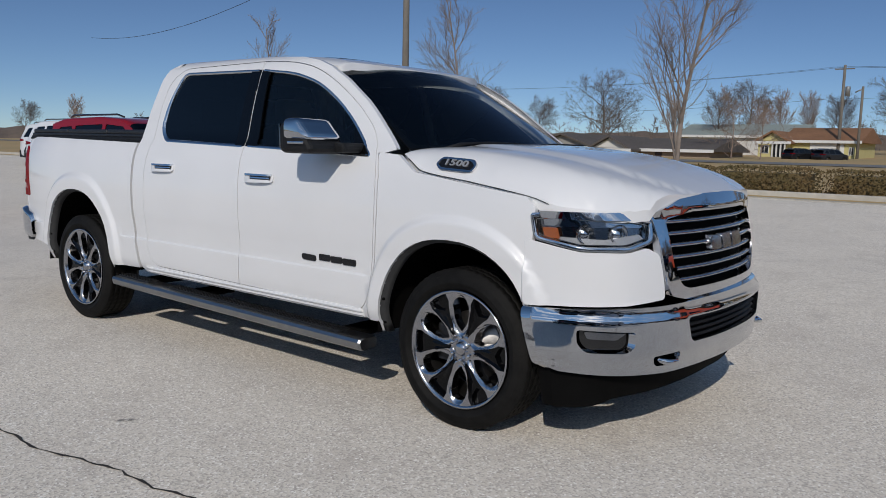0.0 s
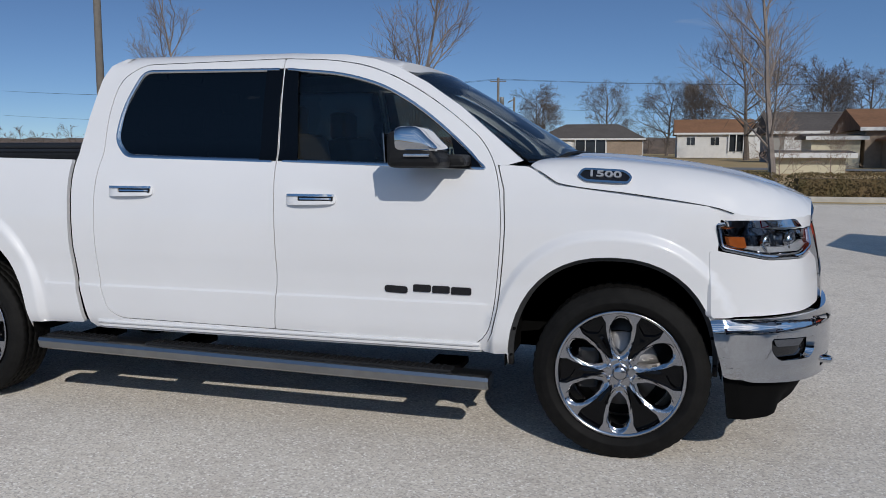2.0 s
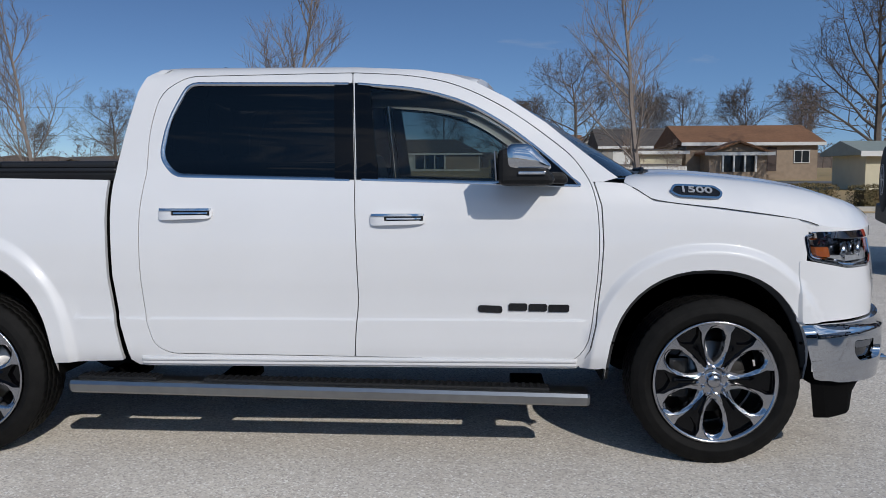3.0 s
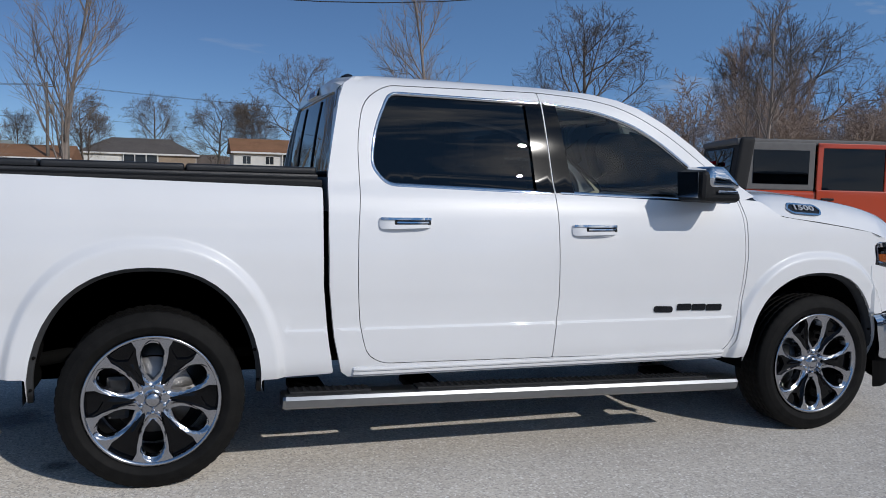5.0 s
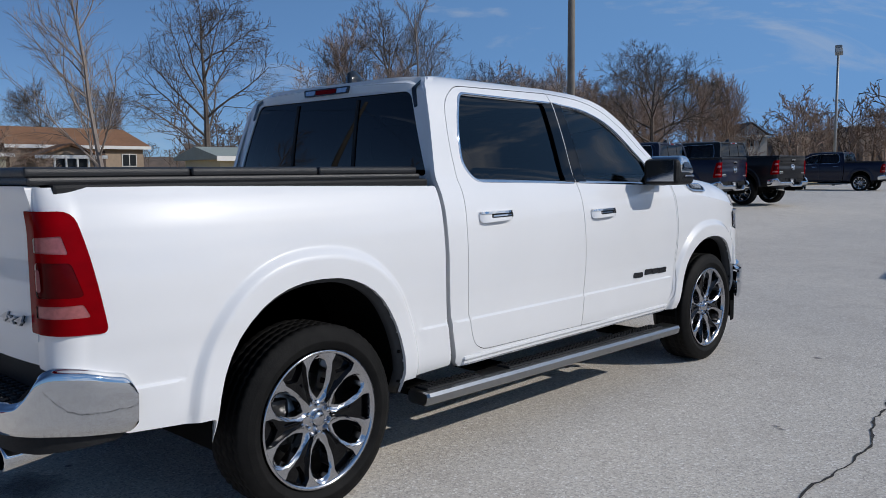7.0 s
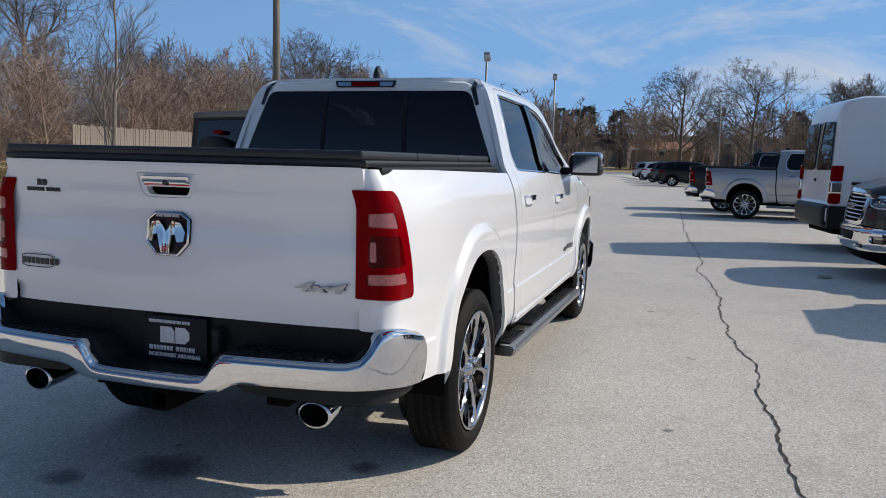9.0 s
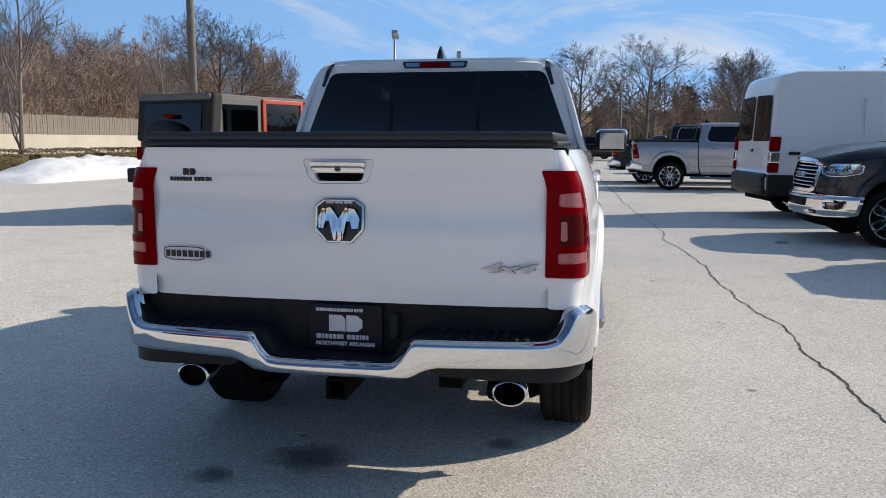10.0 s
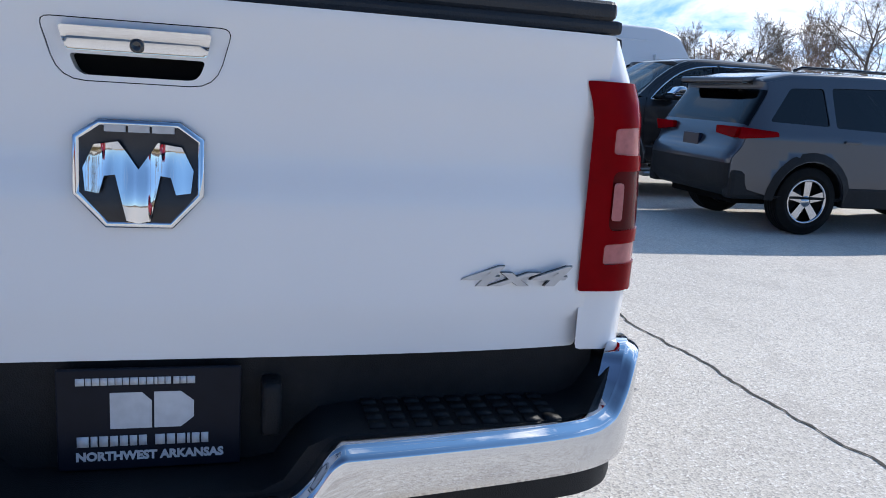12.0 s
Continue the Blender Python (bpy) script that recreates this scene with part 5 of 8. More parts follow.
    text_mesh("badge_edge", "4x4", 0.070, DECAL, gate, Matrix.Translation(go(-0.650, 0.947, 0.0015)) @ mt @ Matrix.Diagonal((1.95, 0.74, 1, 1)), 0.002, "dark rim of the badge", 0.0022, 0.35)
    text_mesh("drive_badge", "4x4", 0.070, SATIN_SILVER, gate, Matrix.Translation(go(-0.650, 0.947, 0.004)) @ mt @ Matrix.Diagonal((1.95, 0.74, 1, 1)), 0.006, "silver drive badge", 0.0015, 0.35)
    # rear bumper
    bm = bmesh.new()
    brow = [(0.20, 0.594), (0.245, 0.600), (0.275, 0.625), (0.315, 0.680), (0.335, 0.690), (0.80, 0.690), (0.86, 0.700), (0.90, 0.735), (0.945, 0.795), (0.985, 0.808), (1.06, 0.800), (1.18, 0.768), (1.245, 0.755)]
    foot = [(0.24, 0.540), (0.30, 0.546), (0.37, 0.578), (0.42, 0.588), (0.80, 0.592), (0.95, 0.588), (1.10, 0.572), (1.245, 0.556)]
    rows = []
    for c in np.linspace(-1.245, 1.245, 421):
        a = abs(c)
        k = max(0.0, (a - 1.195) / 0.05)
        t, b = spline(brow, a) - 0.05 * k ** 2.5, spline(foot, a) + 0.03 * k ** 2.5
        row = [(stern(-0.050)(c, t - 0.004)), (stern(-0.012)(c, t))]
        for d in (0.001, 0.003, 0.006, 0.010, 0.015, 0.021):
            row.append(stern(0.016 - 0.026 * ease(1 - d / 0.021) ** 1.5)(c, t - d))
        for q in (0.2, 0.4, 0.6, 0.8, 1.0):
            row.append(stern(0.016 - 0.010 * q * q)(c, t - 0.021 + (b - t + 0.021) * q))
        row.append(stern(-0.02)(c, b - 0.003))
        rows.append([bm.verts.new(p) for p in row])
    for p, q in zip(rows, rows[1:]):
        for i in range(len(p) - 1):
            bm.faces.new((p[i], p[i + 1], q[i + 1], q[i])).smooth = True
    fix_normals(bm)
    rb = part("rear_bumper", bm, CHROME, T, "chrome rear bumper")
    bm = bmesh.new()
    tp = rounded([(-2.72, 0.925), (-2.80, 0.925), (-2.90, 0.890), (-2.975, 0.80), (-3.000, 0.69), (-3.012, 0.0, 0), (-3.000, -0.69), (-2.975, -0.80), (-2.90, -0.890), (-2.80, -0.925), (-2.72, -0.925), (-2.70, -0.80), (-2.78, 0.0, 0), (-2.70, 0.80)], 0.02)
    def step(x, y):
        a = abs(y)
        z = 0.688 + 0.105 * ease((a - 0.80) / 0.10) - 0.094 * ease((0.30 - a) / 0.09)
        return (x, y, min(z, 0.765))
    sheet(bm, tp, step, 0.04, 0.06, (0, 0, 1))
    for sg in (-1, 1):
        for i in range(9):
            for j in range(4):
                box(bm, -2.985 + j * 0.036, -2.957 + j * 0.036, sg * (0.40 + i * 0.042) - 0.014, sg * (0.40 + i * 0.042) + 0.014, 0.686, 0.693)
    part("step_pad", bm, BLACK_PLASTIC, rb, "black plastic step pad")
    bm = bmesh.new()
    sheet(bm, [(-0.86, 0.805), (-0.86, 0.66), (-0.30, 0.66), (-0.26, 0.57), (0.26, 0.57), (0.30, 0.66), (0.86, 0.66), (0.86, 0.805)], lambda y, z: (-2.855 - 0.02 * ease((0.34 - abs(y)) / 0.04), y, z), 0.06, 0.03, (-1, 0, 0))
    box(bm, -2.93, -2.865, -0.235, -0.200, 0.655, 0.755, 0.01)
    part("bumper_backing", bm, BLACK_PLASTIC, rb)
    bm = bmesh.new()
    sheet(bm, rounded([(-1.20, 0.600), (-1.14, 0.532), (-0.92, 0.522), (-0.42, 0.548), (-0.36, 0.585), (-0.5, 0.61)], 0.02), stern(-0.02), 0.05, 0.05, (-1, 0, 0))
    part("lower_valance", bm, BLACK_PLASTIC, rb, "black lower valance")
    bm = bmesh.new()
    sheet(bm, rounded([(1.20, 0.600), (1.14, 0.532), (0.92, 0.522), (0.42, 0.548), (0.36, 0.585), (0.5, 0.61)], 0.02), stern(-0.02), 0.05, 0.05, (-1, 0, 0))
    part("lower_valance", bm, BLACK_PLASTIC, rb, "black lower valance")
    # plate
    bm = bmesh.new()
    box(bm, -2.905, -2.897, -0.152, 0.152, 0.612, 0.797, 0.003)
    pl = part("licence_plate", bm, PLATE_DARK, T, "dark dealer plate")
    pl.location = (0.0, -0.012, -0.014)
    bm = bmesh.new()
    pf = lambda u, v: (-2.9055, 0.120 - u, 0.768 + v)
    bars(bm, [0.014, 0.009, 0.012, 0.011, 0.010, 0.010, 0.010, 0.013, 0.011, 0.011, 0.005, 0.010, 0.009, -0.001, 0.010, 0.010, 0.013], 0.013, pf, (-0.001, 0, 0), 0.12)
    pf = lambda u, v: (-2.9055, 0.120 - u, 0.656 + v)
    bars(bm, [0.019, 0.011, 0.014, 0.013, 0.013, 0.012, 0.013, -0.008, 0.016, 0.014, 0.014, 0.005, 0.013, 0.012], 0.019, pf, (-0.001, 0, 0), 0.16)
    for y0, q in ((0.066, [(0, 0), (0.068, 0), (0.068, 0.050), (0.052, 0.066), (0, 0.066)]), (-0.006, [(0, 0), (0.044, 0), (0.066, 0.018), (0.066, 0.048), (0.044, 0.066), (0, 0.066)])):
        sheet(bm, [(y0 - a, 0.688 + b) for a, b in q], lambda y, z: (-2.9062, y, z), 0.05, 0.001, (-1, 0, 0))
    tagged(part("plate_print", bm, PLATE_TEXT, pl, "pale bars and shapes on the plate"), kind="stuff")
    text_mesh("plate_line", "NORTHWEST ARKANSAS", 0.0215, PLATE_TEXT, pl, Matrix.Translation((-2.9058, 0.0, 0.637)) @ mt, 0.0006, bold=0.0010)
    # hitch
    bm = bmesh.new()
    lp = [(-0.043, 0.505), (0.043, 0.505), (0.043, 0.420), (-0.043, 0.420)]
    sheet(bm, rounded(lp, 0.008), lambda y, z: (-2.99, y, z), 0.05, 0.25, (-1, 0, 0), [rounded([(-0.031, 0.493), (0.031, 0.493), (0.031, 0.432), (-0.031, 0.432)], 0.005)], hole_fold=0.2)
    box(bm, -2.95, -2.80, -0.13, 0.13, 0.505, 0.545, 0.008)
    part("hitch_receiver", bm, UNDER, T, "black hitch receiver")
    # front: grille, chrome surround, bumper
    fo = (1, 0, 0)
    top = [(-0.655, 1.110), (-0.60, 1.130), (-0.45, 1.175), (-0.20, 1.196), (-0.06, 1.198), (0.06, 1.198), (0.20, 1.196), (0.45, 1.175), (0.60, 1.130), (0.655, 1.110)]
    outer = top + [(0.632, 0.985), (0.618, 0.90), (0.600, 0.80), (0.560, 0.735), (0.45, 0.712), (-0.45, 0.712), (-0.560, 0.735), (-0.600, 0.80), (-0.618, 0.90), (-0.632, 0.985)]
    inner = rounded([(-0.572, 1.085), (-0.550, 0.870), (-0.490, 0.780), (-0.43, 0.762), (0.43, 0.762), (0.490, 0.780), (0.550, 0.870), (0.572, 1.085), (0.35, 1.115), (-0.35, 1.115)], 0.03)
    bm = bmesh.new()
    sheet(bm, rounded(outer, 0.02, 3), lambda c, z: nose(0.012 + 0.018 * ease((z - 1.10) / 0.04))(c, z), 0.035, 0.06, fo, [inner], hole_fold=0.05)
    gr = part("grille", bm, CHROME, T, "chrome grille surround with horizontal bars")
    bm = bmesh.new()
    sheet(bm, shrink(inner, -0.01), nose(-0.055), 0.06, 0.0, fo)
    part("grille_backing", bm, UNDER, gr)
    for k in range(6):
        z = 0.800 + k * 0.054
        w = 0.500 + 0.075 * ease(k / 4)
        bm = bmesh.new()
        rows = []
        for c in np.linspace(-w, w, 29):
            rows.append([bm.verts.new(nose(o)(c, z + d)) for o, d in ((-0.03, -0.010), (-0.006, -0.006), (0.002, 0.004), (-0.006, 0.012), (-0.03, 0.013))])
        for p, q in zip(rows, rows[1:]):
            for i in range(4):
                fc = bm.faces.new((p[i], p[i + 1], q[i + 1], q[i]))
                fc.smooth = True
        fix_normals(bm)
        part("grille_bar", bm, POLISHED, gr)
    bm = bmesh.new()
    for c0, w in ((-0.205, 0.112), (-0.068, 0.112), (0.070, 0.135)):
        q = [(0.008, 0), (w - 0.008, 0), (w, 0.012), (w, 0.056), (w - 0.008, 0.068), (0.008, 0.068), (0, 0.056), (0, 0.012)]
        sheet(bm, [(c0 + a, 0.925 + b) for a, b in q], nose(0.012), 0.04, 0.03, fo)
    part("grille_emblem", bm, BADGE_SILVER, gr, "silver block emblem")
    bm = bmesh.new()
    up = [(-1.232, 0.684), (-1.0, 0.690), (-0.70, 0.700), (-0.30, 0.712)]
    lo = [(-0.30, 0.402), (-0.62, 0.394), (-0.92, 0.400), (-1.10, 0.408), (-1.170, 0.430), (-1.212, 0.58)]
    lp = up + [(-c, z) for c, z in up[::-1]] + [(-c, z) for c, z in lo[::-1]] + lo
    holes = []
    for s2 in (-1, 1):
        holes.append(rounded([(s2 * 1.03, 0.606), (s2 * 1.025, 0.542), (s2 * 0.99, 0.504), (s2 * 0.825, 0.502), (s2 * 0.79, 0.53), (s2 * 0.79, 0.598)], 0.02))
        holes.append(rounded([(s2 * 0.70, 0.478), (s2 * 0.68, 0.430), (s2 * 0.54, 0.430), (s2 * 0.54, 0.490)], 0.02))
    holes.append(rounded([(-0.50, 0.640), (-0.46, 0.520), (0.46, 0.520), (0.50, 0.640)], 0.03))
    bf = lambda c, z: nose(0.060 - 0.028 * ease((z - 0.655) / 0.03) - 0.016 * ease((0.50 - z) / 0.1))(c, z)
    sheet(bm, rounded(lp, 0.015, 3), bf, 0.035, 0.05, fo, holes, hole_fold=0.035)
    fb = part("front_bumper", bm, CHROME, T, "chrome front bumper")
    bm = bmesh.new()
    for k in range(4):
        rows = [[bm.verts.new(nose(o)(c, 0.535 + k * 0.028 + d)) for o, d in ((0.01, -0.006), (0.04, 0), (0.01, 0.008))] for c in np.linspace(-0.49, 0.49, 17)]
        for p, q in zip(rows, rows[1:]):
            for i in range(2):
                bm.faces.new((p[i], p[i + 1], q[i + 1], q[i]))
    sheet(bm, [(-0.75, 0.70), (-0.75, 0.42), (0.75, 0.42), (0.75, 0.70)], nose(0.0), 0.08, 0.0, fo)
    part("lower_grille", bm, BLACK_PLASTIC, fb, "black lower grille")
    bm = bmesh.new()
    sheet(bm, rounded([(-1.150, 0.450), (-1.120, 0.225), (-0.70, 0.262), (0.0, 0.285, 0), (0.70, 0.262), (1.120, 0.225), (1.150, 0.450)], 0.015), lambda c, z: nose(0.004 - 0.09 * ease((0.44 - z) / 0.2) * ease((1.0 - abs(c)) / 0.2))(c, z), 0.06, 0.06, fo)
    part("chin_spoiler", bm, UNDER, fb, "black chin spoiler")
    # cabin
    bm = bmesh.new()
    for sg in (-1, 1):
        for x in (0.10, -0.72):
            box(bm, x, x + 0.52, sg * 0.40 - 0.26, sg * 0.40 + 0.26, 0.86, 1.06, 0.06, 3)
            box(bm, x - 0.10, x + 0.08, sg * 0.40 - 0.25, sg * 0.40 + 0.25, 0.95, 1.52, 0.06, 3, m=Matrix.Translation((x, 0, 1)) @ Matrix.Rotation(-0.20, 4, "Y") @ Matrix.Translation((-x, 0, -1)))
            box(bm, x - 0.20, x - 0.09, sg * 0.40 - 0.13, sg * 0.40 + 0.13, 1.50, 1.68, 0.04, 3)
    part("seats", bm, SEAT, T, "row of tan leather seats")
    bm = bmesh.new()
    box(bm, 0.92, 1.36, -0.80, 0.80, 1.10, 1.34, 0.05, 3)
    box(bm, 0.0, 0.95, -0.13, 0.13, 0.85, 1.12, 0.04)
    box(bm, -0.98, 1.30, -0.86, 0.86, 0.74, 0.82)
    part("dashboard", bm, CABIN, T, "dark dashboard and console")
    bm = bmesh.new()
    ring = [(0.80 + 0.06 * math.sin(a), 0.40 + 0.185 * math.cos(a), 1.26 + 0.175 * math.sin(a)) for a in np.linspace(0, math.tau, 29)]
    tube(bm, ring, 0.017, 8, cap=False)
    tube(bm, [(0.80, 0.24, 1.26), (0.82, 0.40, 1.25), (0.80, 0.56, 1.26)], 0.02, 8)
    tube(bm, [(0.82, 0.40, 1.25), (1.05, 0.40, 1.18)], 0.03, 8)
    part("steering_wheel", bm, CABIN, T, "dark steering wheel")
    # wheels
    for x in (1.836, -1.836):
        for sg in (-1, 1):
            wheel_set(T, x, sg * 0.872, 0.402, sg)
    return T


hero = pickup("pickup_truck", "white crew-cab pickup with chrome trim, parked on the lot", "parked vehicles", WHITE, None)

# ---- other vehicles ----
def repaint(ob, old, fresh):
    for o in (ob, *ob.children_recursive):
        for slot in o.material_slots:
            if slot.material is old:
                slot.link = "OBJECT"
                slot.material = fresh
    return ob


NAVY = car_paint("navy_paint", (0.007, 0.011, 0.030), 0.34, 0.0, 0.30, 0.25)
BLACK_PAINT = car_paint("black_paint", (0.010, 0.010, 0.011), 0.34, 0.0, 0.30, 0.25)
SILVER = car_paint("silver_paint", (0.36, 0.37, 0.39), 0.30, 0.6)
CHARCOAL = car_paint("charcoal_paint", (0.026, 0.028, 0.033), 0.30, 0.3, 0.45, 0.3)
SLATE = car_paint("slate_paint", (0.048, 0.055, 0.070), 0.28, 0.4)
RED = car_paint("red_paint", (0.24, 0.005, 0.010), 0.28, 0.0, 0.5, 0.3)
VAN_WHITE = car_paint("van_white_paint", (0.72, 0.73, 0.75), 0.35)
ORANGE = car_paint("orange_paint", (0.48, 0.055, 0.014), 0.30)
TOP_CLOTH = material("soft_top_cloth", (0.011, 0.011, 0.012), 0.75, noise_scale=10.0, noise_amt=0.3, bump=0.3, bump_scale=90.0)
# the orange paint as it looks in shade, put into the colour
ORANGE_SHADED = car_paint("shaded_orange_paint", (0.10, 0.012, 0.010))
# the black soft top where sun falls on it: a paler grey copy
TOP_CLOTH_LIT = material("sunlit_soft_top", (0.16, 0.155, 0.15), 0.8, noise_scale=10.0, noise_amt=0.25, bump=0.3, bump_scale=90.0)
CAR_GLASS = glass("car_glass", (0.05, 0.055, 0.06), ior=1.55)


def motor_car(name, label, category, paint, m, prof, glass_span, arches, wheel_r, panes, w0=0.92, belt=1.05, tumble=0.30, plastic_z=0.55, lamps=(), style="five", rim=0.66, arch_w=0.055):
    """A car from its side line: prof runs from the rear foot over the roof to the front foot."""
    T = thing(name, label, category, "parked vehicles", m)
    xs = [p[0] for p in prof]
    xmin, xmax = min(xs), max(xs)

    def wid(x, z):
        w = w0 - tumble * max(0.0, z - belt) - 0.12 * max(0.0, 0.55 - z)
        e = 0.0
        if x > xmax - 0.7:
            e = ((x - xmax + 0.7) / 0.7) ** 2 * 0.20
        if x < xmin + 0.5:
            e = ((xmin + 0.5 - x) / 0.5) ** 2 * 0.10
        for cx, r in arches:
            d = math.hypot(x - cx, z - wheel_r) - r
            if d < 0.10:
                w += 0.02 * ease(1 - (d - 0.03) / 0.06)
        return w - e

    loop = rounded([(x, z, 0.10) for x, z in prof], 0.10, 5)
    line = dense(loop, 0.10)
    inner = shrink(line, 0.055)
    bms = {"body_shell": bmesh.new(), "windshield": bmesh.new(), "rear_window": bmesh.new(), "front_trim": bmesh.new(), "rear_trim": bmesh.new()}
    mats = {"body_shell": paint, "windshield": CAR_GLASS, "rear_window": CAR_GLASS, "front_trim": BLACK_PLASTIC, "rear_trim": BLACK_PLASTIC}
    ts = (-1.0, -0.985, -0.94, -0.84, -0.6, -0.3, 0.0, 0.3, 0.6, 0.84, 0.94, 0.985, 1.0)
    pull = {1.0: 1.0, 0.985: 0.55, 0.94: 0.22, 0.84: 0.04}
    floor_z = min(prof[0][1], prof[-1][1]) + 0.02

    def row(i, bm):
        (x, z), (a, b) = line[i], inner[i]
        out = []
        for t in ts:
            p = pull.get(abs(t), 0.0)
            out.append(bm.verts.new((x + (a - x) * p, t * wid(x, z), z + (b - z) * p)))
        return out
    n = len(line)
    for i in range(n):
        j = (i + 1) % n
        (x, z), (x2, z2) = line[i], line[j]
        cx, cz = (x + x2) / 2, (z + z2) / 2
        if cz <= floor_z:
            continue
        glassy = any(g[0] < cx < g[1] and g[2] < cz < g[3] for g in glass_span)
        nm = ("windshield" if cx > 0 else "rear_window") if glassy else ("front_trim" if cx > 0 else "rear_trim") if cz < plastic_z else "body_shell"
        bm = bms[nm]
        p, q = row(i, bm), row(j, bm)
        for k in range(len(ts) - 1):
            f = bm.faces.new((p[k], p[k + 1], q[k + 1], q[k]))
            f.smooth = True
    for nm, bm in bms.items():
        bmesh.ops.remove_doubles(bm, verts=bm.verts[:], dist=1e-5)
        fix_normals(bm)
        if bm.faces:
            part(nm, bm, mats[nm], T)
        else:
            bm.free()
    for sg in (-1, 1):
        f, out = (lambda x, z: (x, sg * wid(x, z), z)), (0, sg, 0)
        low = [p for p in inner if p[1] > floor_z + 0.02]
        # start at the rear foot
        rear_i = min(range(len(low)), key=lambda i: abs(low[i][0] - xmin) + low[i][1] * 0.6)
        ordered = low[rear_i:] + low[:rear_i]
        if ordered[1][1] < ordered[0][1] or len(ordered) < 3:
            ordered = ordered[::-1]
        fi = min(range(len(ordered)), key=lambda i: abs(ordered[i][0] - xmax) + ordered[i][1] * 0.6)
        upper = ordered[:fi + 1]
        bottom = []
        for cx, r in sorted(arches, reverse=True):
            for q in range(13):
                a = math.pi * q / 12
                bottom.append((cx + r * math.cos(a), max(floor_z + 0.05, wheel_r + r * math.sin(a))))
        outline = upper + bottom
        bm = bmesh.new()
        holes = [rounded(p, 0.04) for p in panes]
        sheet(bm, outline, f, 0.09, 0.03, out, holes, hole_fold=0.02)
        side = part("body_side", bm, paint, T)
        for h in holes:
            bm = bmesh.new()
            sheet(bm, h, lambda x, z: (x, sg * (wid(x, z) - 0.012), z), 0.15, 0.0, out)
            part("window_pane", bm, CAR_GLASS, side, "dark window")
        for (cx, r) in arches:
            bm = bmesh.new()
            pts = [(cx + (r + 0.01) * math.cos(math.pi * q / 12), wheel_r + (r + 0.01) * math.sin(math.pi * q / 12)) for q in range(13)]
            pts2 = [(cx + (r + arch_w) * math.cos(math.pi * q / 12), wheel_r + (r + arch_w) * math.sin(math.pi * q / 12)) for q in range(13)]
            A = [bm.verts.new((x, sg * (wid(x, z) + 0.012), z)) for x, z in pts]
            B = [bm.verts.new((x, sg * (wid(x, z) + 0.006), z)) for x, z in pts2]
            C = [bm.verts.new((x, sg * (wid(x, z) - 0.35), z)) for x, z in pts]
            for q in range(12):
                bm.faces.new((A[q], A[q + 1], B[q + 1], B[q]))
                bm.faces.new((A[q], A[q + 1], C[q + 1], C[q]))
            part("arch_trim", bm, BLACK_PLASTIC, side, "black arch trim")
        # mirror
        bm = bmesh.new()
        px = max(p[0] for h in panes for p in h) - 0.22
        box(bm, px, px + 0.16, min(sg * (w0 - 0.02), sg * (w0 + 0.16)), max(sg * (w0 - 0.02), sg * (w0 + 0.16)), belt + 0.0, belt + 0.14, 0.035, 3)
        part("mirror", bm, paint, T)
        for nm, mt, poly in lamps:
            bm = bmesh.new()
            def lampf(u, v):
                # carried round the corner on to the end face
                return (u, sg * (wid(u, v) + 0.012), v)
            sheet(bm, rounded(poly, 0.02), lampf, 0.06, 0.03, out)
            part(nm, bm, mt, T)
        for cx, r in arches:
            wheel_set(T, cx, sg * (w0 - 0.115), wheel_r, sg, wheel_r, wheel_r * rim, style)
    bm = bmesh.new()
    box(bm, xmin + 0.25, xmax - 0.3, -w0 + 0.28, w0 - 0.28, floor_z - 0.06, belt - 0.15, 0.03)
    part("inner_shell", bm, UNDER, T, "dark inner body")
    return T


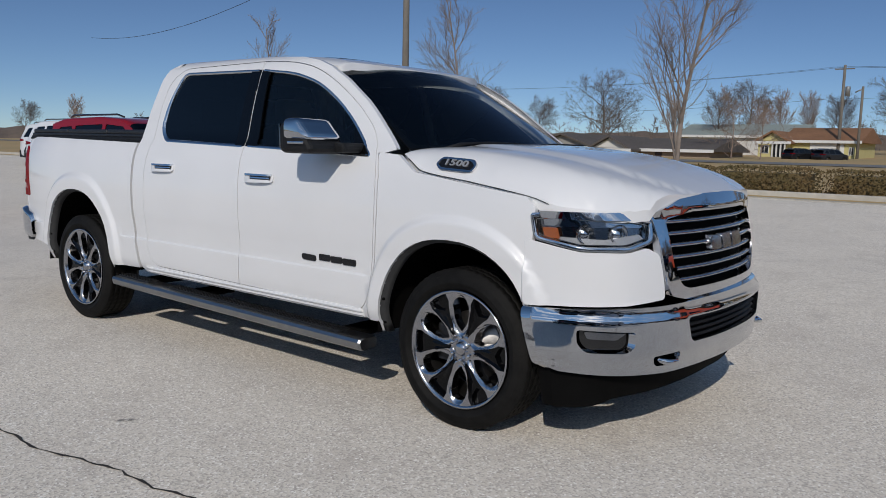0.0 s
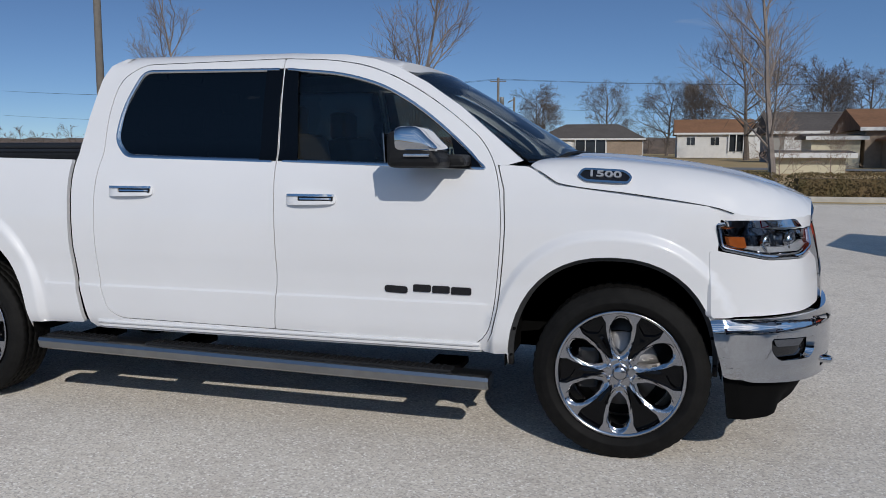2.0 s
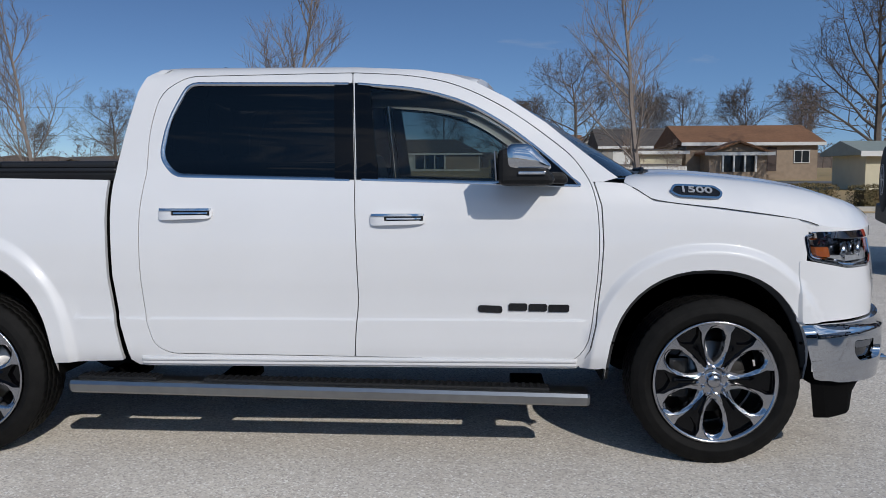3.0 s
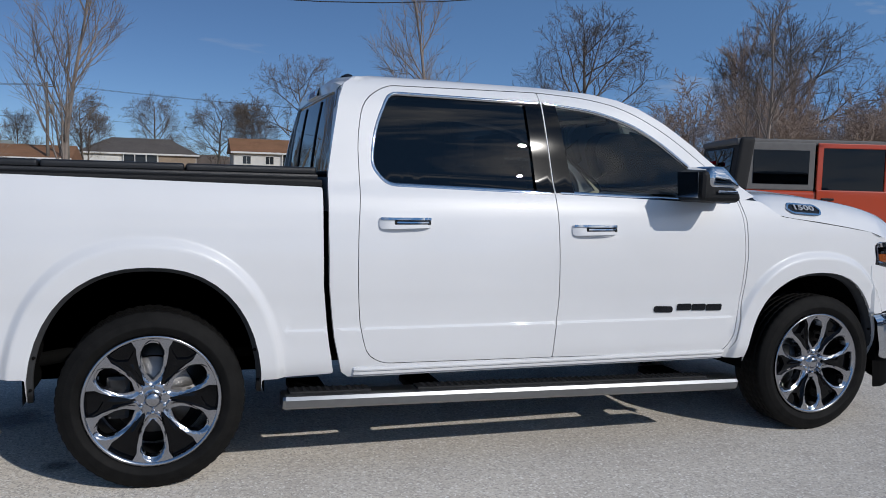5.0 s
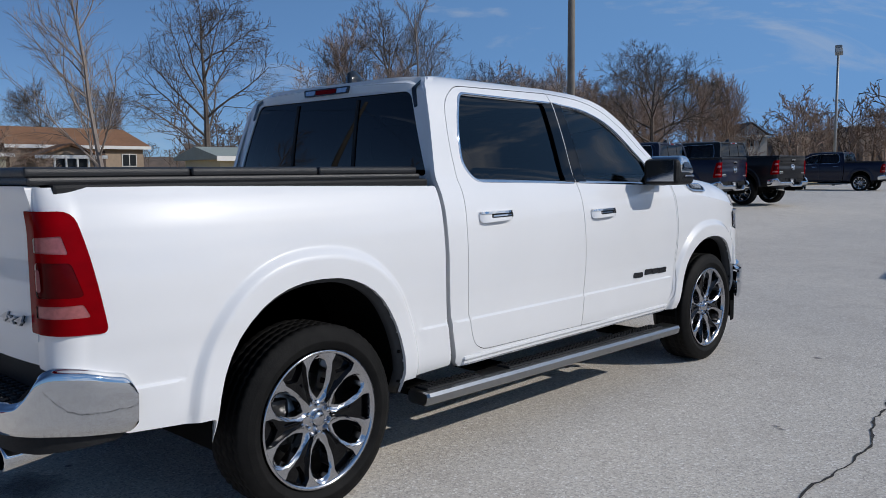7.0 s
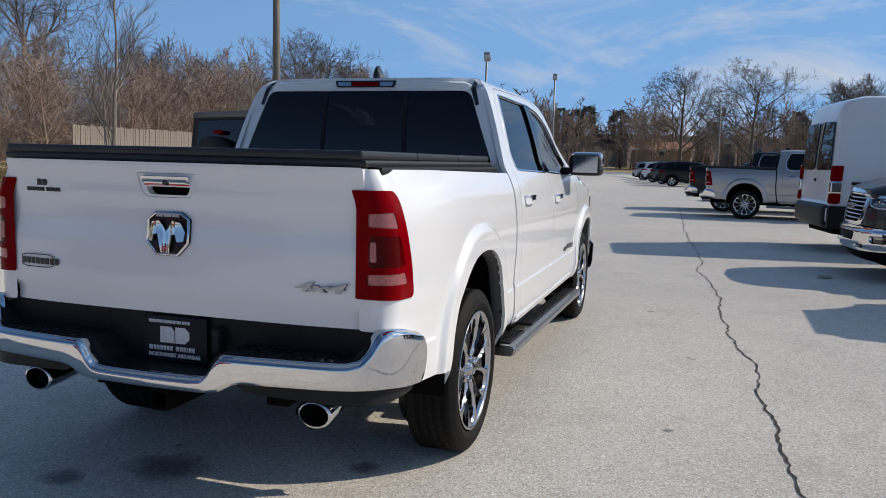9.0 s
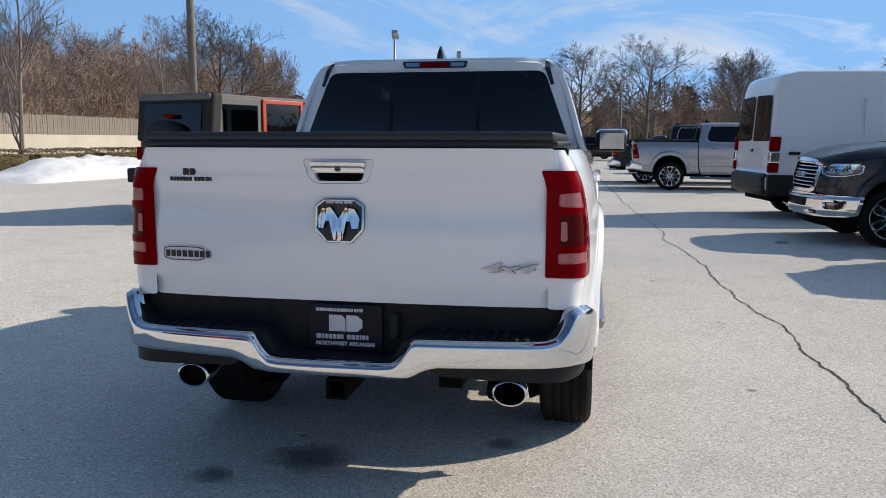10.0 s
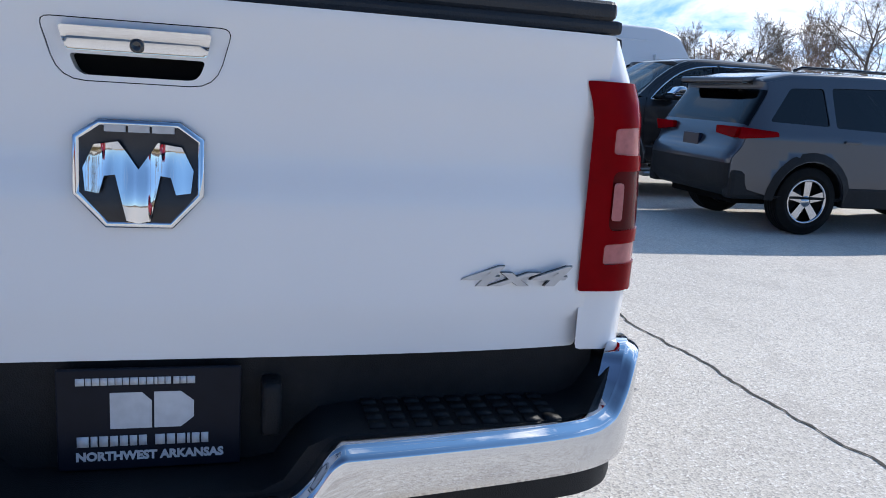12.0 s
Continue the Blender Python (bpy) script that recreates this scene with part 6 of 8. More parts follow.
def suv(name, label, paint, m, style="five"):
    prof = [(-2.18, 0.36), (-2.30, 0.52), (-2.30, 0.80), (-2.20, 0.92), (-2.17, 1.12), (-1.93, 1.50), (-1.98, 1.60), (-1.60, 1.69), (-0.5, 1.72), (0.30, 1.68), (0.62, 1.60), (1.30, 1.12), (2.02, 1.00), (2.24, 0.86), (2.30, 0.55), (2.20, 0.32)]
    panes = [[(-1.88, 1.17), (-1.62, 1.52), (-1.22, 1.54), (-1.16, 1.15)], [(-1.08, 1.14), (-1.12, 1.55), (-0.24, 1.58), (-0.20, 1.12)], [(-0.12, 1.12), (-0.15, 1.58), (0.40, 1.54), (0.98, 1.11)]]
    lamps = [("tail_lamp", RED_LENS, [(-2.20, 0.98), (-2.19, 1.10), (-1.80, 1.07), (-1.78, 1.02)]), ("headlamp", SILVER_REFLECTOR, [(1.72, 0.93), (1.74, 1.00), (2.18, 0.92), (2.22, 0.82)])]
    T = motor_car(name, label, "suv", paint, m, prof, [(-2.16, -1.90, 1.13, 1.49), (0.60, 1.28, 1.15, 1.62)], [(-1.33, 0.42), (1.36, 0.42)], 0.36, panes, lamps=lamps, style=style, plastic_z=0.72, arch_w=0.10)
    bm = bmesh.new()
    box(bm, -2.10, -1.80, -0.62, 0.62, 1.585, 1.640, 0.018, 3)
    for v in bm.verts:
        v.co.z += 0.10 * (v.co.x + 1.80)
    part("rear_spoiler", bm, paint, T)
    bm = bmesh.new()
    box(bm, -2.085, -1.90, -0.60, 0.60, 1.535, 1.572, 0.012)
    part("spoiler_underside", bm, GLOSS_BLACK, T, "black underside of the roof spoiler")
    for sg in (-1, 1):
        bm = bmesh.new()
        box(bm, -0.90, 0.92, min(sg * 0.84, sg * 0.925), max(sg * 0.84, sg * 0.925), 0.30, 0.52, 0.02)
        box(bm, -2.24, -1.76, min(sg * 0.72, sg * 0.885), max(sg * 0.72, sg * 0.885), 0.36, 0.66, 0.04)
        part("side_cladding", bm, BLACK_PLASTIC, T, "black plastic side cladding")
        for x in (-0.98, -0.02):
            bm = bmesh.new()
            box(bm, x, x + 0.20, min(sg * 0.90, sg * 0.945), max(sg * 0.90, sg * 0.945), 0.985, 1.015, 0.01)
            part("door_handle", bm, paint, T)
    for sg in (-1, 1):
        bm = bmesh.new()
        sheet(bm, rounded([(sg * 0.46, 1.10), (sg * 0.46, 1.02), (sg * 0.80, 0.985), (sg * 0.86, 1.10)], 0.02), lambda y, z: (-2.228, y, z), 0.1, 0.05, (-1, 0, 0))
        part("tail_lamp_inner", bm, RED_LENS, T, "red inner tail lamp")
    bm = bmesh.new()
    box(bm, -2.245, -2.20, -0.16, 0.16, 0.86, 0.99, 0.004)
    part("licence_plate", bm, NAVY, T, "dark dealer plate")
    for sg in (-1, 1):
        bm = bmesh.new()
        tube(bm, [(-1.5, sg * 0.62, 1.71), (-1.4, sg * 0.62, 1.745), (0.0, sg * 0.62, 1.755), (0.2, sg * 0.62, 1.71)], 0.018, 6)
        part("roof_rail", bm, GLOSS_BLACK, T, "black roof rail")
    return T


blue = repaint(copy_thing(hero, pose(18.1, 8.68, 0.30, 0, 0, 90)), WHITE, NAVY)
tagged(blue, "navy blue crew-cab pickup parked nose to the hedge", "pickup truck", "parked vehicles")
blk = repaint(copy_thing(hero, pose(20.97, 8.0, 0.36, 0, 0, 84)), WHITE, BLACK_PAINT)
tagged(blk, "black pickup with chrome rear bumper, beside the navy pickup", "pickup truck", "parked vehicles")
far_dark = repaint(copy_thing(hero, pose(39.5, 10.0, 0.30, 0, 0, 88)), WHITE, NAVY)
tagged(far_dark, "dark pickup parked far down the lot", "pickup truck", "parked vehicles")
silver_truck = repaint(copy_thing(hero, pose(18.9, -5.05, 0.0, 0, 0, -92)), WHITE, SILVER)
tagged(silver_truck, "silver crew-cab pickup parked in the row", "pickup truck", "parked vehicles")
dark2 = repaint(copy_thing(hero, pose(22.4, -4.55, 0.0, 0, 0, -91)), WHITE, BLACK_PAINT)
tagged(dark2, "black pickup parked beyond the silver pickup", "pickup truck", "parked vehicles")
char = repaint(copy_thing(hero, pose(6.62, -6.75, 0.0, 0, 0, 91)), WHITE, CHARCOAL)
tagged(char, "charcoal crew-cab pickup with chrome bumper, facing the aisle", "pickup truck", "parked vehicles")

suv("suv", "slate grey suv parked with its tail to the aisle", SLATE, pose(3.75, -7.35, 0.0, 0, 0, -91))
for x, y, pt, lb in ((-14.1, 66.6, BLACK_PAINT, "dark car before the yellow house"), (-13.1, 70.0, NAVY, "dark blue car before the yellow house"), (-11.9, 67.0, CHARCOAL, "charcoal car before the yellow house")):
    suv("suv", lb, pt, pose(x, y, 0.70, 0, 0, 60) @ Matrix.Scale(0.66, 4))
suv("suv", "red suv with chrome window line, beside the white pickup", RED, pose(-9.3, 4.15, 0.06, 0, 0, 3))
suv("suv", "white suv with dark bumper, parked behind the red suv", VAN_WHITE, pose(-18.6, 8.0, 0.16, 0, 0, 3))
suv("suv", "white suv parked far behind the others", VAN_WHITE, pose(-27.0, 11.5, 0.2, 0, 0, 3))
for i, (x, y, pt, lb) in enumerate(((30.5, -6.2, VAN_WHITE, "white suv in the far row"), (36.5, -5.9, SLATE, "grey suv in the far row"), (52.0, -1.45, BLACK_PAINT, "black suv in the far row"), (57.5, -0.55, SLATE, "dark grey suv in the far row"), (63.0, 0.45, VAN_WHITE, "white suv in the far row"), (69.5, 1.7, SILVER, "silver suv in the far row"))):
    suv("suv", lb, pt, pose(x, y, 0.0, 0, 0, -92))


def cargo_van(m):
    prof = [(-2.95, 0.42), (-3.06, 0.52), (-3.06, 0.80), (-2.96, 0.86), (-2.93, 1.6), (-2.88, 2.35), (-2.78, 2.60), (-2.45, 2.68), (0.9, 2.70), (1.40, 2.58), (2.25, 1.45), (2.82, 1.18), (2.96, 0.85), (2.96, 0.5), (2.85, 0.36)]
    panes = [[(0.85, 1.42), (0.85, 1.98), (1.45, 1.98), (1.85, 1.42)]]
    lamps = [("headlamp", SILVER_REFLECTOR, [(2.2, 1.05), (2.25, 1.25), (2.75, 1.10), (2.75, 0.95)])]
    T = motor_car("cargo_van", "white high-roof cargo van with dark bumper", "van", VAN_WHITE, m, prof, [(1.30, 2.30, 1.5, 2.5)], [(-1.88, 0.44), (1.87, 0.44)], 0.36, panes, w0=1.02, belt=1.25, tumble=0.085, plastic_z=0.84, lamps=lamps)
    for sg in (-1, 1):
        # tall stacked tail lamp on the corner
        for nm, z0, z1, mt in (("tail_lamp", 1.24, 1.50, RED_LENS), ("tail_lamp_middle", 1.03, 1.24, SILVER_REFLECTOR), ("tail_lamp", 0.86, 1.03, RED_LENS)):
            bm = bmesh.new()
            box(bm, -2.985, -2.80, min(sg * 0.915, sg * 1.018), max(sg * 0.915, sg * 1.018), z0, z1, 0.025, 2)
            for v in bm.verts:
                v.co.x += 0.04 * (v.co.z - 0.98)
            part(nm, bm, mt, T)
        bm = bmesh.new()
        sheet(bm, rounded([(sg * 0.07, 1.42), (sg * 0.07, 2.26), (sg * 0.78, 2.24), (sg * 0.86, 1.42)], 0.06), lambda y, z: (-2.962 + 0.065 * (z - 1.5) ** 1.0 * 0.9, y, z), 0.2, 0.02, (-1, 0, 0))
        part("rear_door_window", bm, CAR_GLASS, T, "dark rear door window")
        bm = bmesh.new()
        box(bm, -2.99, -2.32, min(sg * 0.93, sg * 1.036), max(sg * 0.93, sg * 1.036), 0.44, 0.82, 0.02)
        part("rear_cladding", bm, BLACK_PLASTIC, T, "black lower cladding")
        # pressed panel lines on the side
        bm = bmesh.new()
        for z in (2.18, 2.42):
            box(bm, -2.55, 0.75, min(sg * 0.93, sg * (1.018 - 0.085 * (z - 1.25))), max(sg * 0.93, sg * (1.018 - 0.085 * (z - 1.25))) + 0.004, z, z + 0.02, 0.004)
        for x in (-1.35, -0.10, 0.80):
            box(bm, x, x + 0.015, min(sg * 0.93, sg * 1.002), max(sg * 0.93, sg * 1.002), 1.0, 2.18, 0.003)
        part("side_groove", bm, VAN_WHITE, T, "pressed side lines")
        bm = bmesh.new()
        for x in (-2.65, -1.30):
            box(bm, x, x + 0.20, min(sg * 0.98, sg * 1.05), max(sg * 0.98, sg * 1.05), 1.18, 1.23, 0.01)
        part("side_handle", bm, BLACK_PLASTIC, T)
    bm = bmesh.new()
    box(bm, -2.975, -2.95, -0.06, 0.02, 1.22, 1.27, 0.008)
    part("door_handle", bm, BLACK_PLASTIC, T)
    return T


cargo_van(pose(10.63, -6.88, 0.0, 0, 0, -82))


def jeep(m):
    T = thing("off_road_car", "orange off-road car with black soft top and covered spare wheel", "off-road car", "parked vehicles", m)
    bm = bmesh.new()
    box(bm, -2.0, 0.95, -0.80, 0.80, 0.62, 1.22, 0.05, 3)
    box(bm, 0.90, 1.95, -0.68, 0.68, 0.68, 1.22, 0.07, 3)
    part("body_tub", bm, ORANGE, T)
    # the tailgate's shade is in its dark red colour
    bm = bmesh.new()
    box(bm, -2.035, -1.99, -0.64, 0.64, 0.70, 1.20, 0.012)
    part("tailgate", bm, ORANGE_SHADED, T, "orange tailgate coloured dark red for its shade, behind the spare wheel")
    for sg in (-1, 1):
        for x0, x1 in ((-0.98, -0.04), (0.00, 0.92)):
            bm = bmesh.new()
            y0, y1 = sg * 0.80, sg * 0.825
            box(bm, x0, x1, min(y0, y1), max(y0, y1), 0.66, 1.235, 0.015)
            for xa, xb, za, zb in ((x0, x0 + 0.07, 1.22, 1.83), (x1 - 0.07, x1, 1.22, 1.80), (x0, x1, 1.775, 1.84)):
                box(bm, xa, xb, min(sg * 0.765, sg * 0.81), max(sg * 0.765, sg * 0.81), za, zb, 0.01)
            d = part("door", bm, ORANGE, T, "orange door with framed window")
            bm = bmesh.new()
            box(bm, x0 + 0.06, x1 - 0.06, min(sg * 0.782, sg * 0.79), max(sg * 0.782, sg * 0.79), 1.23, 1.78)
            part("window_pane", bm, CAR_GLASS, d, "dark window")
            bm = bmesh.new()
            box(bm, x0 + 0.06, x0 + 0.22, min(sg * 0.825, sg * 0.85), max(sg * 0.825, sg * 0.85), 1.10, 1.13, 0.008)
            part("door_handle", bm, BLACK_PLASTIC, d)
        bm = bmesh.new()
        box(bm, -1.98, -1.0, min(sg * 0.745, sg * 0.785), max(sg * 0.745, sg * 0.785), 1.22, 1.84, 0.02)
        sp = part("soft_side", bm, TOP_CLOTH_LIT, T, "black soft-top side coloured grey as sunlit")
        bm = bmesh.new()
        box(bm, -1.80, -1.08, min(sg * 0.785, sg * 0.792), max(sg * 0.785, sg * 0.792), 1.30, 1.74, 0.003)
        part("window_pane", bm, CAR_GLASS, sp, "plastic side window")
        for x in (-1.48, 1.47):
            bm = bmesh.new()
            rows = []
            for q in range(11):
                a = math.pi * (0.08 + 0.84 * q / 10)
                p = Vector((x + 0.52 * math.cos(a), 0, 0.46 + 0.46 * math.sin(a)))
                rows.append([bm.verts.new((p.x, sg * y, p.z + dz)) for y, dz in ((0.70, 0.03), (0.92, 0.02), (0.93, -0.03), (0.70, -0.04))])
            for p, q in zip(rows, rows[1:]):
                for i in range(4):
                    bm.faces.new((p[i], p[(i + 1) % 4], q[(i + 1) % 4], q[i]))
            bm.faces.new(rows[0])
            bm.faces.new(rows[-1])
            fix_normals(bm)
            part("fender_flare", bm, BLACK_PLASTIC, T, "black fender flare")
            wheel_set(T, x, sg * 0.80, 0.44, sg, 0.44, 0.235, "five")
        bm = bmesh.new()
        box(bm, -2.06, -1.98, min(sg * 0.66, sg * 0.80), max(sg * 0.66, sg * 0.80), 0.92, 1.12, 0.015)
        part("tail_lamp", bm, RED_LENS, T, "red tail lamp")
        bm = bmesh.new()
        lathe(bm, [(0.001, 0.0), (0.08, 0.0), (0.09, -0.03), (0.09, -0.10)], 20, "z", pose(1.99, sg * 0.50, 1.02, 0, 90, 0))
        part("headlamp", bm, SILVER_REFLECTOR, T)
    bm = bmesh.new()
    box(bm, -2.02, 1.05, -0.76, 0.76, 1.80, 1.885, 0.035, 3)
    part("soft_top_roof", bm, TOP_CLOTH_LIT, T, "black soft-top roof coloured grey as sunlit")
    bm = bmesh.new()
    box(bm, -2.06, -1.86, -0.80, 0.80, 1.20, 1.90, 0.06, 4)
    for v in bm.verts:
        v.co.x += 0.12 * (v.co.z - 1.2)
    part("soft_top_back", bm, TOP_CLOTH, T, "black soft-top back")
    bm = bmesh.new()
    box(bm, -2.075, -2.05, -0.60, 0.60, 1.28, 1.76, 0.008)
    for v in bm.verts:
        v.co.x += 0.12 * (v.co.z - 1.2)
    part("rear_window", bm, CAR_GLASS, T, "creased plastic rear window")
    bm = bmesh.new()
    box(bm, -2.24, -2.0, -0.83, 0.83, 0.58, 0.80, 0.04, 3)
    part("rear_bumper", bm, BLACK_PLASTIC, T, "black rear bumper")
    bm = bmesh.new()
    box(bm, 1.95, 2.12, -0.80, 0.80, 0.60, 0.78, 0.04, 3)
    part("front_bumper", bm, BLACK_PLASTIC, T)
    bm = bmesh.new()
    sheet(bm, [(-0.72, 1.25), (0.72, 1.25), (0.66, 1.80), (-0.66, 1.80)], lambda y, z: (0.98 - 0.22 * (z - 1.25), y, z), 0.3, 0.03, (1, 0, 0))
    part("windshield", bm, CAR_GLASS, T)
    bm = bmesh.new()
    box(bm, -2.02, 1.9, -0.6, 0.6, 0.45, 0.70)
    tube(bm, [(-1.48, -0.75, 0.44), (-1.48, 0.75, 0.44)], 0.06, 10)
    tube(bm, [(1.47, -0.75, 0.44), (1.47, 0.75, 0.44)], 0.06, 10)
    part("chassis", bm, UNDER, T)
    # spare wheel in a cover with a pale ring and star
    mm = pose(-2.16, 0.05, 1.10, 0, -90, 0)
    bm = bmesh.new()
    lathe(bm, [(0.001, 0.10), (0.30, 0.10), (0.385, 0.085), (0.405, 0.05), (0.405, -0.10), (0.36, -0.14), (0.001, -0.14)], 40, "z", mm)
    sw = part("spare_wheel", bm, TOP_CLOTH, T, "spare wheel in a black cover")
    bm = bmesh.new()
    for r in (0.185, 0.155):
        lathe(bm, [(r, 0.101), (r, 0.104), (r - 0.006, 0.104), (r - 0.006, 0.101)], 40, "z", mm)
    for k in range(8):
        a = k * math.tau / 8
        L = 0.15 if k % 2 == 0 else 0.10
        q = [Vector((0.02 * math.cos(a + 1.2), 0.02 * math.sin(a + 1.2), 0.104)), Vector((L * math.cos(a), L * math.sin(a), 0.104)), Vector((0.02 * math.cos(a - 1.2), 0.02 * math.sin(a - 1.2), 0.104))]
        bm.faces.new([bm.verts.new(mm @ v) for v in q])
    part("cover_print", bm, PLATE_TEXT, sw, "pale compass print")
    bm = bmesh.new()
    box(bm, -2.12, -2.07, -0.10, 0.10, 1.545, 1.60, 0.01)
    part("brake_light", bm, RED_LENS, T)
    return T


jeep(pose(8.25, 4.98, 0.08, 0, 0, -20) @ Matrix.Scale(1.10, 4))

# ---- ground ----
def ground_z(x, y):
    z = 0.13 * ease((y - 1.6) / 4.0) + 0.27 * ease((y - 6.0) / 9.0) * (1 - ease((x - 8.0) / 8.0)) + 0.20 * ease((x - 7.0) / 9.0) * ease((y - 3.0) / 3.0)
    far = max(0.0, y - 30.0)
    return z + 0.0125 * far + 0.012 * max(0.0, x - 85.0) * (1 - ease((abs(y) - 150) / 50))


def pavement_material():
    m = bpy.data.materials.new("worn_pavement")
    m.use_nodes = True
    n, l = m.node_tree.nodes, m.node_tree.links
    b = n["Principled BSDF"]
    b.inputs["Roughness"].default_value, b.inputs["Specular IOR Level"].default_value = 0.82, 0.35
    b.inputs["Diffuse Roughness"].default_value = 0.30
    c = n.new("ShaderNodeTexCoord")

    def tex(scale, detail, lo, hi, rough=0.6):
        t = n.new("ShaderNodeTexNoise")
        t.inputs["Scale"].default_value, t.inputs["Detail"].default_value, t.inputs["Roughness"].default_value = scale, detail, rough
        r = n.new("ShaderNodeMapRange")
        r.inputs["From Min"].default_value, r.inputs["From Max"].default_value = lo, hi
        l.new(c.outputs["Object"], t.inputs["Vector"])
        l.new(t.outputs["Fac"], r.inputs["Value"])
        return r.outputs["Result"]

    def mix(fac, a, bb):
        q = n.new("ShaderNodeMixRGB")
        l.new(fac, q.inputs["Fac"])
        for v, s in ((a, "Color1"), (bb, "Color2")):
            if isinstance(v, tuple):
                q.inputs[s].default_value = (*v, 1)
            else:
                l.new(v, q.inputs[s])
        return q.outputs["Color"]
    broad = mix(tex(0.35, 5, 0.35, 0.65), (0.69, 0.635, 0.555), (0.59, 0.545, 0.485))
    patch = mix(tex(2.2, 6, 0.50, 0.70, 0.7), broad, (0.52, 0.470, 0.415))
    vor = n.new("ShaderNodeTexVoronoi")
    vor.inputs["Scale"].default_value = 105.0
    l.new(c.outputs["Object"], vor.inputs["Vector"])
    sep = n.new("ShaderNodeSeparateColor")
    l.new(vor.outputs["Color"], sep.inputs["Color"])
    rg = n.new("ShaderNodeMapRange")
    rg.inputs["From Min"].default_value, rg.inputs["From Max"].default_value = 0.45, 1.0
    rg.inputs["To Max"].default_value = 1.0
    l.new(sep.outputs["Red"], rg.inputs["Value"])
    stone = mix(rg.outputs["Result"], patch, (0.40, 0.365, 0.325))
    rg2 = n.new("ShaderNodeMapRange")
    rg2.inputs["From Min"].default_value, rg2.inputs["From Max"].default_value = 0.80, 1.0
    rg2.inputs["To Max"].default_value = 1.0
    l.new(sep.outputs["Green"], rg2.inputs["Value"])
    pale = mix(rg2.outputs["Result"], stone, (0.80, 0.77, 0.72))
    speck = mix(tex(70.0, 2, 0.62, 0.72), pale, (0.32, 0.29, 0.26))
    l.new(speck, b.inputs["Base Color"])
    bp = n.new("ShaderNodeBump")
    bp.inputs["Strength"].default_value, bp.inputs["Distance"].default_value = 0.35, 0.005
    l.new(vor.outputs["Distance"], bp.inputs["Height"])
    l.new(bp.outputs["Normal"], b.inputs["Normal"])
    return m


PAVEMENT = pavement_material()
DRY_GRASS = material("dry_winter_grass", (0.46, 0.31, 0.15), 0.95, noise_scale=0.5, second=(0.34, 0.26, 0.12), bump=0.5, bump_scale=40.0)
KERB = material("kerb_concrete", (0.50, 0.46, 0.39), 0.9, noise_scale=5.0, noise_amt=0.25, bump=0.3, bump_scale=60.0)
STREET = material("street_asphalt", (0.20, 0.195, 0.185), 0.9, noise_scale=3.0, noise_amt=0.2, bump=0.3, bump_scale=80.0)
CRACK = material("crack_shadow", (0.035, 0.032, 0.030), 0.95, noise_scale=20.0, noise_amt=0.3)
STAIN = material("oil_stain", (0.10, 0.097, 0.093), 0.6, noise_scale=9.0, noise_amt=0.3)
# thin towards its rim, where the pavement shows through
sn, sl = STAIN.node_tree.nodes, STAIN.node_tree.links
s_co, s_di, s_no, s_ad, s_ma = sn.new("ShaderNodeTexCoord"), sn.new("ShaderNodeVectorMath"), sn.new("ShaderNodeTexNoise"), sn.new("ShaderNodeMath"), sn.new("ShaderNodeMapRange")
s_di.operation, s_ad.operation = "DISTANCE", "MULTIPLY_ADD"
s_di.inputs[1].default_value = (0.5, 0.5, 0.0)
s_no.inputs["Scale"].default_value = 9.0
s_ad.inputs[1].default_value = 0.35
s_ma.inputs["From Min"].default_value, s_ma.inputs["From Max"].default_value = 0.35, 0.72
s_ma.inputs["To Min"].default_value, s_ma.inputs["To Max"].default_value = 0.50, 0.0
s_fl = sn.new("ShaderNodeVectorMath")
s_fl.operation, s_fl.inputs[1].default_value = "MULTIPLY", (1.0, 1.0, 0.0)
sl.new(s_co.outputs["Generated"], s_fl.inputs[0])
sl.new(s_fl.outputs["Vector"], s_di.inputs[0])
sl.new(s_co.outputs["Object"], s_no.inputs["Vector"])
sl.new(s_no.outputs["Fac"], s_ad.inputs[0])
sl.new(s_di.outputs["Value"], s_ad.inputs[2])
sl.new(s_ad.outputs[0], s_ma.inputs["Value"])
sl.new(s_ma.outputs["Result"], sn["Principled BSDF"].inputs["Alpha"])
SNOW = material("old_snow", (0.80, 0.81, 0.83), 0.75, noise_scale=5.0, second=(0.62, 0.60, 0.57), bump=0.6, bump_scale=14.0)
LOT_EDGE = 14.6


def grid_mesh(xs, ys, zf):
    bm = bmesh.new()
    rows = [[bm.verts.new((x, y, zf(x, y))) for x in xs] for y in ys]
    for p, q in zip(rows, rows[1:]):
        for i in range(len(xs) - 1):
            bm.faces.new((p[i], p[i + 1], q[i + 1], q[i])).smooth = True
    return bm


xs = [-900, -400, -200] + list(range(-120, -30, 10)) + list(range(-30, 46, 2)) + list(range(50, 200, 10)) + [260, 400, 900]
ys = [-900, -400, -200, -100, -50, -20, -8, -2] + list(np.arange(0, 30, 1.0)) + list(range(32, 160, 8)) + [200, 300, 500, 900]
tagged(part("ground", grid_mesh(xs, ys, lambda x, y: ground_z(x, y) + (-0.04 if y < LOT_EDGE + 0.3 and -110 < x < 92 and y > -60 else 0.10 if y > LOT_EDGE + 0.3 else -0.02)), DRY_GRASS), "tan dry winter grass", "ground", kind="structure")
xs2 = list(range(-110, -30, 8)) + list(np.arange(-30, 46, 1.0)) + list(range(46, 95, 4))
ys2 = [-60, -40, -20, -10, -5] + list(np.arange(-3, LOT_EDGE, 0.8)) + [LOT_EDGE]
